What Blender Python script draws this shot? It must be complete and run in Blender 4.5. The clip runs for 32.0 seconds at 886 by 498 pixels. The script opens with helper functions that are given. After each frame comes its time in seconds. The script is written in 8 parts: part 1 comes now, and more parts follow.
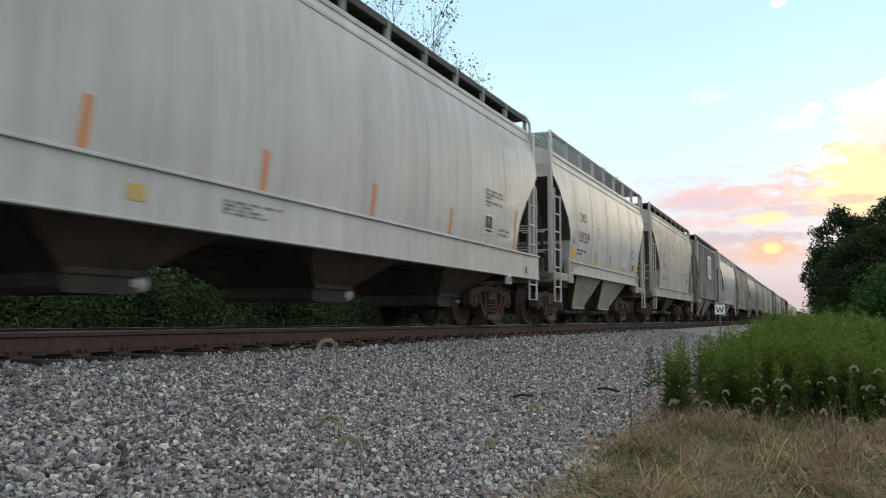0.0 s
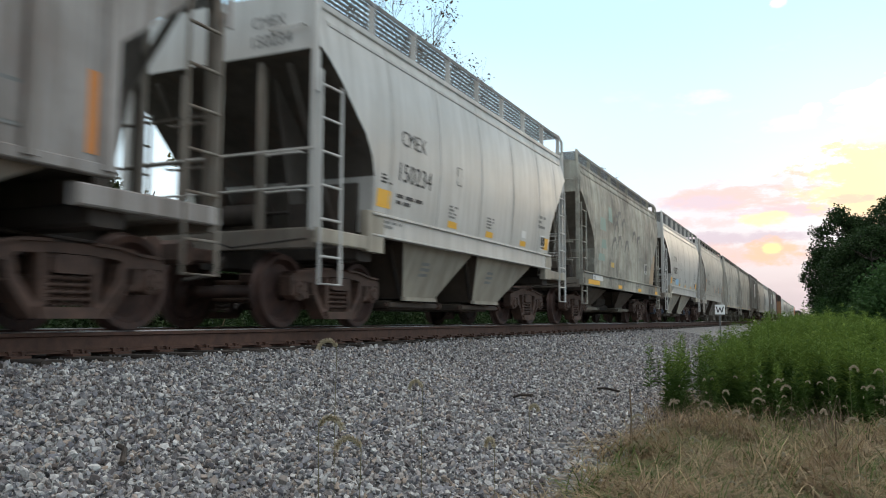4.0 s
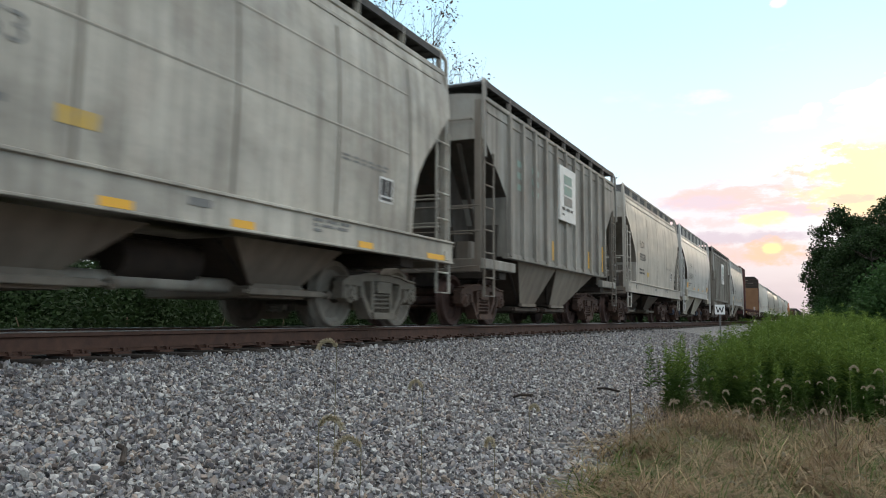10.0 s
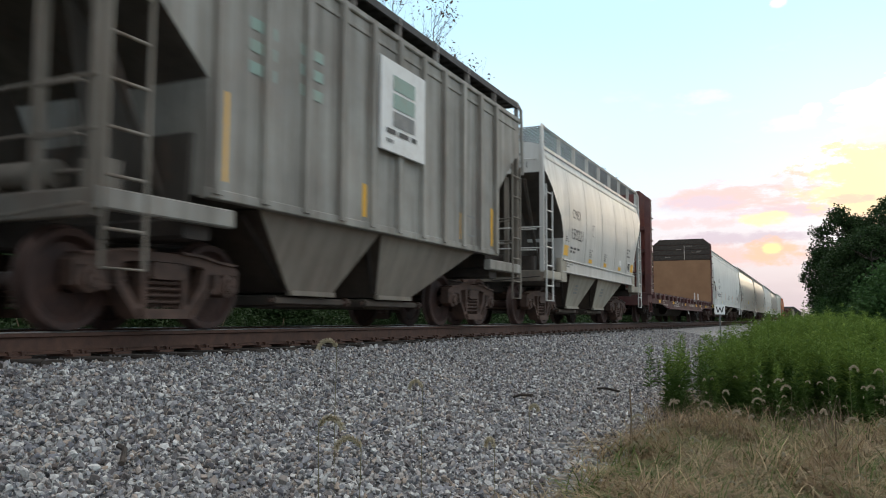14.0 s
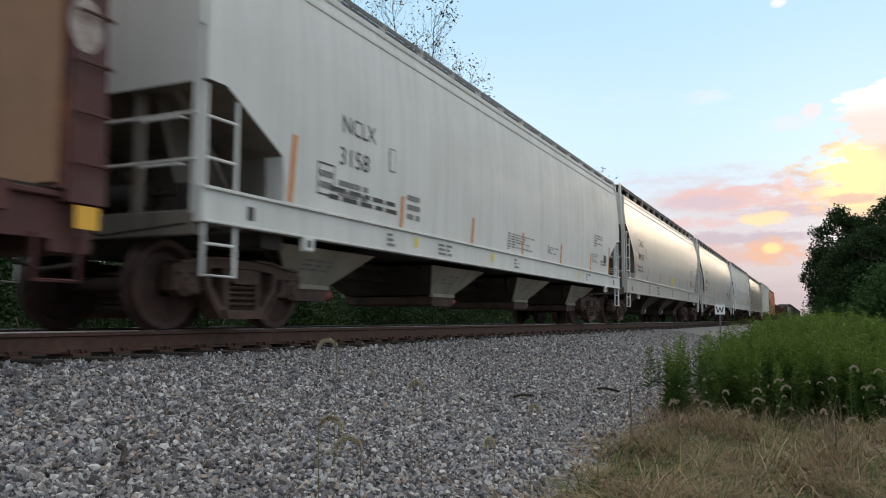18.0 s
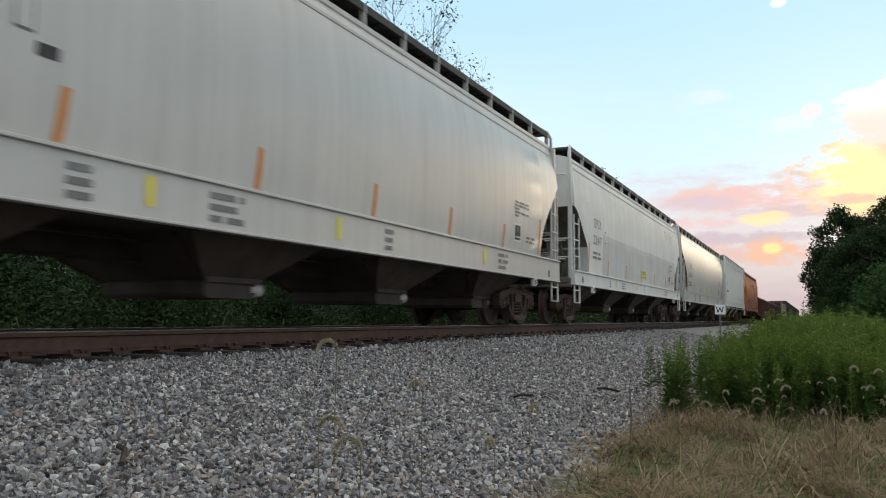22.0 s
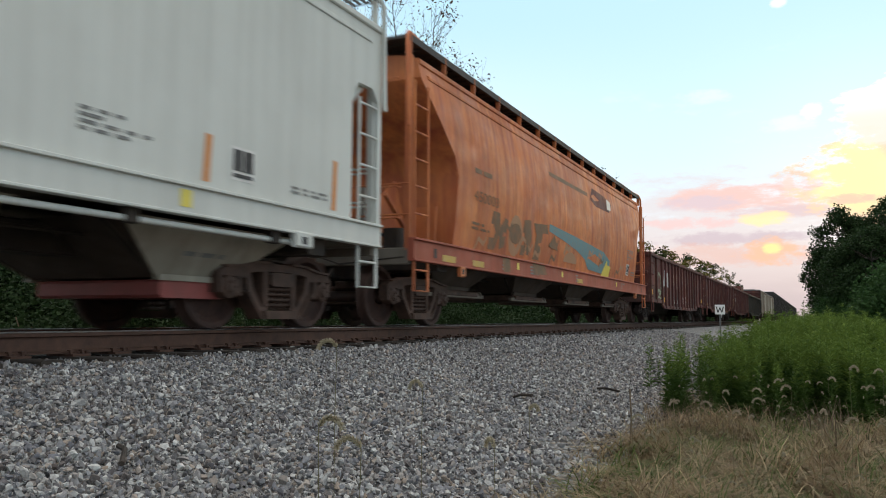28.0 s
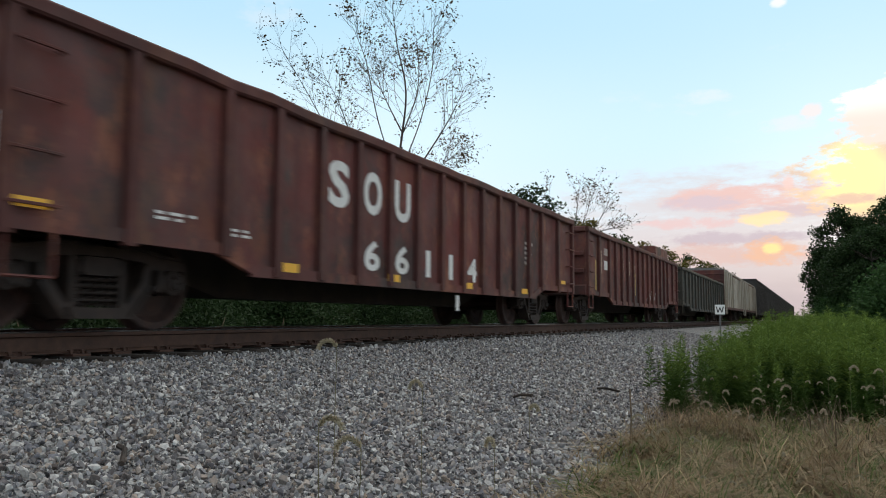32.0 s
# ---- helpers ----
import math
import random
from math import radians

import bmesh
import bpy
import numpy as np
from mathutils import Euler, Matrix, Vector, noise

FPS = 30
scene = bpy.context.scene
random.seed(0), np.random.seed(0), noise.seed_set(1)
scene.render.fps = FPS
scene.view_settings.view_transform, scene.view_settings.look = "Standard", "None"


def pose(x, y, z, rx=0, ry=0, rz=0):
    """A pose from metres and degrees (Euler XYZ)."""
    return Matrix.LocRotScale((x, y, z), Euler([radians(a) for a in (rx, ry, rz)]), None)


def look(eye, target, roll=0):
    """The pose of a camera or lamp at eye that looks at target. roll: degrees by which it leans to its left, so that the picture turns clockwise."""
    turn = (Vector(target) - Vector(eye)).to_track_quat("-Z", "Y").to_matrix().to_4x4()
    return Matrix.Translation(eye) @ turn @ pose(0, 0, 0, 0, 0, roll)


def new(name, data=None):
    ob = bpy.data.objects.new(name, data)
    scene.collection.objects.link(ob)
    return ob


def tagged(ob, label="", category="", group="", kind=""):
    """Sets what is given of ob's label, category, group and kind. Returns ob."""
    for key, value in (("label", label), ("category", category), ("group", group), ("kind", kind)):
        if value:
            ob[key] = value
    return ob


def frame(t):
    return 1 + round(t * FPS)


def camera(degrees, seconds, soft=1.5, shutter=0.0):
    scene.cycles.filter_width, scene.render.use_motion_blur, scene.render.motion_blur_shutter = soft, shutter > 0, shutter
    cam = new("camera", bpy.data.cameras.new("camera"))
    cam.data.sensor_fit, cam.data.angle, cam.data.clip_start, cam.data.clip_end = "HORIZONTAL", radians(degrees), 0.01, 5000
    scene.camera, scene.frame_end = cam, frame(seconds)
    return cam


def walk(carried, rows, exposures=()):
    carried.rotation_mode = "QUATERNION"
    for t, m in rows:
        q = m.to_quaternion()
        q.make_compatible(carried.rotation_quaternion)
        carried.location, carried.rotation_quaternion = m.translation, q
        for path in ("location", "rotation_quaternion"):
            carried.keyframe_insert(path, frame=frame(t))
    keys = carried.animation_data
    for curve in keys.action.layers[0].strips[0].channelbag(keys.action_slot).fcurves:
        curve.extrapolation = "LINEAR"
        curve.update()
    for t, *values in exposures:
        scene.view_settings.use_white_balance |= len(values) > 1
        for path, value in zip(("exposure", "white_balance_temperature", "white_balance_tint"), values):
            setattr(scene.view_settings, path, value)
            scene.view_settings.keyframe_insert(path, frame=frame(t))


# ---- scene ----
cam = camera(58.28, 32.0, soft=1.0, shutter=0.3)
EYE = Vector((5.888, 0.0, 0.126))
HEADING, TILT, LEAN = 24.87, 5.0, 0.25
view = Matrix.Translation(EYE) @ Euler((0, 0, radians(HEADING))).to_matrix().to_4x4() @ pose(0, 0, 0, 90 + TILT) @ pose(0, 0, 0, 0, 0, LEAN)
EXPOSURES = [(0, 0.20, 6500, 10), (2, 0.30, 6450, 9), (6, 0.38, 6400, 9), (13, 0.36, 6400, 9), (14.5, 0.30, 6400, 10), (16.5, -0.06, 6250, 13), (17.2, -0.05, 6300, 13), (18.5, 0.07, 6500, 11),
             (20, 0.10, 6550, 10), (25, 0.10, 6600, 9), (27.5, 0.18, 6600, 9), (29.2, 0.22, 6600, 9), (30.5, 0.06, 6500, 9), (32, 0.05, 6500, 9)]
walk(cam, [(0, view), (32, view)], EXPOSURES)

# ---- world and light ----
SUN_AZ, SUN_EL = radians(5.0), radians(9.0)


def build_world():
    w = bpy.data.worlds.new("dusk_sky")
    scene.world = w
    w.use_nodes = True
    nt = w.node_tree
    nt.nodes.clear()
    N, L = nt.nodes.new, nt.links.new

    def math_node(op, a, b=None, c=None, clamp=False):
        n = N("ShaderNodeMath")
        n.operation, n.use_clamp = op, clamp
        for i, v in enumerate((a, b, c)):
            if v is None:
                continue
            if isinstance(v, (int, float)):
                n.inputs[i].default_value = v
            else:
                L(v, n.inputs[i])
        return n.outputs[0]

    def ramp(v, lo, hi):
        n = N("ShaderNodeMapRange")
        n.interpolation_type = "SMOOTHSTEP"
        L(v, n.inputs[0])
        n.inputs[1].default_value, n.inputs[2].default_value = lo, hi
        return n.outputs[0]

    def mix(fac, a, b):
        n = N("ShaderNodeMix")
        n.data_type = "RGBA"
        for i, v in ((0, fac), (6, a), (7, b)):
            if isinstance(v, (int, float)):
                n.inputs[i].default_value = v
            elif isinstance(v, tuple):
                n.inputs[i].default_value = (*v, 1)
            else:
                L(v, n.inputs[i])
        return n.outputs[2]

    sky = N("ShaderNodeTexSky")
    sky.sky_type, sky.sun_disc = "NISHITA", False
    sky.sun_elevation, sky.sun_rotation = SUN_EL, SUN_AZ
    sky.air_density, sky.dust_density, sky.ozone_density = 1.0, 0.6, 2.0
    tex = N("ShaderNodeTexCoord")
    sep = N("ShaderNodeSeparateXYZ")
    L(tex.outputs["Generated"], sep.inputs[0])
    x, y, z = sep.outputs
    az = math_node("MULTIPLY", math_node("ARCTAN2", x, y), 57.2958)
    el = math_node("MULTIPLY", math_node("ARCSINE", z), 57.2958)

    def noise_at(sx, sy, ox, detail, rough=0.6):
        cx = N("ShaderNodeCombineXYZ")
        L(math_node("MULTIPLY_ADD", az, sx, ox), cx.inputs[0])
        L(math_node("MULTIPLY", el, sy), cx.inputs[1])
        n = N("ShaderNodeTexNoise")
        n.inputs["Scale"].default_value, n.inputs["Detail"].default_value, n.inputs["Roughness"].default_value = 1, detail, rough
        L(cx.outputs[0], n.inputs["Vector"])
        return n.outputs["Fac"]

    # clear sky: sky model lifted by thin high haze, paler towards the horizon, rosier towards the sun
    side = ramp(az, -34.0, -4.0)
    low = mix(side, (0.90, 0.96, 0.98), (0.80, 0.74, 0.79))
    haze = mix(ramp(el, 0.5, 13.0), low, mix(side, (0.78, 0.96, 1.06), (0.62, 0.86, 1.03)))
    haze = mix(ramp(el, 12.0, 22.0), haze, (0.53, 0.80, 1.0))
    haze = mix(ramp(el, 22.0, 38.0), haze, (1.07, 1.05, 1.03))
    base = N("ShaderNodeMix")
    base.data_type, base.blend_type = "RGBA", "ADD"
    base.inputs[0].default_value = 1.0
    scaled = N("ShaderNodeVectorMath")
    scaled.operation = "SCALE"
    L(sky.outputs[0], scaled.inputs[0])
    scaled.inputs["Scale"].default_value = SKY_GAIN
    L(scaled.outputs[0], base.inputs[6])
    L(haze, base.inputs[7])
    out = base.outputs[2]
    fine = noise_at(0.6, 1.3, 4.0, 9, 0.66)
    broad = noise_at(0.22, 0.8, 9.0, 8, 0.66)

    def cloud(a0, e0, ra, re, ragged, soft, texture=fine):
        """Mask of one cloud bank: an ellipse in degrees with a ragged edge."""
        d = math_node("ADD", math_node("POWER", math_node("DIVIDE", math_node("SUBTRACT", az, a0), ra), 2.0), math_node("POWER", math_node("DIVIDE", math_node("SUBTRACT", el, e0), re), 2.0))
        n = math_node("MULTIPLY", math_node("SUBTRACT", texture, 0.5), ragged * 2.3)
        return ramp(math_node("ADD", math_node("SUBTRACT", 1.0, d), n), -soft, soft)

    def lay(mask, amount, colour):
        return mix(math_node("MULTIPLY", mask, amount), out, colour)

    # small thin clouds higher up
    wisp = ramp(noise_at(0.12, 0.30, 21.0, 5), 0.60, 0.74)
    out = lay(wisp, 0.25, (1.0, 0.98, 0.97))
    out = lay(cloud(-1.4, 20.65, 0.5, 0.3, 1.2, 0.8), 0.8, (1.1, 1.08, 1.06))
    out = lay(cloud(-6.5, 15.1, 1.6, 0.4, 2.5, 1.2), 0.5, (0.95, 0.98, 1.0))
    out = lay(cloud(-1.0, 12.9, 1.4, 0.45, 2.5, 1.2), 0.55, (0.98, 0.95, 0.95))
    # grey-rose dusk band along the horizon
    dusk = math_node("MULTIPLY", math_node("SUBTRACT", 1.0, ramp(el, 1.0, 7.5)), ramp(az, -34.0, -12.0))
    out = lay(dusk, 0.95, (0.64, 0.535, 0.55))
    # whitish veil, then rose and grey violet banks low down round the line's end
    out = lay(cloud(-6.0, 6.4, 9.0, 3.4, 2.4, 0.9, broad), 0.6, (0.80, 0.68, 0.67))
    out = lay(cloud(-3.5, 8.3, 4.6, 0.95, 2.6, 0.7, broad), 0.85, (0.96, 0.62, 0.56))
    out = lay(cloud(-6.6, 8.0, 2.4, 0.5, 2.2, 0.8), 0.7, (0.74, 0.64, 0.72))
    out = lay(cloud(-0.6, 7.2, 4.2, 0.42, 2.2, 0.7), 0.8, (0.80, 0.62, 0.64))
    out = lay(cloud(-7.5, 6.6, 3.0, 0.35, 2.4, 0.8), 0.7, (0.95, 0.64, 0.62))
    out = lay(cloud(-4.6, 5.5, 4.6, 0.42, 2.2, 0.8), 0.75, (0.66, 0.54, 0.60))
    out = lay(cloud(-5.0, 4.4, 5.5, 0.7, 2.4, 0.9), 0.6, (0.86, 0.55, 0.47))
    out = lay(cloud(-2.6, 6.75, 1.5, 0.45, 2.4, 0.8), 0.85, (1.25, 0.92, 0.50))
    out = lay(cloud(-2.4, 4.6, 1.7, 0.75, 2.8, 0.9), 0.85, (1.0, 0.60, 0.40))
    out = lay(cloud(-2.3, 4.75, 0.55, 0.38, 2.4, 0.8), 0.95, (1.3, 0.92, 0.42))
    # towering cloud round the low sun, lit yellow below and white at its crown
    tower = cloud(21.5, 8.8, 21.7, 5.4, 0.7, 0.14)
    head = cloud(6.6, 13.0, 4.7, 2.3, 1.1, 0.25)
    glow = mix(ramp(el, 6.0, 12.5), (1.08, 0.74, 0.50), (1.02, 0.83, 0.64))
    glow = mix(ramp(noise_at(0.45, 0.6, 5.0, 5), 0.42, 0.64), glow, (0.90, 0.68, 0.54))
    core = math_node("SUBTRACT", 1.0, ramp(math_node("ADD", math_node("POWER", math_node("ABSOLUTE", math_node("SUBTRACT", az, 2.6)), 2.0), math_node("POWER", math_node("ABSOLUTE", math_node("SUBTRACT", el, 9.3)), 2.0)), 0.2, 9.0))
    glow = mix(math_node("MULTIPLY", core, 0.9), glow, (1.4, 1.16, 0.52))
    glow = mix(ramp(az, 6.0, 16.0), glow, (0.98, 0.74, 0.50))
    out = mix(tower, out, glow)
    crown = mix(ramp(el, 12.6, 14.4), (1.04, 0.90, 0.80), (1.25, 1.20, 1.12))
    out = mix(math_node("MULTIPLY", head, 0.95), out, crown)
    out = lay(cloud(0.4, 13.6, 0.6, 0.5, 1.8, 0.6), 0.7, (1.1, 0.92, 0.86))
    out = lay(cloud(-1.15, 9.1, 0.35, 0.45, 1.4, 0.6), 0.8, (1.05, 0.74, 0.66))
    out = lay(cloud(2.6, 7.8, 1.5, 0.32, 2.2, 0.7), 0.85, (0.92, 0.62, 0.50))
    ground = ramp(el, -6.0, -0.5)
    out = mix(ground, (0.10, 0.11, 0.08), out)
    bg = N("ShaderNodeBackground")
    L(out, bg.inputs[0])
    bg.inputs[1].default_value = SKY_STRENGTH
    o = N("ShaderNodeOutputWorld")
    L(bg.outputs[0], o.inputs[0])


SKY_GAIN, SKY_STRENGTH = 0.012, 0.95
build_world()
sun = new("sun", bpy.data.lights.new("sun", "SUN"))
sun.data.energy, sun.data.angle, sun.data.color = 0.3, radians(14), (1.0, 0.80, 0.55)
sun.matrix_world = look((0, 0, 0), (-math.sin(SUN_AZ) * math.cos(SUN_EL), -math.cos(SUN_AZ) * math.cos(SUN_EL), -math.sin(SUN_EL)))

# ---- the line of the track ----
XC = -0.82  # track centre; x = 0 is the outer face of the wheels on the camera's side

# speed of the train, easing slowly
SPEED_T = (0.0, 6.4, 12.8, 19.2, 25.6, 32.0)
SPEED_V = (11.34, 11.09, 10.88, 10.54, 10.31, 10.31)


def run(t):
    """Metres the train has gone at t seconds."""
    s = 0.0
    for t0, t1, v0, v1 in zip(SPEED_T, SPEED_T[1:], SPEED_V, SPEED_V[1:]):
        if t <= t0:
            break
        u = min(t, t1) - t0
        s += v0 * u + (v1 - v0) * u * u / (2 * (t1 - t0))
    return s


# ---- materials ----
def material(name):
    m = bpy.data.materials.new(name)
    m.use_nodes = True
    nt = m.node_tree
    return m, nt, nt.nodes["Principled BSDF"]


def wire(nt, v, socket):
    if isinstance(v, (int, float)):
        socket.default_value = v
    elif isinstance(v, tuple):
        socket.default_value = (*v, 1) if len(v) == 3 and socket.type == "RGBA" else v
    else:
        nt.links.new(v, socket)


def n_noise(nt, scale, detail=4, rough=0.6, stretch=(1, 1, 1), coord="Object"):
    t, mp, n = nt.nodes.new("ShaderNodeTexCoord"), nt.nodes.new("ShaderNodeMapping"), nt.nodes.new("ShaderNodeTexNoise")
    nt.links.new(t.outputs[coord], mp.inputs[0])
    mp.inputs["Scale"].default_value = stretch
    nt.links.new(mp.outputs[0], n.inputs["Vector"])
    n.inputs["Scale"].default_value, n.inputs["Detail"].default_value, n.inputs["Roughness"].default_value = scale, detail, rough
    return n.outputs["Fac"]


def n_range(nt, v, lo, hi, a=0.0, b=1.0):
    n = nt.nodes.new("ShaderNodeMapRange")
    nt.links.new(v, n.inputs[0])
    for i, x in enumerate((lo, hi, a, b)):
        n.inputs[i + 1].default_value = x
    return n.outputs[0]


def n_mix(nt, fac, a, b, blend="MIX"):
    n = nt.nodes.new("ShaderNodeMix")
    n.data_type, n.blend_type = "RGBA", blend
    wire(nt, fac, n.inputs[0])
    wire(nt, a, n.inputs[6])
    wire(nt, b, n.inputs[7])
    return n.outputs[2]


def n_mul(nt, a, b):
    n = nt.nodes.new("ShaderNodeMath")
    n.operation = "MULTIPLY"
    wire(nt, a, n.inputs[0])
    wire(nt, b, n.inputs[1])
    return n.outputs[0]


def n_bump(nt, bsdf, height, strength, dist):
    b = nt.nodes.new("ShaderNodeBump")
    nt.links.new(height, b.inputs["Height"])
    b.inputs["Strength"].default_value, b.inputs["Distance"].default_value = strength, dist
    nt.links.new(b.outputs[0], bsdf.inputs["Normal"])


def paint(name, col, grime=(0.16, 0.14, 0.11), dirt=0.4, streaks=0.4, rust=0.0, rough=0.45, gloss=0.5, soot=0.0, scrape=0.0, wave=0.0):
    """Weathered car paint: patches, run-down streaks, rust spots, faint plate waviness."""
    m, nt, b = material(name)
    c = n_mix(nt, n_range(nt, n_noise(nt, 0.7, 5), 0.3, 0.75, 0.0, dirt), col, grime)
    st = n_noise(nt, 1.0, 5, 0.65, (3, 5.5, 0.22))
    c = n_mix(nt, n_range(nt, st, 0.42, 0.72, 0.0, streaks), c, grime)
    if soot:
        c = n_mix(nt, n_range(nt, n_noise(nt, 0.45, 6, 0.7, (1, 1, 1.6)), 0.42, 0.66, 0.0, soot), c, (0.055, 0.05, 0.045))
    if scrape:
        k = n_mul(nt, n_range(nt, n_noise(nt, 0.9, 9, 0.72, (1, 1, 0.75)), 0.50, 0.58), n_range(nt, n_noise(nt, 0.3, 3), 0.38, 0.6, 0.25 * scrape, scrape))
        c = n_mix(nt, k, c, (0.035, 0.028, 0.025))
        k = n_range(nt, n_noise(nt, 1.4, 9, 0.75, (1, 1.4, 0.9)), 0.54, 0.62, 0.0, 0.8 * scrape)
        c = n_mix(nt, k, c, (0.26, 0.095, 0.05) if col[0] < 0.3 else (0.20, 0.16, 0.12))
    if rust:
        r = n_mul(nt, n_range(nt, n_noise(nt, 2.2, 8, 0.75, (1, 1, 0.6)), 0.52, 0.66), rust)
        c = n_mix(nt, r, c, n_mix(nt, n_noise(nt, 9, 3), (0.14, 0.045, 0.02), (0.28, 0.11, 0.045)))
    wire(nt, c, b.inputs["Base Color"])
    k = 0.25 if wave else 1.0
    wire(nt, n_range(nt, n_noise(nt, 2.5, 4), 0.3, 0.7, rough - 0.1 * k, rough + 0.18 * k), b.inputs["Roughness"])
    b.inputs["Specular IOR Level"].default_value = gloss
    if wave:  # plates drawn in and out between their stiffeners
        n_bump(nt, b, n_noise(nt, 1.0, 2, 0.3, (1, 0.75, 0.22)), 0.25, 0.06 * wave)
    else:
        n_bump(nt, b, n_noise(nt, 1.1, 3, 0.5, (1, 1, 0.8)), 0.25, 0.03)
    return m


def metal(name, a, bcol, rough=0.75, scale=6.0, metallic=0.0, bump=0.4):
    m, nt, b = material(name)
    c = n_mix(nt, n_range(nt, n_noise(nt, scale, 6, 0.7), 0.35, 0.68), a, bcol)
    wire(nt, c, b.inputs["Base Color"])
    b.inputs["Roughness"].default_value, b.inputs["Metallic"].default_value = rough, metallic
    n_bump(nt, b, n_noise(nt, scale * 5, 4), bump, 0.004)
    return m


def plain(name, col, rough=0.6, wear=0.25, under=(0.35, 0.33, 0.3)):
    m, nt, b = material(name)
    wire(nt, n_mix(nt, n_range(nt, n_noise(nt, 5, 6, 0.7), 0.45, 0.75, 0, wear), col, under), b.inputs["Base Color"])
    b.inputs["Roughness"].default_value = rough
    return m


M = {}
M["grey_clean"] = paint("pale_grey_paint", (0.62, 0.61, 0.57), dirt=0.22, streaks=0.20, rough=0.36)
M["grey_soft"] = paint("light_grey_paint", (0.56, 0.55, 0.52), dirt=0.30, streaks=0.34, rough=0.42, gloss=0.42, wave=0.5)
M["grey_gloss"] = paint("glossy_grey_paint", (0.58, 0.56, 0.52), dirt=0.14, streaks=0.18, rough=0.30, gloss=0.45, wave=0.8)
M["beige"] = paint("beige_grey_paint", (0.50, 0.465, 0.405), dirt=0.45, streaks=0.45, rust=0.06, rough=0.5)
M["beige_sooty"] = paint("sooty_beige_paint", (0.60, 0.565, 0.485), dirt=0.45, streaks=0.65, rust=0.1, rough=0.55, soot=0.42, scrape=0.2)
M["grimy"] = paint("grimy_grey_green_paint", (0.50, 0.49, 0.41), dirt=0.6, streaks=0.8, rust=0.15, rough=0.65, soot=0.6, scrape=0.5)
M["dust_grey"] = paint("dusty_grey_paint", (0.45, 0.42, 0.395), grime=(0.13, 0.105, 0.085), dirt=0.5, streaks=0.95, rust=0.12, rough=0.6, soot=0.25)
M["dust_olive"] = paint("dusty_olive_grey_paint", (0.36, 0.345, 0.305), grime=(0.12, 0.10, 0.08), dirt=0.5, streaks=0.9, rust=0.12, rough=0.6, soot=0.25)
M["white_car"] = paint("white_paint", (0.72, 0.72, 0.68), dirt=0.18, streaks=0.18, rough=0.55)
M["white_dull"] = paint("dull_white_paint", (0.60, 0.60, 0.57), dirt=0.3, streaks=0.2, rough=0.6)
M["white_green"] = paint("greenish_white_paint", (0.655, 0.665, 0.62), dirt=0.16, streaks=0.14, rough=0.55)
M["orange_car"] = paint("weathered_orange_paint", (0.74, 0.25, 0.07), grime=(0.36, 0.07, 0.03), dirt=0.75, streaks=1.0, rust=0.35, rough=0.6, soot=0.25)
M["gon_red"] = paint("rusty_oxide_red_paint", (0.17, 0.032, 0.025), grime=(0.06, 0.018, 0.015), dirt=0.8, streaks=0.75, rust=0.4, rough=0.68, soot=0.4, scrape=0.75)
M["gon_post"] = paint("dark_rusty_posts", (0.115, 0.031, 0.026), grime=(0.035, 0.016, 0.014), dirt=0.8, streaks=0.6, rust=0.3, rough=0.75)
M["gon_green"] = paint("dark_olive_paint", (0.043, 0.044, 0.034), grime=(0.03, 0.025, 0.02), dirt=0.7, streaks=0.6, rust=0.2, rough=0.7)
M["flat_red"] = paint("oxide_red_paint", (0.095, 0.026, 0.024), grime=(0.04, 0.022, 0.019), dirt=0.6, streaks=0.4, rust=0.2, rough=0.65)
M["black_car"] = paint("black_car_paint", (0.035, 0.034, 0.034), grime=(0.06, 0.05, 0.045), dirt=0.5, streaks=0.5, rough=0.6)
M["bay_grime"] = paint("grimy_brown_grey_paint", (0.15, 0.12, 0.09), grime=(0.04, 0.028, 0.021), dirt=0.7, streaks=0.5, rough=0.7)
M["bay_cream"] = paint("dusty_cream_paint", (0.45, 0.405, 0.32), grime=(0.09, 0.07, 0.053), dirt=0.6, streaks=0.4, rough=0.6)
# brown road grime, darkened further to paint in the shade below the wagons
M["bay_grime_shade"] = paint("grimy_shaded_outlet_paint", (0.10, 0.075, 0.055), grime=(0.03, 0.02, 0.015), dirt=0.8, streaks=0.5, rough=0.75)
M["seam_soft"] = paint("seam_grime_light", (0.46, 0.45, 0.42), dirt=0.4, streaks=0.3, rough=0.5)
M["seam_grime"] = paint("seam_grime_dark", (0.33, 0.30, 0.25), dirt=0.5, streaks=0.5, rough=0.6)
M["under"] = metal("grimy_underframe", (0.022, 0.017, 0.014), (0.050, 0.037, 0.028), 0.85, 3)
M["truck_dark"] = metal("oily_brown_cast_steel", (0.042, 0.023, 0.016), (0.12, 0.066, 0.046), 0.75, 4)
M["truck_black"] = metal("oily_black_cast_steel", (0.020, 0.013, 0.010), (0.058, 0.036, 0.027), 0.75, 4)
M["truck_grey"] = metal("dust_covered_cast_steel", (0.14, 0.12, 0.095), (0.24, 0.21, 0.165), 0.85, 4)
M["wheel"] = metal("wheel_steel", (0.026, 0.012, 0.009), (0.070, 0.032, 0.022), 0.7, 5)
M["wheel_grey"] = metal("dusty_wheel_steel", (0.15, 0.13, 0.105), (0.25, 0.225, 0.185), 0.8, 5)
M["bright_steel"] = metal("worn_bright_steel", (0.62, 0.61, 0.60), (0.75, 0.74, 0.72), 0.38, 12, 1.0, 0.1)
M["rail"] = metal("rusted_rail", (0.055, 0.026, 0.017), (0.10, 0.048, 0.03), 0.8, 7)
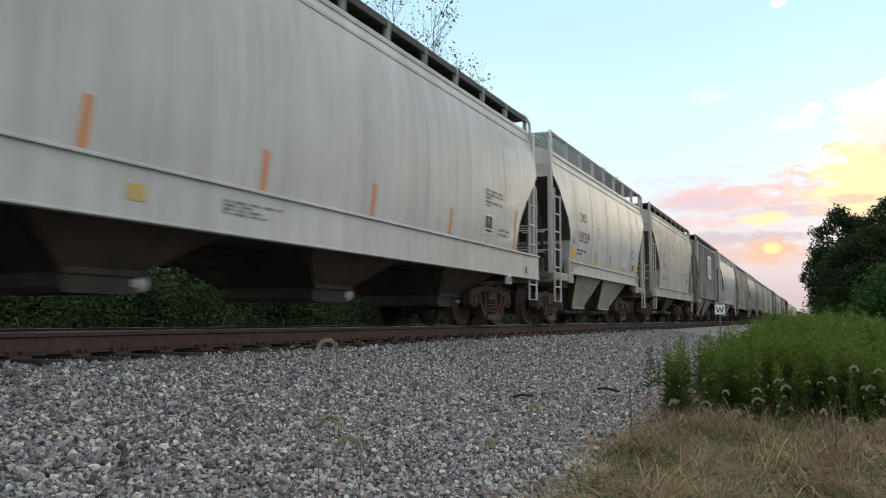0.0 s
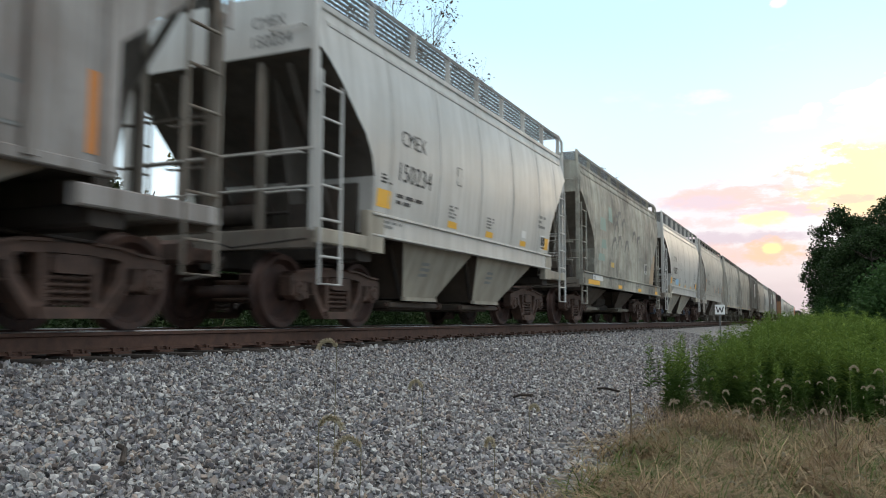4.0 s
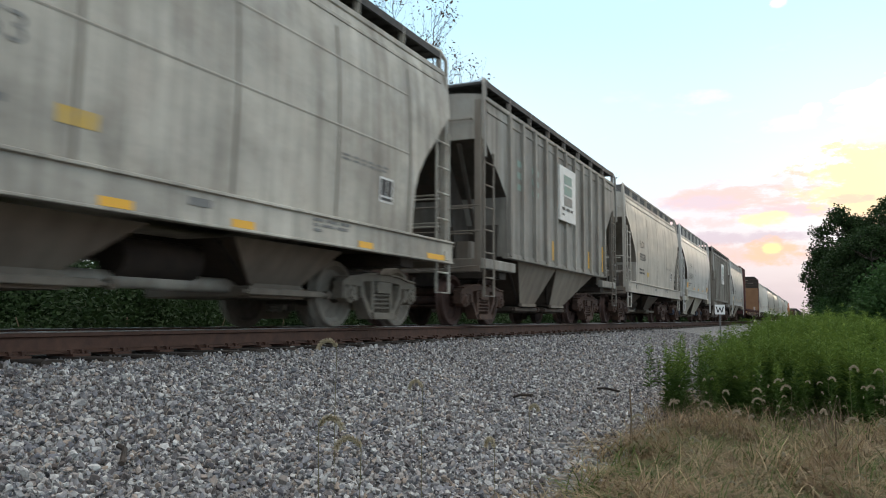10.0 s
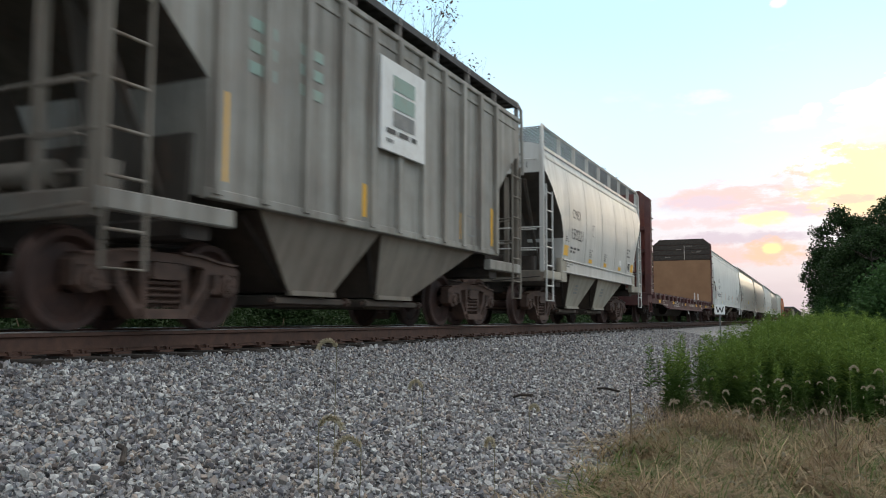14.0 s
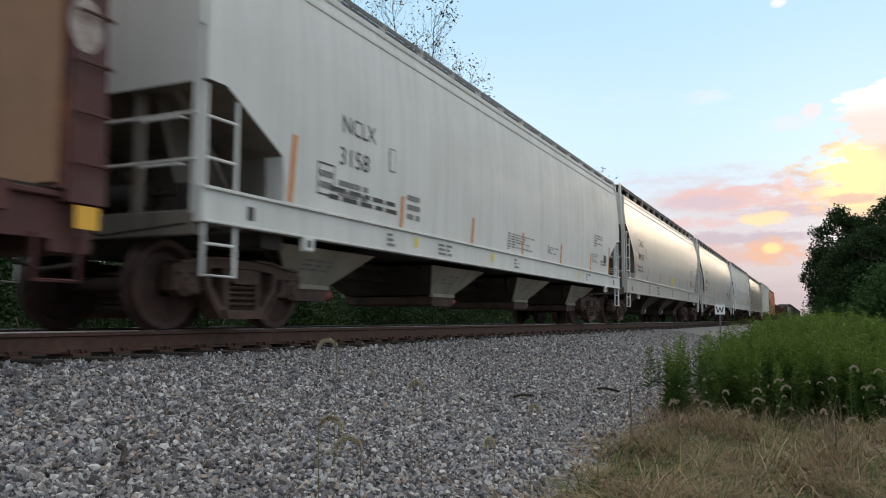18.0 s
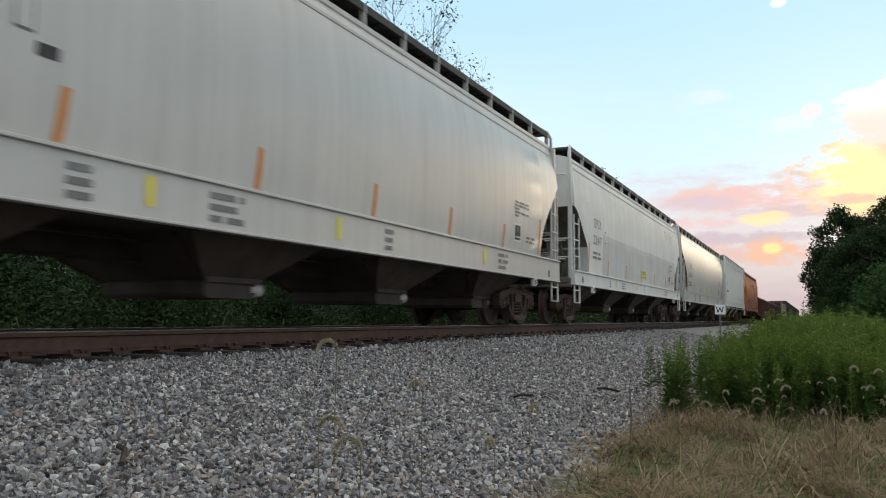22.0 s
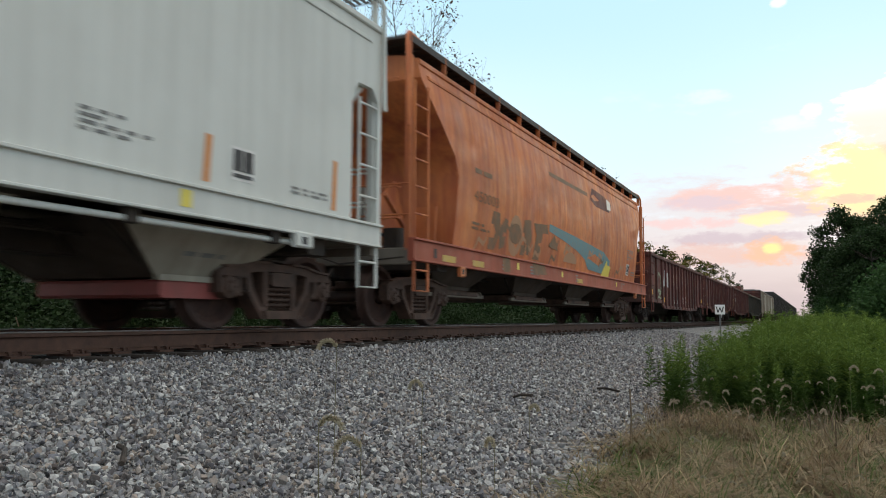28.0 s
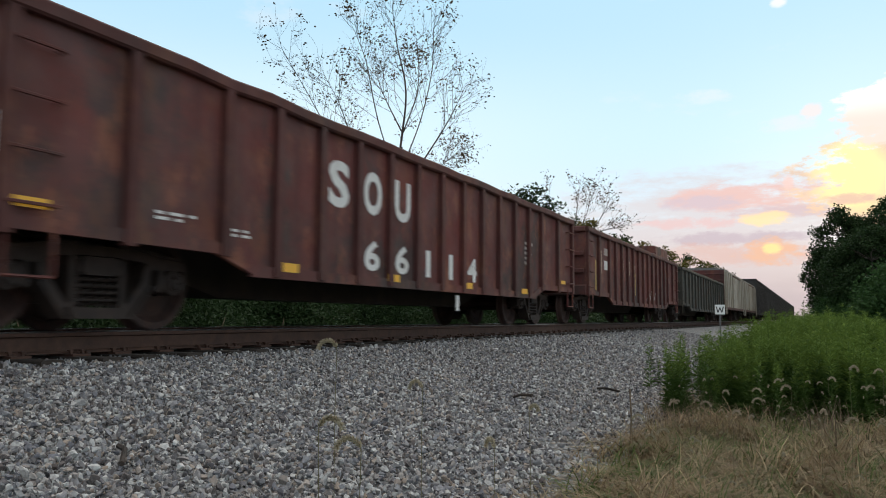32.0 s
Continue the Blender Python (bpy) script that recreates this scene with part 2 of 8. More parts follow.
M["tie"] = metal("creosoted_timber", (0.022, 0.017, 0.014), (0.06, 0.045, 0.035), 0.9, 9)
M["grate"] = metal("galvanised_grating", (0.10, 0.10, 0.10), (0.17, 0.17, 0.165), 0.6, 8)
M["grate_dark"] = metal("dark_grating", (0.03, 0.028, 0.027), (0.06, 0.055, 0.05), 0.7, 8)
M["black"] = plain("black_stencil", (0.02, 0.02, 0.022), 0.6, 0.3, (0.2, 0.2, 0.19))
M["faded"] = plain("faded_stencil", (0.16, 0.16, 0.155), 0.6, 0.5, (0.4, 0.38, 0.34))
M["white"] = plain("white_stencil", (0.72, 0.71, 0.68), 0.6, 0.3, (0.3, 0.22, 0.18))
M["sign_white"] = plain("white_sign_face", (0.85, 0.85, 0.83), 0.5, 0.1)
M["faded_white"] = plain("faded_white_stencil", (0.42, 0.36, 0.32), 0.7, 0.8, (0.13, 0.055, 0.04))
M["yellow"] = plain("yellow_reflector", (0.80, 0.42, 0.03), 0.4, 0.15, (0.5, 0.3, 0.08))
M["yellow_dull"] = plain("dull_yellow_reflector", (0.55, 0.36, 0.07), 0.6, 0.6, (0.4, 0.36, 0.28))
M["orange_mark"] = plain("orange_reflector", (0.62, 0.22, 0.04), 0.5, 0.3, (0.45, 0.25, 0.1))
M["sticker"] = plain("yellow_notice", (0.75, 0.62, 0.10), 0.5, 0.25, (0.3, 0.28, 0.1))
M["blue"] = plain("pale_blue_patch", (0.30, 0.55, 0.75), 0.5, 0.1)
M["blue_cap"] = plain("blue_bearing_cap", (0.022, 0.036, 0.065), 0.6, 0.6, (0.08, 0.07, 0.06))
M["red"] = plain("red_mark", (0.6, 0.06, 0.05), 0.5, 0.2)
M["cap_white"] = plain("pale_outlet_cap", (0.55, 0.50, 0.46), 0.6, 0.4, (0.25, 0.16, 0.12))
M["cap_red"] = plain("red_outlet_cap", (0.30, 0.07, 0.06), 0.6, 0.5, (0.1, 0.05, 0.04))
M["board"] = metal("tan_plywood", (0.20, 0.098, 0.045), (0.25, 0.13, 0.062), 0.7, 1.2)
M["teal"] = plain("teal_spray_paint", (0.10, 0.24, 0.27), 0.6, 0.4, (0.32, 0.12, 0.05))
M["char"] = plain("charcoal_spray_paint", (0.17, 0.105, 0.06), 0.7, 0.7, (0.38, 0.14, 0.05))
M["tan"] = plain("tan_spray_paint", (0.40, 0.22, 0.12), 0.7, 0.4, (0.45, 0.2, 0.1))
M["silver"] = plain("silver_spray_paint", (0.50, 0.50, 0.50), 0.5, 0.3, (0.12, 0.05, 0.04))
M["lime"] = plain("pale_green_spray_paint", (0.28, 0.34, 0.22), 0.6, 0.6, (0.10, 0.05, 0.04))
M["sea"] = plain("faded_sea_green_paint", (0.26, 0.35, 0.30), 0.7, 0.6, (0.3, 0.28, 0.22))
M["patch_tan"] = plain("tan_primer_patch", (0.36, 0.25, 0.15), 0.7, 0.3)
M["spray_black"] = plain("thin_black_spray", (0.12, 0.115, 0.105), 0.7, 0.6, (0.36, 0.34, 0.29))
M["old_white"] = plain("worn_white_stencil", (0.60, 0.54, 0.50), 0.7, 0.5, (0.16, 0.06, 0.05))
M["old_cream"] = plain("flaked_cream_lettering", (0.40, 0.29, 0.22), 0.7, 0.9, (0.22, 0.09, 0.06))
M["seam_worn"] = paint("worn_weld_seam", (0.44, 0.41, 0.35), dirt=0.6, streaks=0.7, rough=0.6)
M["seam_sooty"] = paint("sooty_weld_seam", (0.17, 0.155, 0.125), dirt=0.6, streaks=0.8, rough=0.7)
M["orange_sill"] = paint("faded_red_orange_paint", (0.42, 0.095, 0.05), grime=(0.20, 0.05, 0.03), dirt=0.6, streaks=0.5, rust=0.3, rough=0.6)
# end paints: brown dirt, plus shade under the sloped ends put into the colour
M["end_shade"] = paint("shaded_end_paint", (0.09, 0.077, 0.062), grime=(0.03, 0.024, 0.02), dirt=0.7, streaks=0.6, rust=0.15, rough=0.75)
M["end_grime_shade"] = paint("dusty_shaded_end_paint", (0.25, 0.22, 0.18), grime=(0.07, 0.055, 0.042), dirt=0.7, streaks=0.6, rust=0.15, rough=0.7)
M["box_white"] = paint("streaked_off_white_paint", (0.50, 0.47, 0.40), grime=(0.15, 0.10, 0.06), dirt=0.5, streaks=0.9, rust=0.25, rough=0.65)
M["bay_dust"] = paint("dusty_brown_grey_paint", (0.28, 0.24, 0.19), grime=(0.08, 0.058, 0.042), dirt=0.6, streaks=0.5, rust=0.1, rough=0.7)

# ---- mesh helpers ----
class Geo:
    """Collects plain geometry for one mesh."""

    def __init__(self):
        self.v, self.f = [], []

    def add(self, verts, faces):
        o = len(self.v)
        self.v += [tuple(p) for p in verts]
        self.f += [tuple(o + i for i in f) for f in faces]
        return self

    def box(self, x0, x1, y0, y1, z0, z1, c=0.0):
        """A box; c chamfers its long edges a little."""
        if c <= 0:
            return self.add([(x0, y0, z0), (x1, y0, z0), (x1, y1, z0), (x0, y1, z0), (x0, y0, z1), (x1, y0, z1), (x1, y1, z1), (x0, y1, z1)],
                            [(0, 3, 2, 1), (4, 5, 6, 7), (0, 1, 5, 4), (1, 2, 6, 5), (2, 3, 7, 6), (3, 0, 4, 7)])
        dx, dy, dz = x1 - x0, y1 - y0, z1 - z0
        a = max((dx, 0), (dy, 1), (dz, 2))[1]
        lo, hi = [(y0, y1, z0, z1), (x0, x1, z0, z1), (x0, x1, y0, y1)][a][0::2], [(y0, y1, z0, z1), (x0, x1, z0, z1), (x0, x1, y0, y1)][a][1::2]
        (p0, q0), (p1, q1) = lo, hi
        ring = [(p0 + c, q0), (p1 - c, q0), (p1, q0 + c), (p1, q1 - c), (p1 - c, q1), (p0 + c, q1), (p0, q1 - c), (p0, q0 + c)]
        ends = [(x0, x1), (y0, y1), (z0, z1)][a]
        vs = []
        for e in ends:
            for p, q in ring:
                vs.append([(e, p, q), (p, e, q), (p, q, e)][a])
        fs = [tuple(range(7, -1, -1)), tuple(range(8, 16))] + [(i, (i + 1) % 8, 8 + (i + 1) % 8, 8 + i) for i in range(8)]
        return self.add(vs, fs)

    def tube(self, a, b, r, n=8, r2=None):
        a, b = Vector(a), Vector(b)
        d = (b - a)
        if d.length < 1e-6:
            return self
        q = d.to_track_quat("Z", "Y")
        r2 = r if r2 is None else r2
        vs = []
        for p, rr in ((a, r), (b, r2)):
            for i in range(n):
                w = 2 * math.pi * i / n
                vs.append(p + q @ Vector((rr * math.cos(w), rr * math.sin(w), 0)))
        return self.add(vs, [(i, (i + 1) % n, n + (i + 1) % n, n + i) for i in range(n)] + [tuple(range(n - 1, -1, -1)), tuple(range(n, 2 * n))])

    def path(self, pts, r, n=7):
        """A round bar bent through the points, in one piece."""
        pts = [Vector(p) for p in pts]
        if len(pts) == 2:
            return self.tube(pts[0], pts[1], r, n)
        t = [(pts[min(i + 1, len(pts) - 1)] - pts[max(i - 1, 0)]).normalized() for i in range(len(pts))]
        side = t[0].orthogonal().normalized()
        rings = []
        for i, (p, d) in enumerate(zip(pts, t)):
            side = (side - d * side.dot(d)).normalized()
            up = d.cross(side)
            rings.append([p + (side * math.cos(w) + up * math.sin(w)) * r for w in (2 * math.pi * k / n for k in range(n))])
        return self.loft(rings)

    def prism(self, poly, x0, x1):
        """A polygon of (y, z) corners, thick from x0 to x1."""
        n = len(poly)
        return self.add([(x0, *p) for p in poly] + [(x1, *p) for p in poly],
                        [tuple(range(n - 1, -1, -1)), tuple(range(n, 2 * n))] + [(i, (i + 1) % n, n + (i + 1) % n, n + i) for i in range(n)])

    def loft(self, rings, caps=True):
        n = len(rings[0])
        vs = [p for r in rings for p in r]
        fs = []
        for k in range(len(rings) - 1):
            for i in range(n):
                j = (i + 1) % n
                fs.append((k * n + i, k * n + j, (k + 1) * n + j, (k + 1) * n + i))
        if caps:
            fs += [tuple(range(n - 1, -1, -1)), tuple(range((len(rings) - 1) * n, len(rings) * n))]
        return self.add(vs, fs)

    def lathe_x(self, prof, n=40):
        """prof: (x, r) rings turned round the x axis."""
        vs, fs, m = [], [], len(prof)
        for i in range(n):
            w = 2 * math.pi * i / n
            vs += [(x, r * math.cos(w), r * math.sin(w)) for x, r in prof]
        for i in range(n):
            j = (i + 1) % n
            fs += [(i * m + k, i * m + k + 1, j * m + k + 1, j * m + k) for k in range(m - 1)]
        return self.add(vs, fs)

    def mesh(self, name, mat, smooth=None):
        me = bpy.data.meshes.new(name)
        me.from_pydata(self.v, [], self.f)
        bm = bmesh.new()
        bm.from_mesh(me)
        bmesh.ops.recalc_face_normals(bm, faces=bm.faces)
        bm.to_mesh(me)
        bm.free()
        if mat:
            me.materials.append(mat)
        if smooth:
            me.polygons.foreach_set("use_smooth", [True] * len(me.polygons))
            me.set_sharp_from_angle(angle=radians(smooth))
        return me


def part(name, g, mat, parent, label="", smooth=None):
    """One mesh object under a thing or part; g is a Geo or a finished mesh."""
    me = g.mesh(name, mat, smooth) if isinstance(g, Geo) else g
    ob = new(name, me)
    ob.parent = parent
    if label:
        ob["label"] = label
    return ob


def text_mesh(s, bold=0.0):
    cu = bpy.data.curves.new("letters", "FONT")
    cu.body, cu.resolution_u, cu.offset = s, 3, bold
    ob = bpy.data.objects.new("letters", cu)
    scene.collection.objects.link(ob)
    me = bpy.data.meshes.new_from_object(ob.evaluated_get(bpy.context.evaluated_depsgraph_get()))
    bpy.data.objects.remove(ob)
    bpy.data.curves.remove(cu)
    return me


LETTERS = {}


def letters(parent, s, u0, u1, z0, z1, prof, mat, bold=0.0, off=0.006):
    """Lettering fitted into u0..u1, z0..z1 on the side given by prof(z)."""
    if (s, bold) not in LETTERS:
        LETTERS[s, bold] = text_mesh(s, bold)
    me = LETTERS[s, bold].copy()
    co = np.empty(len(me.vertices) * 3)
    me.vertices.foreach_get("co", co)
    co = co.reshape(-1, 3)
    lo, hi = co.min(0), co.max(0)
    u = u0 + (co[:, 0] - lo[0]) / (hi[0] - lo[0]) * (u1 - u0)
    z = z0 + (co[:, 1] - lo[1]) / (hi[1] - lo[1]) * (z1 - z0)
    x = np.array([prof(a) + off for a in z])
    me.vertices.foreach_set("co", np.stack([x, u, z], 1).ravel())
    me.materials.clear()
    me.materials.append(mat)
    me.update()
    return part("lettering", me, None, parent)


def end_letters(parent, s, x0, x1, z0, z1, y, mat):
    """Lettering on the end that faces down the line."""
    ob = letters(parent, s, x0, x1, z0, z1, lambda z: 0.0, mat)
    co = np.empty(len(ob.data.vertices) * 3)
    ob.data.vertices.foreach_get("co", co)
    co = co.reshape(-1, 3)
    ob.data.vertices.foreach_set("co", np.stack([co[:, 1], np.full(len(co), y), co[:, 2]], 1).ravel())
    ob.data.update()


def decal(parent, name, pts, prof, mat, off=0.005, label=""):
    """A painted or stuck-on shape: polygon of (u, z) corners laid on the side."""
    us, zs = [p[0] for p in pts], [p[1] for p in pts]
    g = Geo()
    n = max(1, int((max(zs) - min(zs)) / 0.15)) if len(pts) == 4 else 1
    if len(pts) == 4:
        (a, b, c, d) = pts  # lower left, lower right, upper right, upper left
        vs, fs = [], []
        for i in range(n + 1):
            k = i / n
            for p, q in ((a, d), (b, c)):
                u, z = p[0] + (q[0] - p[0]) * k, p[1] + (q[1] - p[1]) * k
                vs.append((prof(z) + off, u, z))
        for i in range(n):
            fs.append((2 * i, 2 * i + 1, 2 * i + 3, 2 * i + 2))
        g.add(vs, fs)
    else:
        g.add([(prof(z) + off, u, z) for u, z in pts], [tuple(range(len(pts)))])
    return part(name, g, mat, parent, label)


def rect(parent, name, u0, u1, z0, z1, prof, mat, off=0.005, lean=0.0, label=""):
    return decal(parent, name, [(u0, z0), (u1, z0), (u1 + lean, z1), (u0 + lean, z1)], prof, mat, off, label)


def bars(parent, u0, u1, z0, z1, n, prof, mat, seed=0):
    """Small writing too fine to read: plain bars."""
    rnd = random.Random(seed)
    g = Geo()
    h = (z1 - z0) / n
    for i in range(n):
        z = z1 - h * (i + 0.8)
        u = u0
        while u < u1 - 0.05:
            w = min(u1 - u, rnd.uniform(0.12, 0.35) * max(0.6, h / 0.08))
            g.add([(prof(z) + 0.006, u, z), (prof(z) + 0.006, u + w, z), (prof(z + h * 0.55) + 0.006, u + w, z + h * 0.55), (prof(z + h * 0.55) + 0.006, u, z + h * 0.55)], [(0, 1, 2, 3)])
            u += w + 0.07
            if rnd.random() < 0.25:
                break
    return tagged(part("small_writing", g, mat, parent), kind="stuff")


def stroke(parent, pts, width, prof, mat, name="graffiti_stroke", off=0.006):
    """A sprayed line through (u, z) points."""
    g = Geo()
    vs = []
    for i, p in enumerate(pts):
        a, b = pts[max(0, i - 1)], pts[min(len(pts) - 1, i + 1)]
        d = Vector((b[0] - a[0], b[1] - a[1]))
        d = d.normalized() if d.length else Vector((1, 0))
        w = width * (0.5 if i in (0, len(pts) - 1) else 1.0) / 2
        for s in (-1, 1):
            u, z = p[0] - d.y * w * s, p[1] + d.x * w * s
            vs.append((prof(z) + off, u, z))
    g.add(vs, [(2 * i, 2 * i + 1, 2 * i + 3, 2 * i + 2) for i in range(len(pts) - 1)])
    return part(name, g, mat, parent)


# ---- trucks ----
WHEEL_R, WHEELBASE = 0.457, 1.78
ROLLERS = []  # wheelsets, with the side of the truck they sit on


def wheelset_mesh(mat, cap):
    g = Geo()
    for s in (1, -1):
        prof = [(0.0, 0.0), (0.0, 0.075), (-0.13, 0.075), (-0.13, 0.115), (-0.02, 0.13), (-0.035, 0.2), (-0.075, 0.33), (-0.035, 0.372), (0.0, 0.385), (0.0, 0.445), (-0.02, 0.455),
                (-0.09, 0.46), (-0.105, 0.475), (-0.12, 0.487), (-0.135, 0.483), (-0.14, 0.46), (-0.14, 0.385), (-0.10, 0.365), (-0.12, 0.33), (-0.09, 0.2), (-0.15, 0.13), (-0.17, 0.09)]
        prof = prof[3:]
        g.lathe_x([(s * (0.82 + x), r) for x, r in prof], 44)
        g.lathe_x([(s * 0.69, 0.0), (s * 0.69, 0.09), (s * 0.80, 0.09), (s * 0.80, 0.075), (s * 1.02, 0.072)], 16)
    g.lathe_x([(-0.7, 0.082), (0.7, 0.082)], 12)
    me = g.mesh("wheelset", mat, 35)
    return me


def bearing_mesh(mat):
    g = Geo()
    for s in (1,):
        g.lathe_x([(s * 0.90, 0.0), (s * 0.90, 0.125), (s * 1.06, 0.125), (s * 1.07, 0.11), (s * 1.075, 0.085), (s * 1.10, 0.08), (s * 1.105, 0.0)], 18)
        for k in range(3):
            w = 2 * math.pi * k / 3
            g.tube((s * 1.09, 0.055 * math.cos(w), 0.055 * math.sin(w)), (s * 1.118, 0.055 * math.cos(w), 0.055 * math.sin(w)), 0.017, 6)
    return g.mesh("bearing_cap", mat, 35)


def side_frame_mesh(mat):
    """Cast three-piece truck side frame on +x, in the truck's space (y along the track, z from the axle)."""
    g = Geo()
    x0, x1 = 0.90, 1.05
    for s in (1, -1):
        # pedestal and arm over the axle, down to the spring seat
        g.prism([(s * 1.07, -0.02), (s * 1.06, 0.17), (s * 0.98, 0.22), (s * 0.70, 0.23), (s * 0.52, 0.27), (s * 0.30, 0.285), (s * 0.30, 0.205), (s * 0.50, 0.185), (s * 0.60, 0.14), (s * 0.72, 0.10),
                 (s * 0.745, 0.02), (s * 0.745, -0.05), (s * 0.70, -0.05), (s * 0.705, 0.06), (s * 1.02, 0.13), (s * 1.035, -0.02)] if False else
                [(s * 1.06, -0.06), (s * 1.07, 0.16), (s * 0.99, 0.215), (s * 0.70, 0.235), (s * 0.48, 0.28), (s * 0.20, 0.29), (s * 0.20, 0.20), (s * 0.50, 0.18), (s * 0.62, 0.11), (s * 0.76, 0.12), (s * 1.01, 0.12), (s * 1.02, -0.06)], x0, x1)
        g.prism([(s * 0.76, 0.13), (s * 0.62, 0.13), (s * 0.60, -0.02), (s * 0.36, -0.30), (s * 0.25, -0.33), (s * 0.25, -0.24), (s * 0.34, -0.20), (s * 0.50, 0.0), (s * 0.52, 0.12), (s * 0.55, 0.17), (s * 0.76, 0.17)], x0, x1)
        g.prism([(s * 0.76, 0.13), (s * 0.70, 0.13), (s * 0.68, -0.08), (s * 0.74, -0.10), (s * 0.77, -0.04)], x0, x1)
        # column beside the springs
        g.prism([(s * 0.23, 0.22), (s * 0.31, 0.22), (s * 0.29, -0.28), (s * 0.23, -0.28)], x0, x1)
    g.prism([(-0.33, -0.25), (0.33, -0.25), (0.30, -0.345), (-0.30, -0.345)], 0.86, 1.10)
    g.prism([(-0.22, 0.20), (0.22, 0.20), (0.22, 0.29), (-0.22, 0.29)], x0, x1)
    # rolled flanges
    for s in (1, -1):
        g.prism([(s * 0.60, -0.03), (s * 0.62, -0.05), (s * 0.37, -0.345), (s * 0.33, -0.345)], 0.875, 1.085)
        g.prism([(s * 0.20, 0.285), (s * 0.48, 0.275), (s * 0.72, 0.228), (s * 0.99, 0.208), (s * 1.0, 0.235), (s * 0.72, 0.255), (s * 0.48, 0.302), (s * 0.20, 0.312)], 0.875, 1.085)
    return g.mesh("side_frame", mat, 30)


def mirrored(me):
    m2 = me.copy()
    co = np.empty(len(m2.vertices) * 3)
    m2.vertices.foreach_get("co", co)
    co[0::3] *= -1
    m2.vertices.foreach_set("co", co)
    m2.flip_normals()
    return m2


def spring_mesh(mat):
    g = Geo()
    turns, seg = 4.5, 11
    pts = []
    for i in range(int(turns * seg) + 1):
        w = 2 * math.pi * i / seg
        pts.append((0.06 * math.cos(w), 0.06 * math.sin(w), -0.24 + 0.27 * i / (turns * seg)))
    g.path(pts, 0.017, 5)
    return g.mesh("spring", mat, 60)


TRUCK = {}


def truck_kit(style):
    """Shared meshes: style is 'dark', 'grey' or 'black'."""
    if style not in TRUCK:
        fr = M["truck_" + style]
        wh = M["wheel_grey" if style == "grey" else "wheel"]
        bol = Geo().box(-1.08, 1.08, -0.20, 0.20, 0.03, 0.19, 0.03).box(-0.35, 0.35, -0.3, 0.3, 0.1, 0.3, 0.05)
        for s in (1, -1):  # brake beams
            bol.tube((-0.8, s * 0.42, -0.1), (0.8, s * 0.42, -0.1), 0.035)
            bol.box(-0.85, -0.70, s * 0.40 - 0.05, s * 0.40 + 0.05, -0.22, 0.05).box(0.70, 0.85, s * 0.40 - 0.05, s * 0.40 + 0.05, -0.22, 0.05)
        sf = side_frame_mesh(fr)
        TRUCK[style] = dict(bolster=bol.mesh("truck", fr, 30), frame=sf, frame2=mirrored(sf), spring=spring_mesh(fr), wheel=wheelset_mesh(wh, None),
                            cap=bearing_mesh(fr), cap_blue=bearing_mesh(M["blue_cap"]))
    return TRUCK[style]


def add_truck(car, u, style="dark", caps="cap"):
    k = truck_kit(style)
    t = part("truck", k["bolster"], None, car)
    t.location = (0, u, WHEEL_R)
    part("side_frame", k["frame"], None, t)
    part("side_frame", k["frame2"], None, t)
    for x in (0.985, -0.985):
        for y in (-0.14, 0.0, 0.14):
            part("spring", k["spring"], None, t).location = (x, y, 0)
    for s in (-1, 1):
        w = part("wheelset", k["wheel"], None, t)
        w.location = (0, s * WHEELBASE / 2, 0)
        for turn in (0, math.pi):
            c = part("bearing_cap", k[caps], None, t)
            c.location = (0, s * WHEELBASE / 2, 0)
            c.rotation_euler = (0, 0, turn)
        ROLLERS.append((w, s))
    return t


# ---- cars ----
CARS = []  # (thing, centre along the train)


def car_thing(name, front, rear, label):
    e = new(name)
    e.empty_display_size = 0.3
    tagged(e, label, "railway wagon", "wagons of the passing freight train")
    CARS.append((e, (front + rear) / 2))
    return e


def coupler(car, half):
    for s in (1, -1):
        g = Geo().box(-0.08, 0.08, min(s * (half - 0.35), s * (half + 0.45)), max(s * (half - 0.35), s * (half + 0.45)), 0.79, 0.95, 0.02)
        y = s * (half + 0.52)
        g.box(-0.17, 0.13, y - 0.13, y + 0.13, 0.74, 1.02, 0.05)
        part("coupler", g, M["truck_dark"], car, smooth=30)
        h = Geo().path([(0.25, s * half, 0.85), (0.27, s * (half + 0.25), 0.62), (0.2, s * (half + 0.62), 0.55)], 0.025, 6)
        part("air_hose", h, M["under"], car, smooth=60)


RUNGS = {}


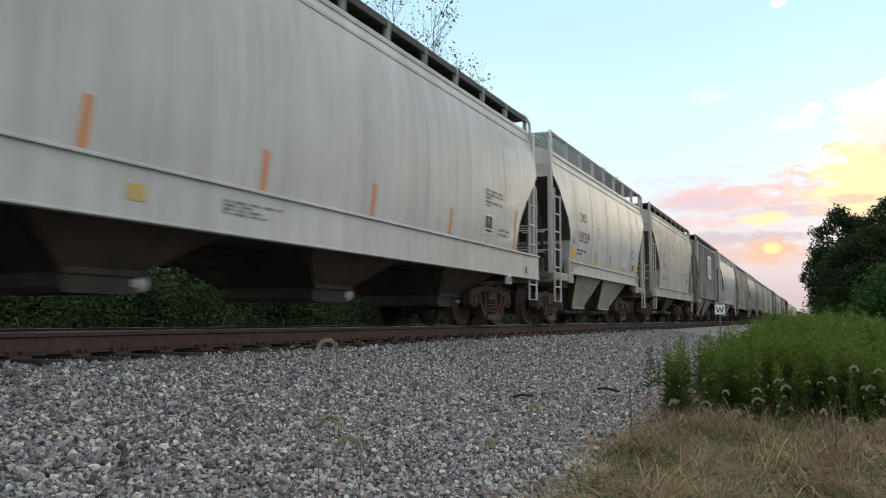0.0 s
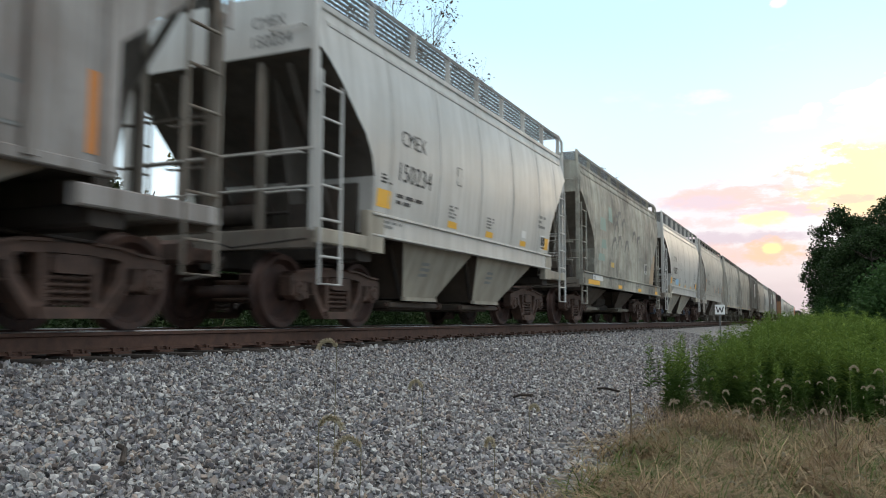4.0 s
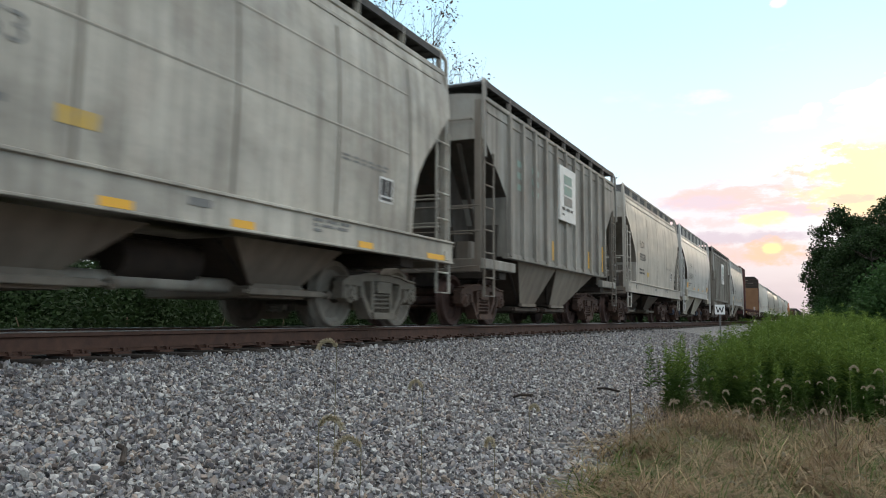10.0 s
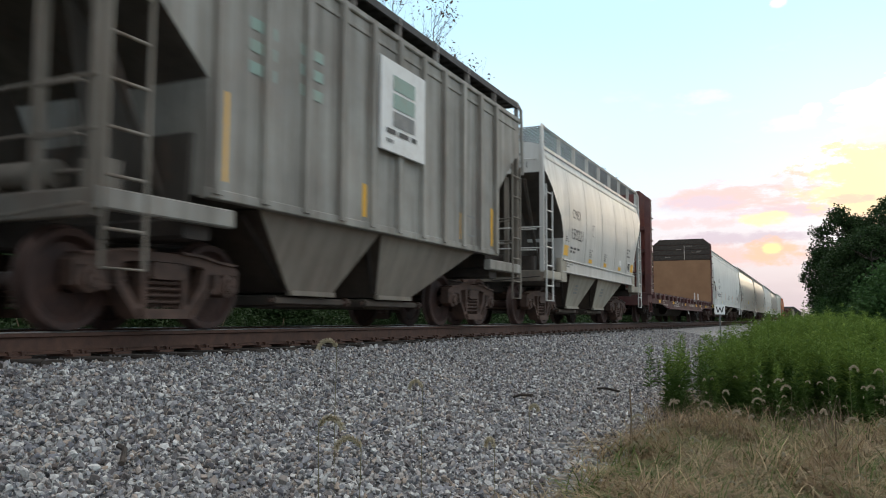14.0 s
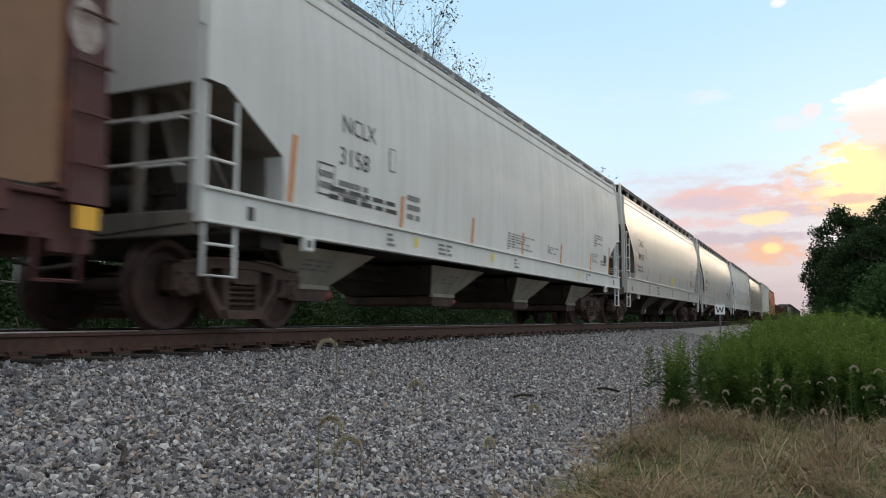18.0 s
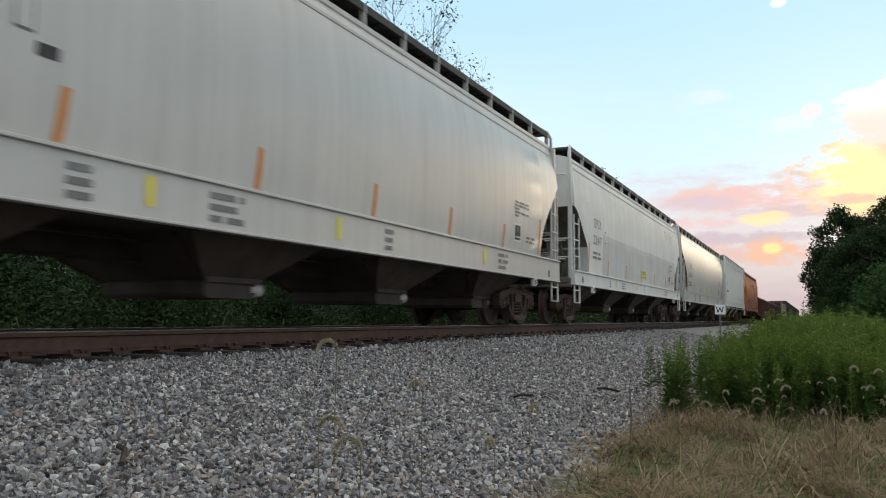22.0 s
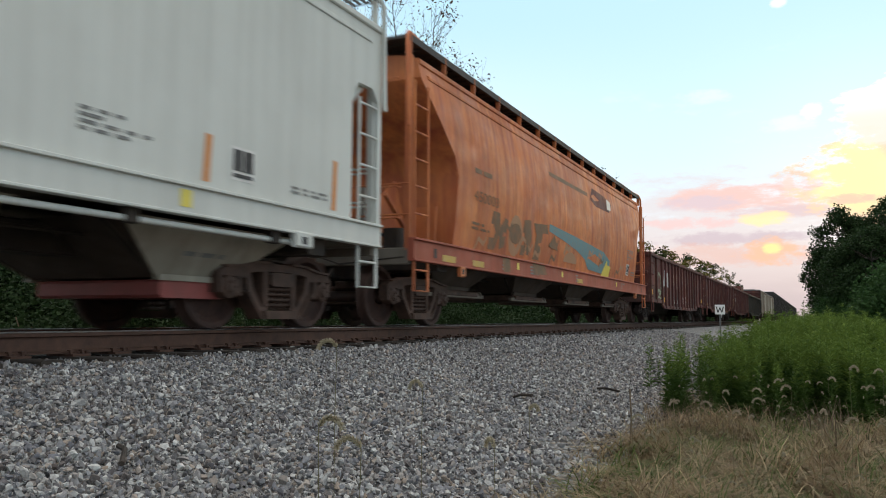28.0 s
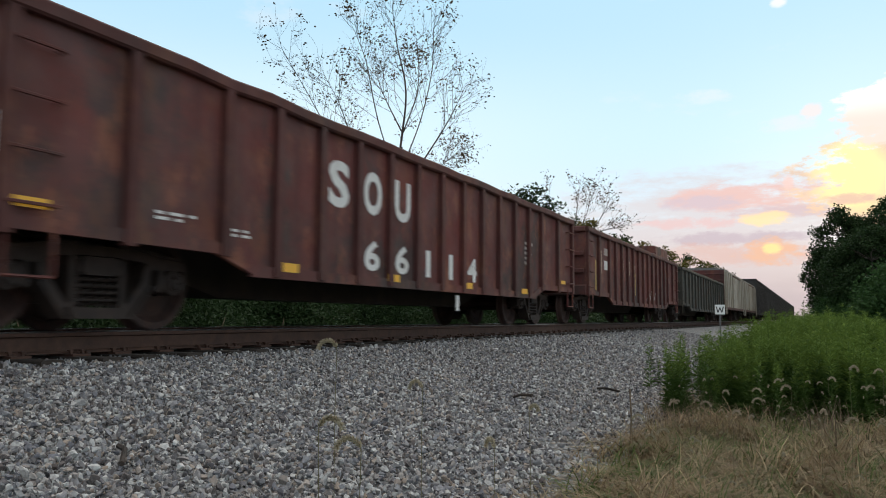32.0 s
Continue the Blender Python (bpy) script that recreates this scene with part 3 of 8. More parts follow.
def ladder(car, x, u0, u1, z0, z1, mat, step=0.40, r=0.017, along="y", rail=0.022, stirrup=None):
    """A ladder on the side: two rails and rungs; along 'x' sets it on the end of the car."""
    P = (lambda a, z: (x, a, z)) if along == "y" else (lambda a, z: (a, x, z))
    lad = part("ladder", Geo().tube(P(u0, z0), P(u0, z1), rail, 6), mat, car, smooth=60)
    part("rail", Geo().tube(P(u1, z0), P(u1, z1), rail, 6), mat, lad, smooth=60)
    key = (round(u1 - u0, 3), along, mat.name)
    if key not in RUNGS:
        w = (u1 - u0) / 2
        RUNGS[key] = Geo().tube((0, -w, 0), (0, w, 0), r, 6).mesh("rung", mat, 60) if along == "y" else Geo().tube((-w, 0, 0), (w, 0, 0), r, 6).mesh("rung", mat, 60)
    z = z0 + 0.12
    while z < z1:
        part("rung", RUNGS[key], None, lad).location = P((u0 + u1) / 2, z)
        z += step
    if stirrup is not None:
        part("stirrup", Geo().path([P(u0, z0), P(u0, stirrup), P(u1, stirrup), P(u1, z0)], r + 0.006, 6), mat, lad, smooth=60)
        part("rung", RUNGS[key], None, lad).location = P((u0 + u1) / 2, (z0 + stirrup) / 2)
    return lad


def profile(kind):
    tables = {
        "flow": [(1.0, 1.50), (1.3, 1.53), (1.7, 1.575), (2.3, 1.60), (2.9, 1.585), (3.4, 1.53), (3.75, 1.46), (3.95, 1.40), (4.2, 1.3)],
        "round": [(1.0, 1.46), (1.3, 1.50), (1.7, 1.56), (2.4, 1.62), (3.0, 1.60), (3.4, 1.55), (3.8, 1.47), (4.2, 1.38)],
        "soft": [(1.0, 1.54), (1.5, 1.565), (2.3, 1.60), (3.1, 1.585), (3.7, 1.53), (4.0, 1.46), (4.2, 1.38)],
        "flat": [(1.0, 1.53), (4.2, 1.53)],
        "plate": [(0.5, 1.575), (4.3, 1.575)],
    }[kind]
    zs, ws = [a for a, b in tables], [b for a, b in tables]

    def w(z):
        return float(np.interp(z, zs, ws))
    return w


def hopper_body(car, half, prof, eave, top, cut, mat, name="hopper_body", inner=None):
    """Closed body shell: sides on the profile, arched roof, ends cut away over sloping sheets."""
    ys = [(-half + u, z) for u, z in cut]
    n_mid = 12
    a, b = ys[-1][0], -ys[-1][0]
    ys += [(a + (b - a) * i / n_mid, cut[-1][1]) for i in range(1, n_mid)] + [(-y, z) for y, z in reversed(ys)]
    rings = []
    k = 12
    for y, zb in ys:
        right = [(prof(zb + (eave - zb) * i / k), zb + (eave - zb) * i / k) for i in range(k + 1)]
        we = prof(eave)
        roof = [(we * math.cos(w), eave + (top - eave) * math.sin(w)) for w in (math.pi / 2 * j / 6 for j in range(1, 6))] + [(0, top)]
        half_ring = right + roof
        ring = half_ring + [(-x, z) for x, z in reversed(half_ring[:-1])]
        rings.append([(x, y, z) for x, z in ring])
    ob = part(name, Geo().loft(rings), mat, car, smooth=32)
    ob.data.materials.append(inner or M["end_grime_shade"])
    for p in ob.data.polygons:  # down-facing end sheets and belly get a darker colour that paints in their shade
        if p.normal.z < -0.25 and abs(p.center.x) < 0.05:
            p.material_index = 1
    return ob


CUT = {
    "scoop": [(0.06, 3.32), (0.2, 3.24), (0.45, 3.02), (0.75, 2.73), (1.03, 2.47), (1.22, 2.22), (1.31, 1.98), (1.34, 1.7), (1.35, 1.25)],
    "long": [(0.06, 3.06), (0.16, 3.0), (0.47, 2.73), (0.8, 2.45), (1.06, 2.18), (1.22, 1.92), (1.30, 1.62), (1.31, 1.22)],
    "slant": [(0.45, 3.75), (0.56, 3.60), (1.0, 3.12), (1.44, 2.72), (1.55, 2.4), (1.57, 1.9), (1.58, 1.22)],
    "short": [(0.06, 2.38), (0.33, 2.38), (0.46, 2.31), (1.28, 1.86), (1.33, 1.6), (1.33, 1.25)],
    "straight": [(0.06, 2.85), (0.35, 2.75), (1.3, 1.95), (1.36, 1.6), (1.36, 1.25)],
    "panel": [(0.06, 3.3), (0.30, 3.25), (0.65, 2.95), (1.30, 2.42), (1.34, 1.9), (1.34, 1.3)],
}


def running_board(car, half, z, mat, post_mat, style, eave, prof):
    """Roof walk at the edge: grating bars or dark plate on small posts, with end rails."""
    we = prof(eave)
    x0, x1 = we - 1.02, we + 0.02
    y0, y1 = -half + 0.15, half - 0.15
    g = Geo()
    if style == "open":
        for i in range(12):
            x = x0 + (x1 - x0) * i / 11
            g.box(x - 0.006, x + 0.006, y0, y1, z - 0.035, z)
        n = int((y1 - y0) / 0.16)
        for i in range(n + 1):
            y = y0 + (y1 - y0) * i / n
            g.box(x0, x1, y - 0.005, y + 0.005, z - 0.03, z - 0.005)
        g.box(x1 - 0.01, x1 + 0.012, y0, y1, z - 0.05, z + 0.005)
    else:
        g.box(x0, x1, y0, y1, z - 0.03, z, 0.005).box(x1 - 0.03, x1 + 0.008, y0, y1, z - 0.10, z + 0.006)
        n = int((y1 - y0) / 0.3)
        for i in range(n + 1):
            y = y0 + (y1 - y0) * i / n
            g.box(x0, x1 + 0.01, y - 0.012, y + 0.012, z - 0.055, z - 0.03)
    part("running_board", g, mat, car)
    g = Geo()
    g.box(-x1, -x0, y0, y1, z - 0.03, z, 0.005)
    part("running_board", g, mat, car)
    n = max(8, int((y1 - y0) / 1.15))
    for i in range(n + 1):
        y = y0 + 0.05 + (y1 - y0 - 0.1) * i / n
        g = Geo().box(x1 - 0.07, x1 + 0.014, y - 0.013, y + 0.013, eave - 0.03, z + 0.012)
        part("board_bracket", g, post_mat, car)


def hatches(car, half, top, mat):
    part("hatch_trough", Geo().box(-0.4, 0.4, -half + 0.9, half - 0.9, top - 0.04, top + 0.14, 0.04), mat, car)


def bay(car, u0, u1, b0, b1, ztop, zbot, wt, wb, mat, name="hopper_bay", slope=None):
    """One outlet bay: grimy, shade-darkened slope sheets between two painted side plates with flanged edges and a
    folded lip.
    """
    wi, wj = wt - 0.015, wb - 0.015
    o = part(name, Geo().loft([[(wi, u0, ztop), (wi, u1, ztop), (-wi, u1, ztop), (-wi, u0, ztop)], [(wj, b0, zbot), (wj, b1, zbot), (-wj, b1, zbot), (-wj, b0, zbot)]]), slope or M["bay_grime_shade"], car, smooth=20)
    e = 0.035
    for s in (1, -1):
        ring = [(u0 - e, wt, ztop), (u1 + e, wt, ztop), (b1 + e, wb, zbot), (b0 - e, wb, zbot)]
        g = Geo().loft([[(s * (w - 0.014), y, z) for y, w, z in ring], [(s * w, y, z) for y, w, z in ring]])
        part("side_plate", g, mat, o)
        part("bay_lip", Geo().box(min(s * (wb - 0.02), s * (wb + 0.05)), max(s * (wb - 0.02), s * (wb + 0.05)), b0 - 0.05, b1 + 0.05, zbot - 0.03, zbot + 0.03), mat, o)
    # strut across the fore slope
    part("bay_strut", Geo().tube((wt - 0.25, u0 - 0.02, ztop - 0.05), (wb - 0.05, b0 - 0.05, zbot + 0.06), 0.03, 5), M["under"], o)
    return o


def gate(car, b0, b1, z, w, mat, bar_mat):
    g = Geo().box(-w, w, b0 - 0.1, b1 + 0.1, z - 0.16, z - 0.02, 0.02).box(w - 0.05, w + 0.12, b0 - 0.25, b1 + 0.35, z - 0.13, z - 0.05, 0.01)
    o = part("outlet_gate", g, mat, car)
    part("gate_shaft", Geo().tube((w + 0.06, b0 - 0.3, z - 0.09), (w + 0.06, b1 + 0.5, z - 0.09), 0.025, 8).tube((w + 0.06, b1 + 0.5, z - 0.09), (w + 0.06, b1 + 0.56, z - 0.09), 0.06, 8), bar_mat, o)


def end_gear(car, half, mat, dark, prof, plat, top, cutz, brake=True, wide=False, inner=None, ladder_top=None):
    """Platforms, corner posts, braces, ladders and brake gear at both ends."""
    inner = inner or M["end_grime_shade"]
    ladder_top = ladder_top or cutz - 0.15
    for s in (-1, 1):
        y = s * (half - 0.05)
        yi = s * (half - 1.3)
        g = Geo().box(-1.52, 1.52, min(y, s * (half - 0.35)), max(y, s * (half - 0.35)), plat - 0.12, plat, 0.02)
        part("end_platform", g, M["end_grime_shade"], car)
        part("end_beam", Geo().box(-1.50, 1.50, min(y, y - s * 0.08), max(y, y - s * 0.08), plat - 0.22, plat + 0.02, 0.01), M["end_grime_shade"], car)
        for x in (1.52, -1.52):
            sx = 1 if x > 0 else -1
            pw = 0.13 if wide else 0.10
            g = Geo().box(min(x, x - sx * pw), max(x, x - sx * pw), min(y, y - s * 0.09), max(y, y - s * 0.09), plat - 0.02, top, 0.012)
            part("corner_post", g, mat, car)
        for x in (0.62, -0.62):
            g = Geo().box(x - 0.05, x + 0.05, min(y - s * 0.1, y - s * 0.2), max(y - s * 0.1, y - s * 0.2), plat, cutz + 0.15, 0.01)
            part("end_post", g, M["end_grime_shade"], car)
        for x in (1.05, -1.05):
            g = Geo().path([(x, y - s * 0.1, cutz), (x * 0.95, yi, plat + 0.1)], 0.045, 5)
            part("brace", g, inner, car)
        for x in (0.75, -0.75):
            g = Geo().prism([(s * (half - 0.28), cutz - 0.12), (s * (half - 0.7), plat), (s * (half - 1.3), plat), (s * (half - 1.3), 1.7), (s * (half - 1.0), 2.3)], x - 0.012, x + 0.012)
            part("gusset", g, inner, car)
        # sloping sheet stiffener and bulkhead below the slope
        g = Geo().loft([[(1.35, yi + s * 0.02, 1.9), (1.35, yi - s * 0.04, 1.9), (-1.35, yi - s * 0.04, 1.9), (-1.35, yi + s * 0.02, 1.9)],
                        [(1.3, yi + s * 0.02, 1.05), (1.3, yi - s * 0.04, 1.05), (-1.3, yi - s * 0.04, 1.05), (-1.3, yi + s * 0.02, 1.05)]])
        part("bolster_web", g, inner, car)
        part("cross_rail", Geo().path([(-1.5, y, plat + 0.95), (1.5, y, plat + 0.95)], 0.016, 6).path([(-1.5, y, plat + 0.5), (1.5, y, plat + 0.5)], 0.016, 6), mat, car)
        lo, hi = sorted((s * (half - 0.10), s * (half - 0.55)))
        ladder(car, 1.56, lo, hi, plat, ladder_top, mat, stirrup=0.52)
        ladder(car, -1.56, lo, hi, plat, ladder_top, mat, stirrup=0.52)
        for z in (plat + 0.45, plat + 0.9, top - 0.35):
            part("grab_iron", Geo().path([(0.85, y, z), (0.85, y + s * 0.06, z), (1.35, y + s * 0.06, z), (1.35, y, z)], 0.014, 5), mat, car)
        # uncoupling lever
        part("uncoupling_lever", Geo().path([(1.45, y + s * 0.06, plat - 0.12), (0.4, y + s * 0.1, plat - 0.2), (0.15, y + s * 0.25, plat - 0.1)], 0.014, 5), dark, car)
    if brake:
        y = -half + 0.55
        part("brake_cylinder", Geo().tube((-0.2, y, plat + 0.28), (0.45, y, plat + 0.28), 0.14, 12).tube((0.45, y, plat + 0.28), (0.8, y, plat + 0.28), 0.03, 6), dark, car, smooth=40)
        part("air_reservoir", Geo().tube((-1.0, y + 0.15, plat + 0.3), (-0.4, y + 0.15, plat + 0.3), 0.17, 12), dark, car, smooth=40)
        part("control_valve", Geo().box(0.85, 1.15, y - 0.12, y + 0.15, plat + 0.02, plat + 0.36, 0.04), dark, car)
        g = Geo()
        pts = [(-0.9 + 0.26 * math.cos(w), half - 0.02, plat + 1.1 + 0.26 * math.sin(w)) for w in (2 * math.pi * i / 16 for i in range(17))]
        g.path(pts, 0.014, 5)
        for i in range(0, 16, 4):
            g.tube(pts[i], (-0.9, half - 0.02, plat + 1.1), 0.01, 5)
        part("brake_wheel", g, dark, car)


def underframe(car, half, z0=0.72, z1=1.02):
    part("centre_sill", Geo().box(-0.19, 0.19, -half + 0.1, half - 0.1, z0, z1, 0.02), M["under"], car)
    for s in (1, -1):
        g = Geo().box(-1.45, 1.45, s * (half - 1.3) - 0.18, s * (half - 1.3) + 0.18, 0.86, 1.06, 0.03)
        part("bolster", g, M["under"], car)
    part("train_pipe", Geo().path([(0.5, -half + 0.3, 0.82), (0.55, -half + 2.8, 0.9), (0.55, half - 2.8, 0.9), (0.5, half - 0.3, 0.82)], 0.022, 6), M["under"], car)


def sill_beam(car, half, z0, z1, x, mat, steps=0.0, lip=True):
    """Side sills; steps lowers their ends over the platforms."""
    for s in (1, -1):
        g = Geo().prism([(-half + 0.04 + steps, z0), (half - 0.04 - steps, z0), (half - 0.04 - steps, z1), (-half + 0.04 + steps, z1)], s * (x - 0.10), s * x)
        if lip:
            a, b = sorted((s * (x + 0.001), s * (x + 0.035)))
            part("sill_flange", Geo().box(a, b, -half + 0.05 + steps, half - 0.05 - steps, z1 - 0.03, z1 + 0.004, 0.006), mat, car)
            a, b = sorted((s * (x + 0.001), s * (x + 0.02)))
            part("sill_flange", Geo().box(a, b, -half + 0.05 + steps, half - 0.05 - steps, z0 - 0.004, z0 + 0.025, 0.006), mat, car)
        part("side_sill", g, mat, car)


def top_chord(car, half, eave, prof, mat):
    for s in (1, -1):
        g = Geo()
        x = prof(eave)
        g.box(min(s * (x - 0.05), s * (x + 0.035)), max(s * (x - 0.05), s * (x + 0.035)), -half + 0.06, half - 0.06, eave - 0.06, eave + 0.03, 0.015)
        x2 = prof(eave - 0.22)
        g.box(min(s * (x2 - 0.05), s * (x2 + 0.018)), max(s * (x2 - 0.05), s * (x2 + 0.018)), -half + 0.3, half - 0.3, eave - 0.25, eave - 0.19, 0.01)
        part("roof_rail", g, mat, car)


def hoops(car, half, prof, eave, z, mat):
    """Grab hoop rising from the roof corner to the walk at each end."""
    x = prof(eave) + 0.01
    for s in (1, -1):
        y = s * (half - 0.05)
        g = Geo().path([(x + 0.06, y, eave - 1.1), (x + 0.03, y, z - 0.1), (x - 0.02, y - s * 0.12, z + 0.03), (x - 0.1, y - s * 0.9, z + 0.04)], 0.032, 7)
        part("grab_hoop", g, mat, car, smooth=60)


def seams(car, half, prof, z0, z1, us, mat, width=0.035):
    for u in us:
        g = Geo()
        vs, fs = [], []
        n = 10
        y = -half + u
        for i in range(n + 1):
            z = z0 + (z1 - z0) * i / n
            vs += [(prof(z) + 0.002, y - width / 2, z), (prof(z) + 0.007, y, z), (prof(z) + 0.002, y + width / 2, z)]
        for i in range(n):
            fs += [(3 * i, 3 * i + 1, 3 * i + 4, 3 * i + 3), (3 * i + 1, 3 * i + 2, 3 * i + 5, 3 * i + 4)]
        part("weld_seam", g.add(vs, fs), mat, car, smooth=80)


def stencil_box(car, u, z, prof, w=0.36, h=0.34):
    rect(car, "stencil_panel", u, u + w, z, z + h, prof, M["white"], 0.004)
    b = 0.03
    rect(car, "stencil_panel", u + b, u + w * 0.47, z + h * 0.28, z + h - b, prof, M["black"], 0.009)
    rect(car, "stencil_panel", u + w * 0.53, u + w - b, z + h * 0.28, z + h - b, prof, M["black"], 0.009)
    rect(car, "stencil_panel", u + b, u + w - b, z + b, z + h * 0.2, prof, M["black"], 0.009)


def flat_at(x):
    return lambda z: x


def welds(car, half, prof, zs, u0, u1, mat):
    """Lengthwise weld lines along the side."""
    for z in zs:
        x = prof(z)
        g = Geo().add([(prof(z - 0.02) + 0.002, u0 - half, z - 0.02), (x + 0.007, u0 - half, z), (prof(z + 0.02) + 0.002, u0 - half, z + 0.02), (prof(z - 0.02) + 0.002, u1 - half, z - 0.02), (x + 0.007, u1 - half, z), (prof(z + 0.02) + 0.002, u1 - half, z + 0.02)],
                      [(0, 1, 4, 3), (1, 2, 5, 4)])
        part("weld_seam", g, mat, car)


# ---- covered hoppers ----
def two_bay(front, rear, mat, marks=None, label="", blue=None, grate="open", pk="round", truck="dark", caps="cap", extra=None, yellow=True, eave=3.88):
    """Short two-bay covered hopper with round sides, stepped sills and low end platforms."""
    car = car_thing("covered_hopper", front, rear, label)
    h = (rear - front) / 2
    prof = profile(pk)
    P = M[mat]
    hopper_body(car, h, prof, eave, eave + 0.2, CUT["scoop"], P, inner=M["end_shade"] if truck == "dark" else P)
    top_chord(car, h, eave + 0.02, prof, P)
    sill_beam(car, h, 1.20, 1.50, 1.565, P, steps=1.25)
    for s in (1, -1):
        for e in (1, -1):
            lo, hi = sorted((e * (h - 1.5), e * (h - 0.06)))
            g = Geo().box(min(s * 1.45, s * 1.56), max(s * 1.45, s * 1.56), lo, hi, 1.0, 1.18, 0.015)
            lo, hi = sorted((e * (h - 1.62), e * (h - 1.2)))
            g.box(min(s * 1.44, s * 1.575), max(s * 1.44, s * 1.575), lo, hi, 0.98, 1.52, 0.02)
            part("end_sill", g, M["bay_cream"] if truck == "dark" else P, car)
    underframe(car, h)
    end_gear(car, h, P, M["under"] if truck == "dark" else P, prof, 1.16, 3.95, 3.2, inner=M["end_shade"] if truck == "dark" else None)
    hoops(car, h, prof, eave, 4.36, P)
    running_board(car, h, 4.36, M["grate"] if grate == "open" else M["grate_dark"], P, grate, eave + 0.02, prof)
    hatches(car, h, eave + 0.22, P)
    seams(car, h, prof, 1.5, 3.84, [1.75, 3.3, 5.0, 6.6, 8.2, 9.4], M["seam_soft"])
    L = 2 * h
    for a, b, c, d in ((2.50, 5.0, 3.05, 4.05), (5.30, 8.2, 5.75, 6.85)) if truck == "dark" else ((2.45, 4.5, 3.6, 4.4), (6.1, 8.15, 6.2, 7.0)):
        bay(car, a - h, b - h, c - h, d - h, 1.24, 0.42, 1.42, 1.12, M["bay_cream"] if truck == "dark" else M["bay_grime"])
        gate(car, c - h, d - h, 0.42, 0.9, M["bay_grime_shade"], M["truck_dark"])
        o = bars(car, c - h + 0.2, c - h + 0.55, 0.75, 1.0, 3, lambda z: 1.12 + (z - 0.42) / 0.82 * 0.30, M["faded"], 5)
    add_truck(car, -h + 1.33, "dark", caps)
    add_truck(car, h - 1.30, truck, caps)
    coupler(car, h)
    if marks:
        letters(car, marks[0], 2.02 - h, 2.78 - h, 2.52, 2.74, prof, M["black"])
        letters(car, marks[1], 1.98 - h, 3.00 - h, 2.02, 2.28, prof, M["black"])
        bars(car, 1.95 - h, 2.75 - h, 1.68, 1.86, 2, prof, M["black"], 3)
        end_letters(car, marks[0], 0.55, 1.05, 3.66, 3.80, -h + 0.052, M["faded"])
        end_letters(car, marks[1], 0.55, 1.15, 3.42, 3.57, -h + 0.052, M["faded"])
    if yellow:
        rect(car, "reflector_patch", 1.42 - h, 1.80 - h, 1.60, 1.84, prof, M["yellow"])
        rect(car, "reflector_patch", L - 1.78 - h, L - 1.42 - h, 1.60, 1.84, prof, M["yellow"])
        for u in (3.7, 5.3, 7.1):
            rect(car, "reflector_patch", u - h, u + 0.34 - h, 1.56, 1.66, prof, M["yellow"])
            if u < 7:
                bars(car, u - h, u + 0.34 - h, 1.70, 1.92, 4, prof, M["faded"], int(u))
        rect(car, "notice", 7.15 - h, 7.42 - h, 1.72, 1.86, prof, M["white"])
        rect(car, "notice", 3.92 - h, 4.12 - h, 2.25, 2.55, prof, M["faded"], 0.004)
        rect(car, "notice", 3.94 - h, 4.10 - h, 2.27, 2.53, prof, P, 0.008)
        bars(car, 1.50 - h, 1.85 - h, 1.92, 2.06, 3, prof, M["black"], 7)
        bars(car, 8.15 - h, 8.6 - h, 2.0, 2.3, 3, prof, M["faded"], 8)
        stencil_box(car, 8.35 - h, 1.58, prof, 0.3, 0.30)
        bars(car, 1.6 - h, 2.1 - h, 1.32, 1.44, 2, flat_at(1.567), M["faded"], 9)
        rect(car, "notice", 8.9 - h, 9.15 - h, 1.28, 1.40, flat_at(1.567), M["faded"])
    if blue:
        rect(car, "repaint_patch", 2.75 - h, 3.45 - h, 1.60, 1.82, prof, M["blue"])
    if extra:
        extra(car, h, prof)
    return car


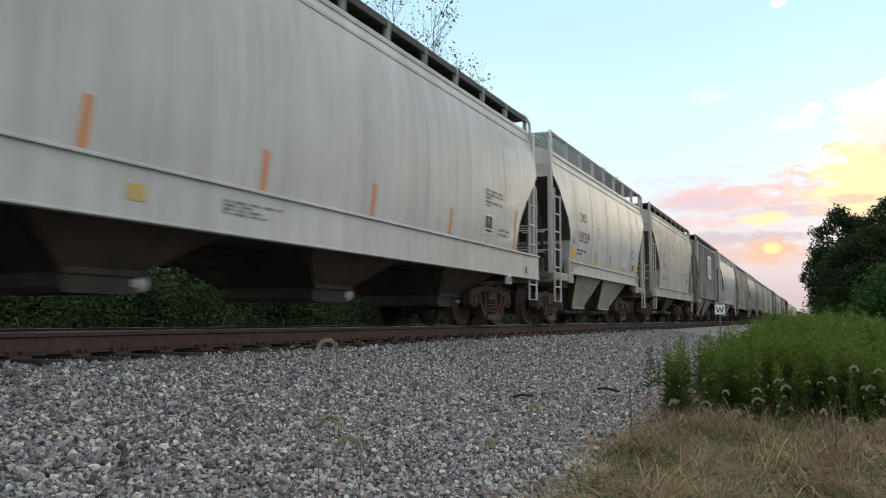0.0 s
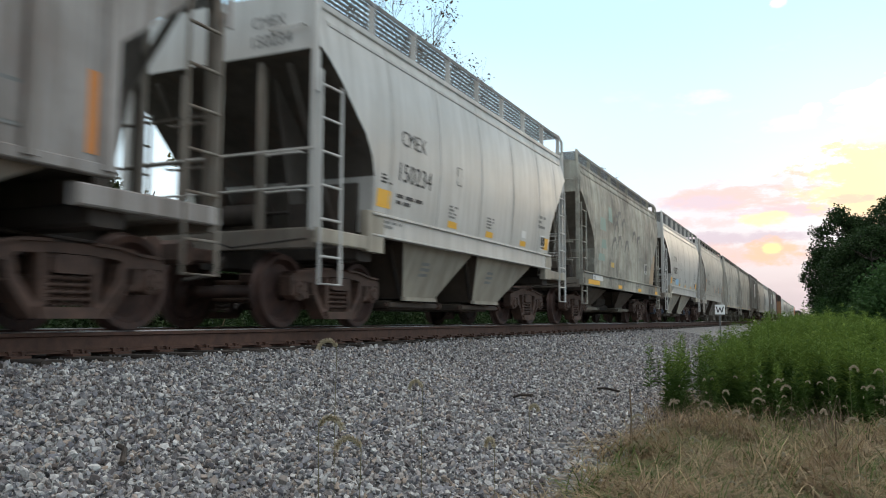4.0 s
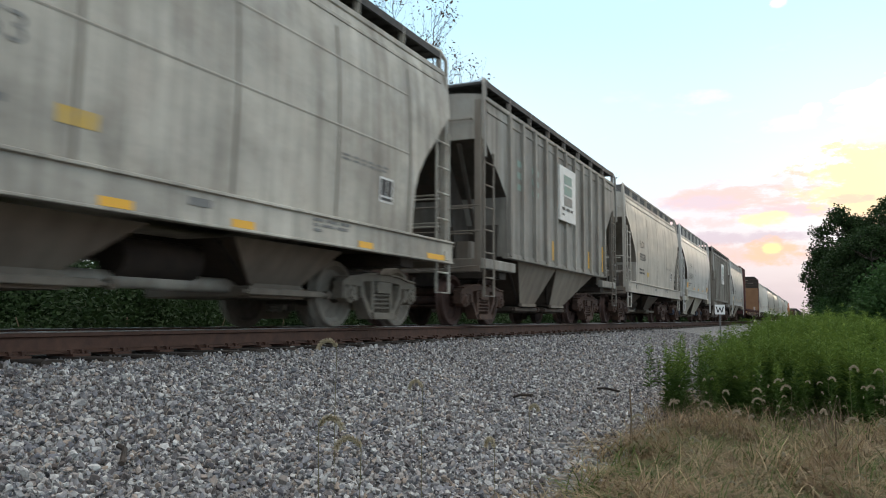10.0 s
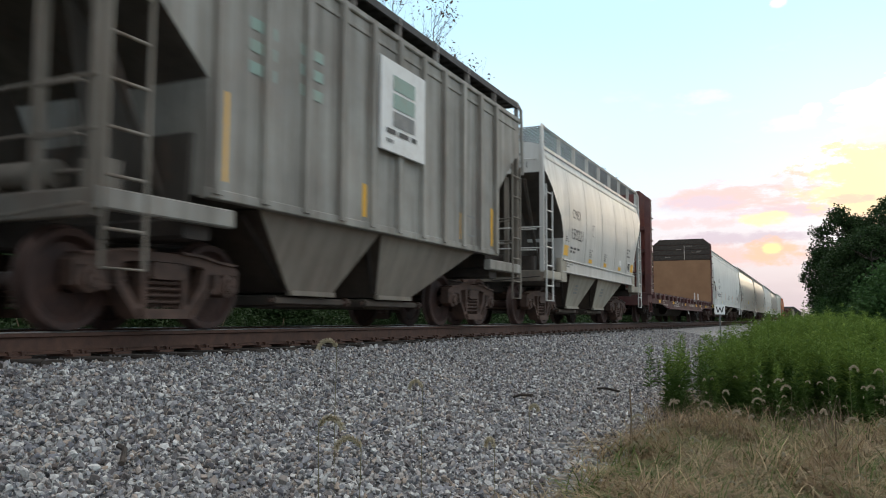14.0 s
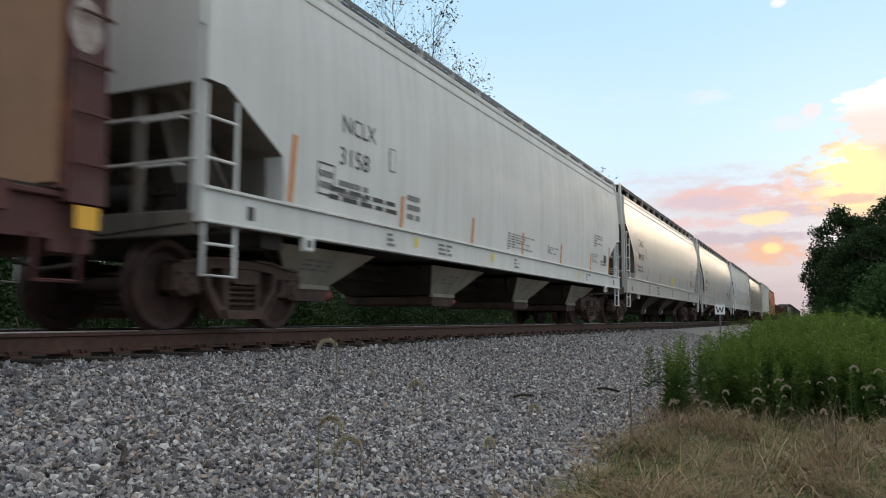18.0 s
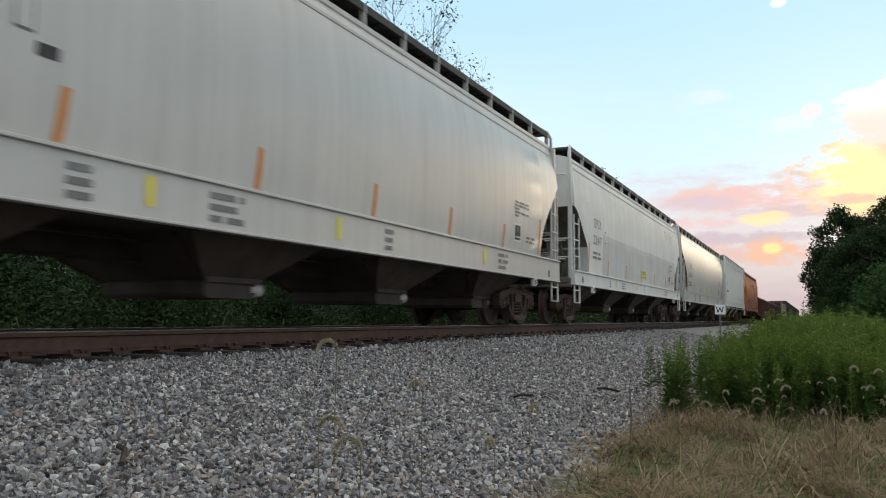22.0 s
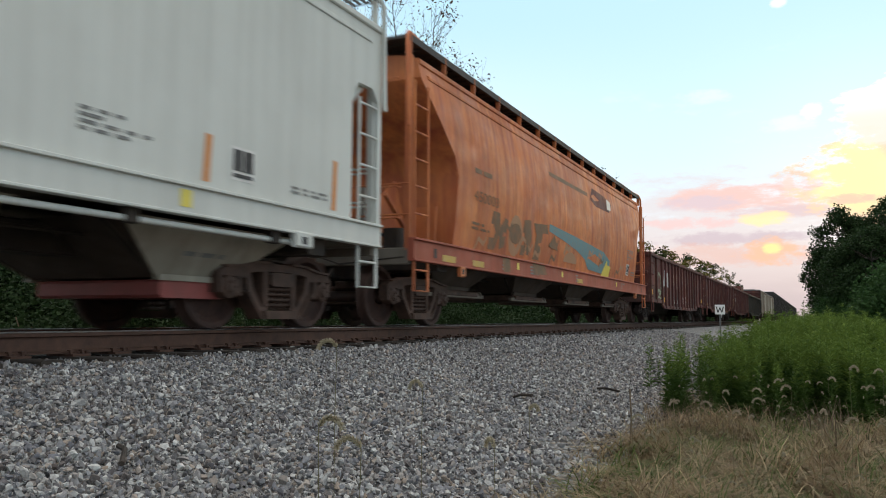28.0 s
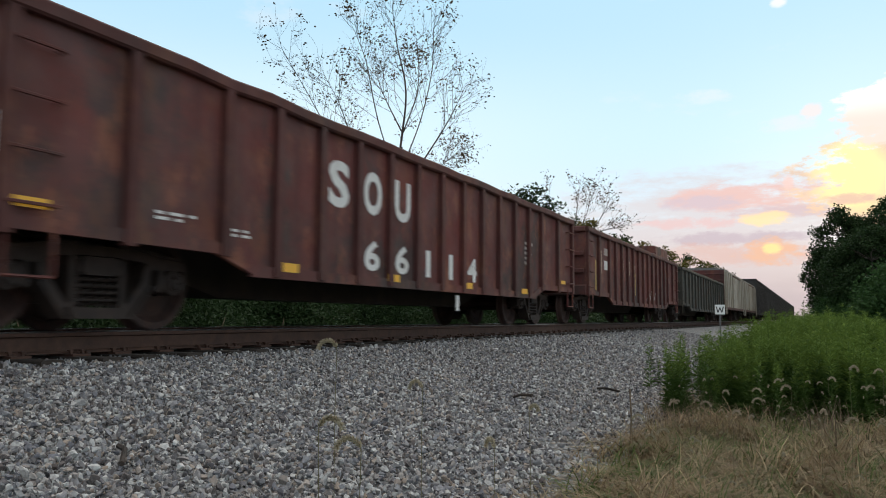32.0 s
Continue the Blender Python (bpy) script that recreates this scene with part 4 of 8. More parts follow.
def sill_car(front, rear, mat, marks=None, label="", truck="grey", stripes="yellow_dull", seam_n=5, grate="solid", extra=None, text_mat="faded", cut="scoop"):
    """Short covered hopper with a deep continuous side sill and shallow outlets."""
    car = car_thing("covered_hopper", front, rear, label)
    h = (rear - front) / 2
    prof = profile("soft")
    P = M[mat]
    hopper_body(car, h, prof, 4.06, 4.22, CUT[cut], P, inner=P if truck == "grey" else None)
    top_chord(car, h, 4.06, prof, P)
    sill_beam(car, h, 0.98, 1.32, 1.60, P)
    underframe(car, h)
    end_gear(car, h, P, P if truck == "grey" else M["under"], prof, 1.14, 3.98, 3.2)
    hoops(car, h, prof, 4.06, 4.36, P)
    running_board(car, h, 4.36, M["grate_dark"] if grate == "solid" else M["grate"], P, grate, 4.08, prof)
    hatches(car, h, 4.24, P)
    L = 2 * h
    seams(car, h, prof, 1.34, 3.7, [1.5 + (L - 3.0) * i / (seam_n - 1) for i in range(seam_n)] if seam_n > 1 else [], M["seam_sooty"] if mat == "beige_sooty" else M["seam_grime"], 0.05)
    if mat == "beige_sooty":
        welds(car, h, prof, (2.45, 3.3), 1.55, L - 1.55, M["seam_worn"])
    # shallow sloping bay sheets under the sill
    for a, b, c, d in ((2.5, 4.6, 3.0, 3.9), (L - 4.6, L - 2.5, L - 3.9, L - 3.0)):
        bay(car, a - h, b - h, c - h, d - h, 1.0, 0.5, 1.1, 0.75, M["bay_grime"] if truck == "dark" else M["bay_dust"])
        gate(car, c - h, d - h, 0.52, 0.8, M["bay_dust"], M["bay_dust"])
    part("discharge_pipe", Geo().tube((0.45, -h + 3.4, 0.5), (0.45, h - 3.4, 0.5), 0.09, 10), P if truck == "grey" else M["under"], car, smooth=40)
    part("air_reservoir", Geo().tube((0.5, -0.5, 0.72), (0.5, 0.6, 0.72), 0.2, 12), M["under"], car, smooth=40)
    add_truck(car, -h + 1.33, truck)
    add_truck(car, h - 1.30, truck)
    coupler(car, h)
    fs = flat_at(1.602)
    if marks:
        letters(car, marks[0], 1.95 - h, 2.78 - h, 2.50, 2.74, prof, M[text_mat])
        letters(car, marks[1], 1.90 - h, 2.90 - h, 2.08, 2.32, prof, M[text_mat])
        bars(car, 1.9 - h, 2.8 - h, 1.62, 1.84, 2, prof, M[text_mat], 2)
        end_letters(car, marks[0], 0.55, 1.05, 3.66, 3.80, -h + 0.052, M["faded"])
        end_letters(car, marks[1], 0.55, 1.15, 3.42, 3.57, -h + 0.052, M["faded"])
    if stripes:
        for u, w in ((0.85, 0.9), (3.6, 0.35), (5.2, 0.35), (7.6, 0.35), (L - 0.95, 0.6)):
            rect(car, "reflector_patch", u - h, u + w - h, 1.01, 1.09, fs, M[stripes])
    stencil_box(car, 8.15 - h if L > 10 else L - 2 - h, 1.66, prof)
    rect(car, "notice", 3.2 - h, 3.6 - h, 1.60, 1.74, prof, M["yellow_dull"])
    bars(car, 4.6 - h, 6.0 - h, 1.12, 1.26, 1, fs, M["faded"], 4)
    bars(car, 6.6 - h, 7.4 - h, 1.10, 1.28, 3, fs, M["faded"], 5)
    rect(car, "notice", 1.2 - h, 1.26 - h, 1.10, 1.26, fs, M["black"])
    bars(car, 7.2 - h, 8.4 - h, 2.05, 2.15, 2, prof, M["faded"], 6)
    for u in (0.2, L - 0.3):
        part("roping_eye", Geo().box(1.58, 1.625, u - h - 0.05, u - h + 0.07, 1.02, 1.16, 0.01), P, car)
    if extra:
        extra(car, h, prof)
    return car


def ribbed(front, rear, label, mat="dust_grey", stripe="yellow_dull"):
    """Short two-bay hopper with flat sides, outside posts and a white square sign board."""
    car = car_thing("ribbed_hopper", front, rear, label)
    h = (rear - front) / 2
    L = 2 * h
    prof = profile("flat")
    P = M[mat]
    hopper_body(car, h, prof, 4.06, 4.18, CUT["panel"], P, inner=M["end_shade"])
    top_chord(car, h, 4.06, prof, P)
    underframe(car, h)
    end_gear(car, h, M["end_grime_shade"], M["end_grime_shade"], prof, 1.16, 4.0, 3.25, wide=True, inner=M["end_shade"])
    running_board(car, h, 4.36, M["grate_dark"], M["dust_grey"], "solid", 4.08, prof)
    hoops(car, h, prof, 4.06, 4.36, P)
    hatches(car, h, 4.2, P)
    for s in (1, -1):
        n = 11
        for i in range(n):
            y = -h + 1.42 + (L - 2.84) * i / (n - 1)
            g = Geo().prism([(y - 0.055, 1.30), (y + 0.055, 1.30), (y + 0.055, 4.02), (y - 0.055, 4.02)], s * 1.525, s * 1.60)
            part("side_post", g, P, car)
        g = Geo().box(min(s * 1.44, s * 1.56), max(s * 1.44, s * 1.56), -h + 1.3, h - 1.3, 1.26, 1.36, 0.01)
        part("side_sill", g, P, car)
        for e in (1, -1):
            lo, hi = sorted((e * (h - 1.7), e * (h - 0.06)))
            part("end_sill", Geo().box(min(s * 1.44, s * 1.565), max(s * 1.44, s * 1.565), lo, hi, 1.0, 1.18, 0.015), P, car)
    for a, b, c, d in ((2.3, 4.85, 3.30, 4.14), (4.95, 8.2, 5.37, 6.3)):
        bay(car, a - h, b - h, c - h, d - h, 1.28, 0.42, 1.42, 1.1, M["bay_dust"])
        gate(car, c - h, d - h, 0.42, 0.95, M["bay_grime_shade"], M["truck_dark"])
    add_truck(car, -h + 1.33, "dark")
    add_truck(car, h - 1.30, "dark")
    coupler(car, h)
    # sign board standing off the posts
    sb = part("sign_board", Geo().box(1.60, 1.64, 4.48 - h, 5.78 - h, 2.36, 3.62, 0.006), M["white"], car, "white square sign board with dark squares")
    f = flat_at(1.642)
    for k in range(3):
        z = 3.22 - 0.25 * k
        rect(sb, "emblem_block", 4.80 - h, 5.44 - h, z, z + 0.21, f, M["sea"] if k < 2 else M["faded"])
    bars(sb, 4.62 - h, 5.5 - h, 2.58, 2.70, 1, f, M["black"], 3)
    bars(sb, 4.62 - h, 5.7 - h, 2.46, 2.55, 1, f, M["faded"], 4)
    fp = flat_at(1.532)
    for u, z0, z1 in ((1.50, 1.45, 2.35), (4.2, 1.42, 1.85), (7.3, 1.42, 1.85), (L - 1.62, 1.42, 2.1)):
        rect(car, "reflector_patch", u - h, u + 0.10 - h, z0, z1, fp, M[stripe])
    rect(car, "stencil_panel", 7.6 - h, 7.95 - h, 1.50, 1.85, fp, M["faded"])
    rect(car, "stencil_panel", 7.63 - h, 7.92 - h, 1.53, 1.82, fp, P, 0.008)
    for u in (1.9, 2.8) if stripe == "yellow" else ():
        bars(car, u - h, u + 0.45 - h, 2.6, 3.3, 3, fp, M["sea"], int(u * 9))
    return car


def long_hopper(front, rear, mat, label, marks=None, pk="flow", cut="long", truck="dark", bays="pipe", text_mat="black", stripe="orange_mark", grate="solid",
                extra=None, sill=(0.95, 1.42), board_z=4.33, text_at=(1.92, 2.72, 2.52, 2.77, 1.82, 2.72, 2.08, 2.32), stripes_u=None, seam=True, sill_paint=None, sill_marks=True, stencil_back=3.0):
    """Long covered hopper with four outlet bays."""
    car = car_thing("covered_hopper", front, rear, label)
    h = (rear - front) / 2
    L = 2 * h
    prof = profile(pk)
    P = M[mat]
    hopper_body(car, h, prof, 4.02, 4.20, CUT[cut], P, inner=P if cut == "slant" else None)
    top_chord(car, h - (0.4 if cut == "slant" else 0.0), 4.02, prof, P)
    sill_beam(car, h, sill[0], sill[1], 1.59, M[sill_paint or mat])
    underframe(car, h)
    end_gear(car, h, P, M["under"] if truck == "dark" else P, prof, 1.12, 3.98, {"long": 3.0, "slant": 1.95, "short": 2.5}.get(cut, 2.8), inner=P if cut == "slant" else None, ladder_top=3.6 if cut == "slant" else None)
    hoops(car, h, prof, 4.02, board_z, P)
    running_board(car, h, board_z, M["grate_dark"] if grate == "solid" else M["grate"], P, grate, 4.04, prof)
    hatches(car, h, 4.2, P)
    if seam:
        seams(car, h, prof, sill[1], 3.7, [2.0 + (L - 4) * i / 8 for i in range(9)], P, 0.03)
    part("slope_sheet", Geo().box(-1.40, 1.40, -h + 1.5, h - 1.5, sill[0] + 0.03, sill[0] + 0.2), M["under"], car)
    n = 4
    pitch = (L - 5.6) / (n - 1)
    for i in range(n):
        c = 2.8 + pitch * i
        if bays == "pipe":
            bay(car, c - 1.15 - h, c + 1.15 - h, c - 0.42 - h, c + 0.42 - h, 1.0, 0.54, 1.28, 0.80, M["bay_grime_shade"])
            part("outlet_body", Geo().box(-0.7, 0.80, c - 0.45 - h, c + 0.42 - h, 0.34, 0.56, 0.05), M["bay_grime_shade"], car)
            part("outlet_cap", Geo().tube((0.72, c + 0.35 - h, 0.45), (0.72, c + 0.56 - h, 0.45), 0.09, 12), M["cap_white"], car, smooth=40)
        elif bays == "pan":  # shallow pan with a long sliding gate and its rack
            bay(car, c - 1.3 - h, c + 1.3 - h, c - 0.7 - h, c + 0.7 - h, 1.0, 0.66, 1.2, 0.9, M["bay_grime_shade"])
            gate(car, c - 0.62 - h, c + 0.62 - h, 0.66, 0.92, M["truck_dark"], M["bay_dust"])
            part("gate_track", Geo().box(0.96, 1.02, c - 1.1 - h, c + 1.3 - h, 0.50, 0.56, 0.01), M["bay_dust"], car)
        else:
            bay(car, c - 1.05 - h, c + 1.1 - h, c - 0.36 - h, c + 0.42 - h, 0.98, 0.52, 1.22, 0.86, M["bay_cream"])
            part("outlet_body", Geo().box(-0.8, 0.88, c - 0.38 - h, c + 0.44 - h, 0.34, 0.50, 0.03), M["truck_dark"], car)
            part("outlet_cap", Geo().tube((0.80, c + 0.40 - h, 0.43), (0.80, c + 0.60 - h, 0.43), 0.07, 12), M["cap_red"], car, smooth=40)
            bars(car, c - 0.4 - h, c + 0.3 - h, 0.70, 0.86, 3, lambda z: 0.87 + (z - 0.52) / 0.46 * 0.36, M["faded"], i)
    add_truck(car, -h + 1.33, truck)
    add_truck(car, h - 1.35, truck)
    coupler(car, h)
    if marks:
        a = text_at
        letters(car, marks[0], a[0] - h, a[1] - h, a[2], a[3], prof, M[text_mat])
        letters(car, marks[1], a[4] - h, a[5] - h, a[6], a[7], prof, M[text_mat])
        bars(car, a[4] - h, a[5] - h, a[6] - 0.40, a[6] - 0.16, 2, prof, M["faded"], 2)
        end_letters(car, marks[0], 0.55, 1.05, 3.56, 3.70, -h + 0.052, M["faded"])
        end_letters(car, marks[1], 0.55, 1.15, 3.32, 3.47, -h + 0.052, M["faded"])
        rect(car, "notice", a[1] + 0.38 - h, a[1] + 0.56 - h, a[6] + 0.12, a[6] + 0.44, prof, M["faded"], 0.004)
        rect(car, "notice", a[1] + 0.40 - h, a[1] + 0.54 - h, a[6] + 0.14, a[6] + 0.42, prof, P, 0.008)
    if stripe:
        for i, u in enumerate(stripes_u or [1.36, 3.5, 5.9, 8.3, 10.7, 13.1, L - 1.5]):
            z1 = sill[1] + (0.78 if i == 0 or u > L - 2 else 0.46)
            rect(car, "reflector_stripe", u - h, u + 0.09 - h, sill[1] + 0.03, z1, prof, M[stripe], lean=0.04 if u < 4 else 0.02)
    stencil_box(car, L - stencil_back - h, sill[1] + 0.2, prof, 0.36, 0.34)
    bars(car, L - 3.0 - h, L - 2.1 - h, sill[1] + 0.66, sill[1] + 1.0, 5, prof, M["faded"], 11)
    bars(car, L - 2.3 - h, L - 1.8 - h, sill[1] + 0.2, sill[1] + 0.36, 2, prof, M["faded"], 12)
    fs = flat_at(1.592)
    for u in (0.7, L - 0.9):
        rect(car, "notice", u - h, u + 0.10 - h, sill[0] + 0.08, sill[0] + 0.22, fs, M["black"])
    for u, w in ((3.6, 0.25), (5.2, 0.5), (L - 3.9, 0.5), (8.6, 0.25)) if sill_marks else ():
        bars(car, u - h, u + w - h, sill[0] + 0.06, sill[1] - 0.08, 3, fs, M["faded"], int(u))
    for u in (4.4, 7.4, L - 4.6) if sill_marks else ():
        rect(car, "notice", u - h, u + 0.12 - h, sill[0] + 0.12, sill[1] - 0.08, fs, M["sticker"])
    for u in (1.75, L - 1.85):  # jacking eyes
        g = Geo().box(1.56, 1.62, u - 0.1 - h, u + 0.1 - h, sill[0] - 0.16, sill[0] + 0.02, 0.02)
        part("jacking_pad", g, P, car)
        part("jacking_hole", Geo().box(1.58, 1.624, u - 0.04 - h, u + 0.04 - h, sill[0] - 0.11, sill[0] - 0.03), M["black"], car)
    if extra:
        extra(car, h, prof)
    return car


def plate_hopper(front, rear):
    """Long hopper with full flat side plates to the corners and a slot for the end ladder."""
    car = car_thing("covered_hopper", front, rear, "greenish-white flat-sided four-bay covered hopper wagon, clean paint")
    h = (rear - front) / 2
    L = 2 * h
    prof = profile("plate")
    P = M["white_green"]
    # side plates with the ladder notch cut through
    for s in (1, -1):
        g = Geo()
        x0, x1 = s * 1.50, s * 1.575
        for poly in ([(-h + 0.75, 1.32), (h - 0.75, 1.32), (h - 0.75, 4.0), (-h + 0.75, 4.0)],):
            g.prism(poly, x0, x1)
        for e in (1, -1):
            g.prism([(e * (h - 0.75), 2.95), (e * (h - 0.58), 3.12), (e * (h - 0.25), 3.12), (e * (h - 0.10), 2.95), (e * (h - 0.02), 2.95), (e * (h - 0.02), 4.0), (e * (h - 0.75), 4.0)], x0, x1)
            g.prism([(e * (h - 0.10), 1.2), (e * (h - 0.02), 1.2), (e * (h - 0.02), 2.95), (e * (h - 0.10), 2.95)], x0, x1)
        part("side_plate", g, P, car)
    hopper_body(car, h, lambda z: 1.49, 3.96, 4.16, CUT["scoop"], P, "inner_body")
    top_chord(car, h, 3.98, prof, P)
    sill_beam(car, h, 1.05, 1.34, 1.60, P)
    part("sill_pipe", Geo().path([(1.50, -h + 1.6, 0.96), (1.50, h - 1.6, 0.96)], 0.03, 8), P, car, smooth=60)
    for i in range(7):
        y = -h + 2.2 + (L - 4.4) * i / 6
        part("pipe_clip", Geo().box(1.44, 1.545, y - 0.07, y + 0.07, 0.92, 1.06, 0.01), M["under"], car)
    underframe(car, h)
    end_gear(car, h, P, M["under"], prof, 1.16, 4.0, 3.1)
    running_board(car, h, 4.36, M["grate"], P, "open", 3.98, prof)
    hoops(car, h, prof, 3.96, 4.40, P)
    hatches(car, h, 4.18, P)
    pitch = (L - 5.6) / 3
    for i in range(4):
        c = 2.8 + pitch * i
        bay(car, c - 1.25 - h, c + 1.25 - h, c - 0.42 - h, c + 0.48 - h, 1.04, 0.52, 1.3, 0.9, M["bay_cream"])
        part("outlet_body", Geo().box(-0.8, 0.92, c - 0.42 - h, c + 0.48 - h, 0.32, 0.50, 0.03), M["cap_red"], car)
        part("outlet_cap", Geo().tube((0.80, c + 0.40 - h, 0.42), (0.80, c + 0.62 - h, 0.42), 0.09, 12), M["cap_white"], car, smooth=40)
        bars(car, c - 0.3 - h, c + 0.3 - h, 0.72, 0.80, 1, lambda z: 0.91 + (z - 0.52) / 0.52 * 0.4, M["faded"], i)
    add_truck(car, -h + 1.4, "dark")
    add_truck(car, h - 1.45, "dark")
    coupler(car, h)
    letters(car, "CRYX", 1.55 - h, 2.3 - h, 2.45, 2.68, prof, M["faded"])
    bars(car, 1.5 - h, 2.5 - h, 1.95, 2.2, 1, prof, M["black"], 3)
    for i, u in enumerate((1.0, 3.6, 5.8, 8.0, 10.2, 12.9, L - 1.2)):
        rect(car, "reflector_stripe", u - h, u + 0.09 - h, 1.40, 2.0 if u > 14.2 or u < 2 else 1.86, prof, M["orange_mark"], lean=0.03)
    rect(car, "notice", 9.4 - h, 10.15 - h, 1.62, 1.86, prof, M["sticker"])
    bars(car, 9.45 - h, 10.1 - h, 1.64, 1.84, 4, flat_at(1.582), M["faded"], 6)
    stencil_box(car, 13.3 - h, 1.48, prof, 0.36, 0.34)
    bars(car, 11.5 - h, 12.5 - h, 1.58, 1.80, 4, prof, M["faded"], 8)
    bars(car, 14.3 - h, 15.0 - h, 1.48, 1.58, 2, prof, M["faded"], 9)
    for u in (5.0, 9.0, 12.6):
        rect(car, "notice", u - h, u + 0.14 - h, 1.12, 1.28, flat_at(1.602), M["sticker"])
    for u in (1.9, L - 1.8):
        part("jacking_pad", Geo().box(1.55, 1.63, u - 0.16 - h, u + 0.16 - h, 0.9, 1.08, 0.02), P, car)
        part("jacking_hole", Geo().box(1.58, 1.634, u - 0.05 - h, u + 0.05 - h, 0.94, 1.02), M["black"], car)
    return car


# ---- gondolas ----
def gondola(front, rear, mat, label, top=2.44, low=0.56, extra=None, load=None):
    car = car_thing("gondola", front, rear, label)
    h = (rear - front) / 2
    L = 2 * h
    P = M[mat]
    Q = M["gon_post"] if mat == "gon_red" else P
    dent = random.Random(int(front))
    side = flat_at(1.50)
    for s in (1, -1):
        poly = [(-h + 0.05, 0.78), (-h + 2.35, 0.76), (-h + 3.0, low), (h - 3.0, low), (h - 2.35, 0.76), (h - 0.05, 0.78), (h - 0.05, top - 0.1), (-h + 0.05, top - 0.1)]
        part("side_wall", Geo().prism(poly, s * 1.46, s * 1.50), P, car)
        rings = []
        for k in range(25):
            y, dz, dx = -h + 0.03 + (L - 0.06) * k / 24, dent.uniform(-0.014, 0.014), dent.uniform(-0.012, 0.012)
            rings.append([(s * (x + dx), y, z + dz) for x, z in ((1.44, top - 0.11), (1.46, top - 0.13), (1.565, top - 0.13), (1.585, top - 0.11), (1.585, top - 0.02), (1.565, top), (1.46, top), (1.44, top - 0.02))])
        part("top_chord", Geo().loft(rings), Q, car)
        part("bottom_chord", Geo().prism([(-h + 2.9, low - 0.02), (h - 2.9, low - 0.02), (h - 2.9, low + 0.1), (-h + 2.9, low + 0.1)], s * 1.49, s * 1.545), P, car)
        for e in (1, -1):
            part("bottom_chord", Geo().prism([(e * (h - 0.05), 0.76), (e * (h - 2.35), 0.74), (e * (h - 3.0), low - 0.02), (e * (h - 3.0), low + 0.1), (e * (h - 2.35), 0.86), (e * (h - 0.05), 0.86)], s * 1.49, s * 1.545), P, car)
        for y in [-h + 0.12, -h + 1.28] + [-h + 2.48 + (L - 4.96) * i / 12 for i in range(13)] + [h - 1.28, h - 0.12]:
            zl = 0.72 if abs(y) > h - 2.6 else low
            g = Geo().prism([(y - 0.06, zl), (y + 0.06, zl), (y + 0.05, top - 0.1), (y - 0.05, top - 0.1)], s * 1.495, s * 1.572)
            part("side_post", g, Q, car)
    for e in (1, -1):
        y = e * (h - 0.06)
        part("end_wall", Geo().box(-1.47, 1.47, min(y, y - e * 0.06), max(y, y - e * 0.06), 0.85, top - 0.02), P, car)
        g = Geo().box(-1.5, 1.5, min(y - e * 0.06, y + e * 0.09), max(y - e * 0.06, y + e * 0.09), top - 0.13, top + 0.01, 0.02)
        part("top_chord", g, P, car)
        for z in (1.3, 1.75):
            part("end_rib", Geo().box(-1.45, 1.45, min(y, y + e * 0.08), max(y, y + e * 0.08), z, z + 0.12, 0.02), P, car)
        part("end_sill", Geo().box(-1.5, 1.5, min(y - e * 0.1, y + e * 0.1), max(y - e * 0.1, y + e * 0.1), 0.74, 1.0, 0.02), P, car)
        for s in (1, -1):
            lo, hi = sorted((e * (h - 0.14), e * (h - 0.55)))
            g = Geo()
            for z in (0.95, 1.35, 1.75, 2.15):
                g.path([(s * 1.50, lo, z), (s * 1.59, lo, z), (s * 1.59, hi, z), (s * 1.50, hi, z)], 0.015, 5)
            part("grab_iron", g, P, car)
            part("sill_step", Geo().path([(s * 1.54, lo, 0.8), (s * 1.54, lo, 0.42), (s * 1.54, hi, 0.42), (s * 1.54, hi, 0.8)], 0.02, 5), P, car)
    part("floor", Geo().box(-1.46, 1.46, -h + 0.1, h - 0.1, 0.92, 1.0), P, car)
    underframe(car, h, 0.6, 0.9)
    part("belly_sill", Geo().prism([(-h + 3.0, 0.6), (-h + 3.9, 0.36), (h - 3.9, 0.36), (h - 3.0, 0.6), (h - 3.0, 0.9), (-h + 3.0, 0.9)], -0.24, 0.24), M["under"], car)
    add_truck(car, -h + 1.42, "black")
    add_truck(car, h - 1.62, "black")
    coupler(car, h)
    if load:
        load(car, h)
    if extra:
        extra(car, h, side)
    return car


def flaked(car, prof, strokes, u, z, w, hh, mat, rnd):
    """One large old painted letter: its strokes broken into flakes."""
    for x0, z0, x1, z1 in strokes:
        n = max(2, int(math.hypot((x1 - x0) * w, (z1 - z0) * hh) / 0.075))
        for i in range(n):
            if rnd.random() < 0.13:
                continue
            f = (i + 0.5) / n
            cu, cz = u + w * (x0 + (x1 - x0) * f), z + hh * (z0 + (z1 - z0) * f)
            pts = [(cu + rnd.uniform(0.045, 0.085) * math.cos(k * 1.05), cz + rnd.uniform(0.045, 0.09) * math.sin(k * 1.05)) for k in range(6)]
            decal(car, "flaked_letter", pts, prof, mat, rnd.uniform(0.004, 0.006))


STEM, PAIR, BLOCK = ((0.5, 0, 0.5, 1),), ((0.12, 0, 0.12, 1), (0.88, 0, 0.88, 1)), ((0.2, 0, 0.2, 1), (0.55, 0.1, 0.55, 1), (0.9, 0.2, 0.9, 0.9))


def broken_row(car, prof, us, z0, z1, mat, seed, forms=(PAIR, STEM, PAIR, BLOCK, BLOCK, PAIR)):
    """Remains of a row of large lettering, one form a panel."""
    rnd = random.Random(seed)
    for i, u in enumerate(us):
        flaked(car, prof, forms[i % len(forms)], u, z0, 0.34, z1 - z0, mat, rnd)


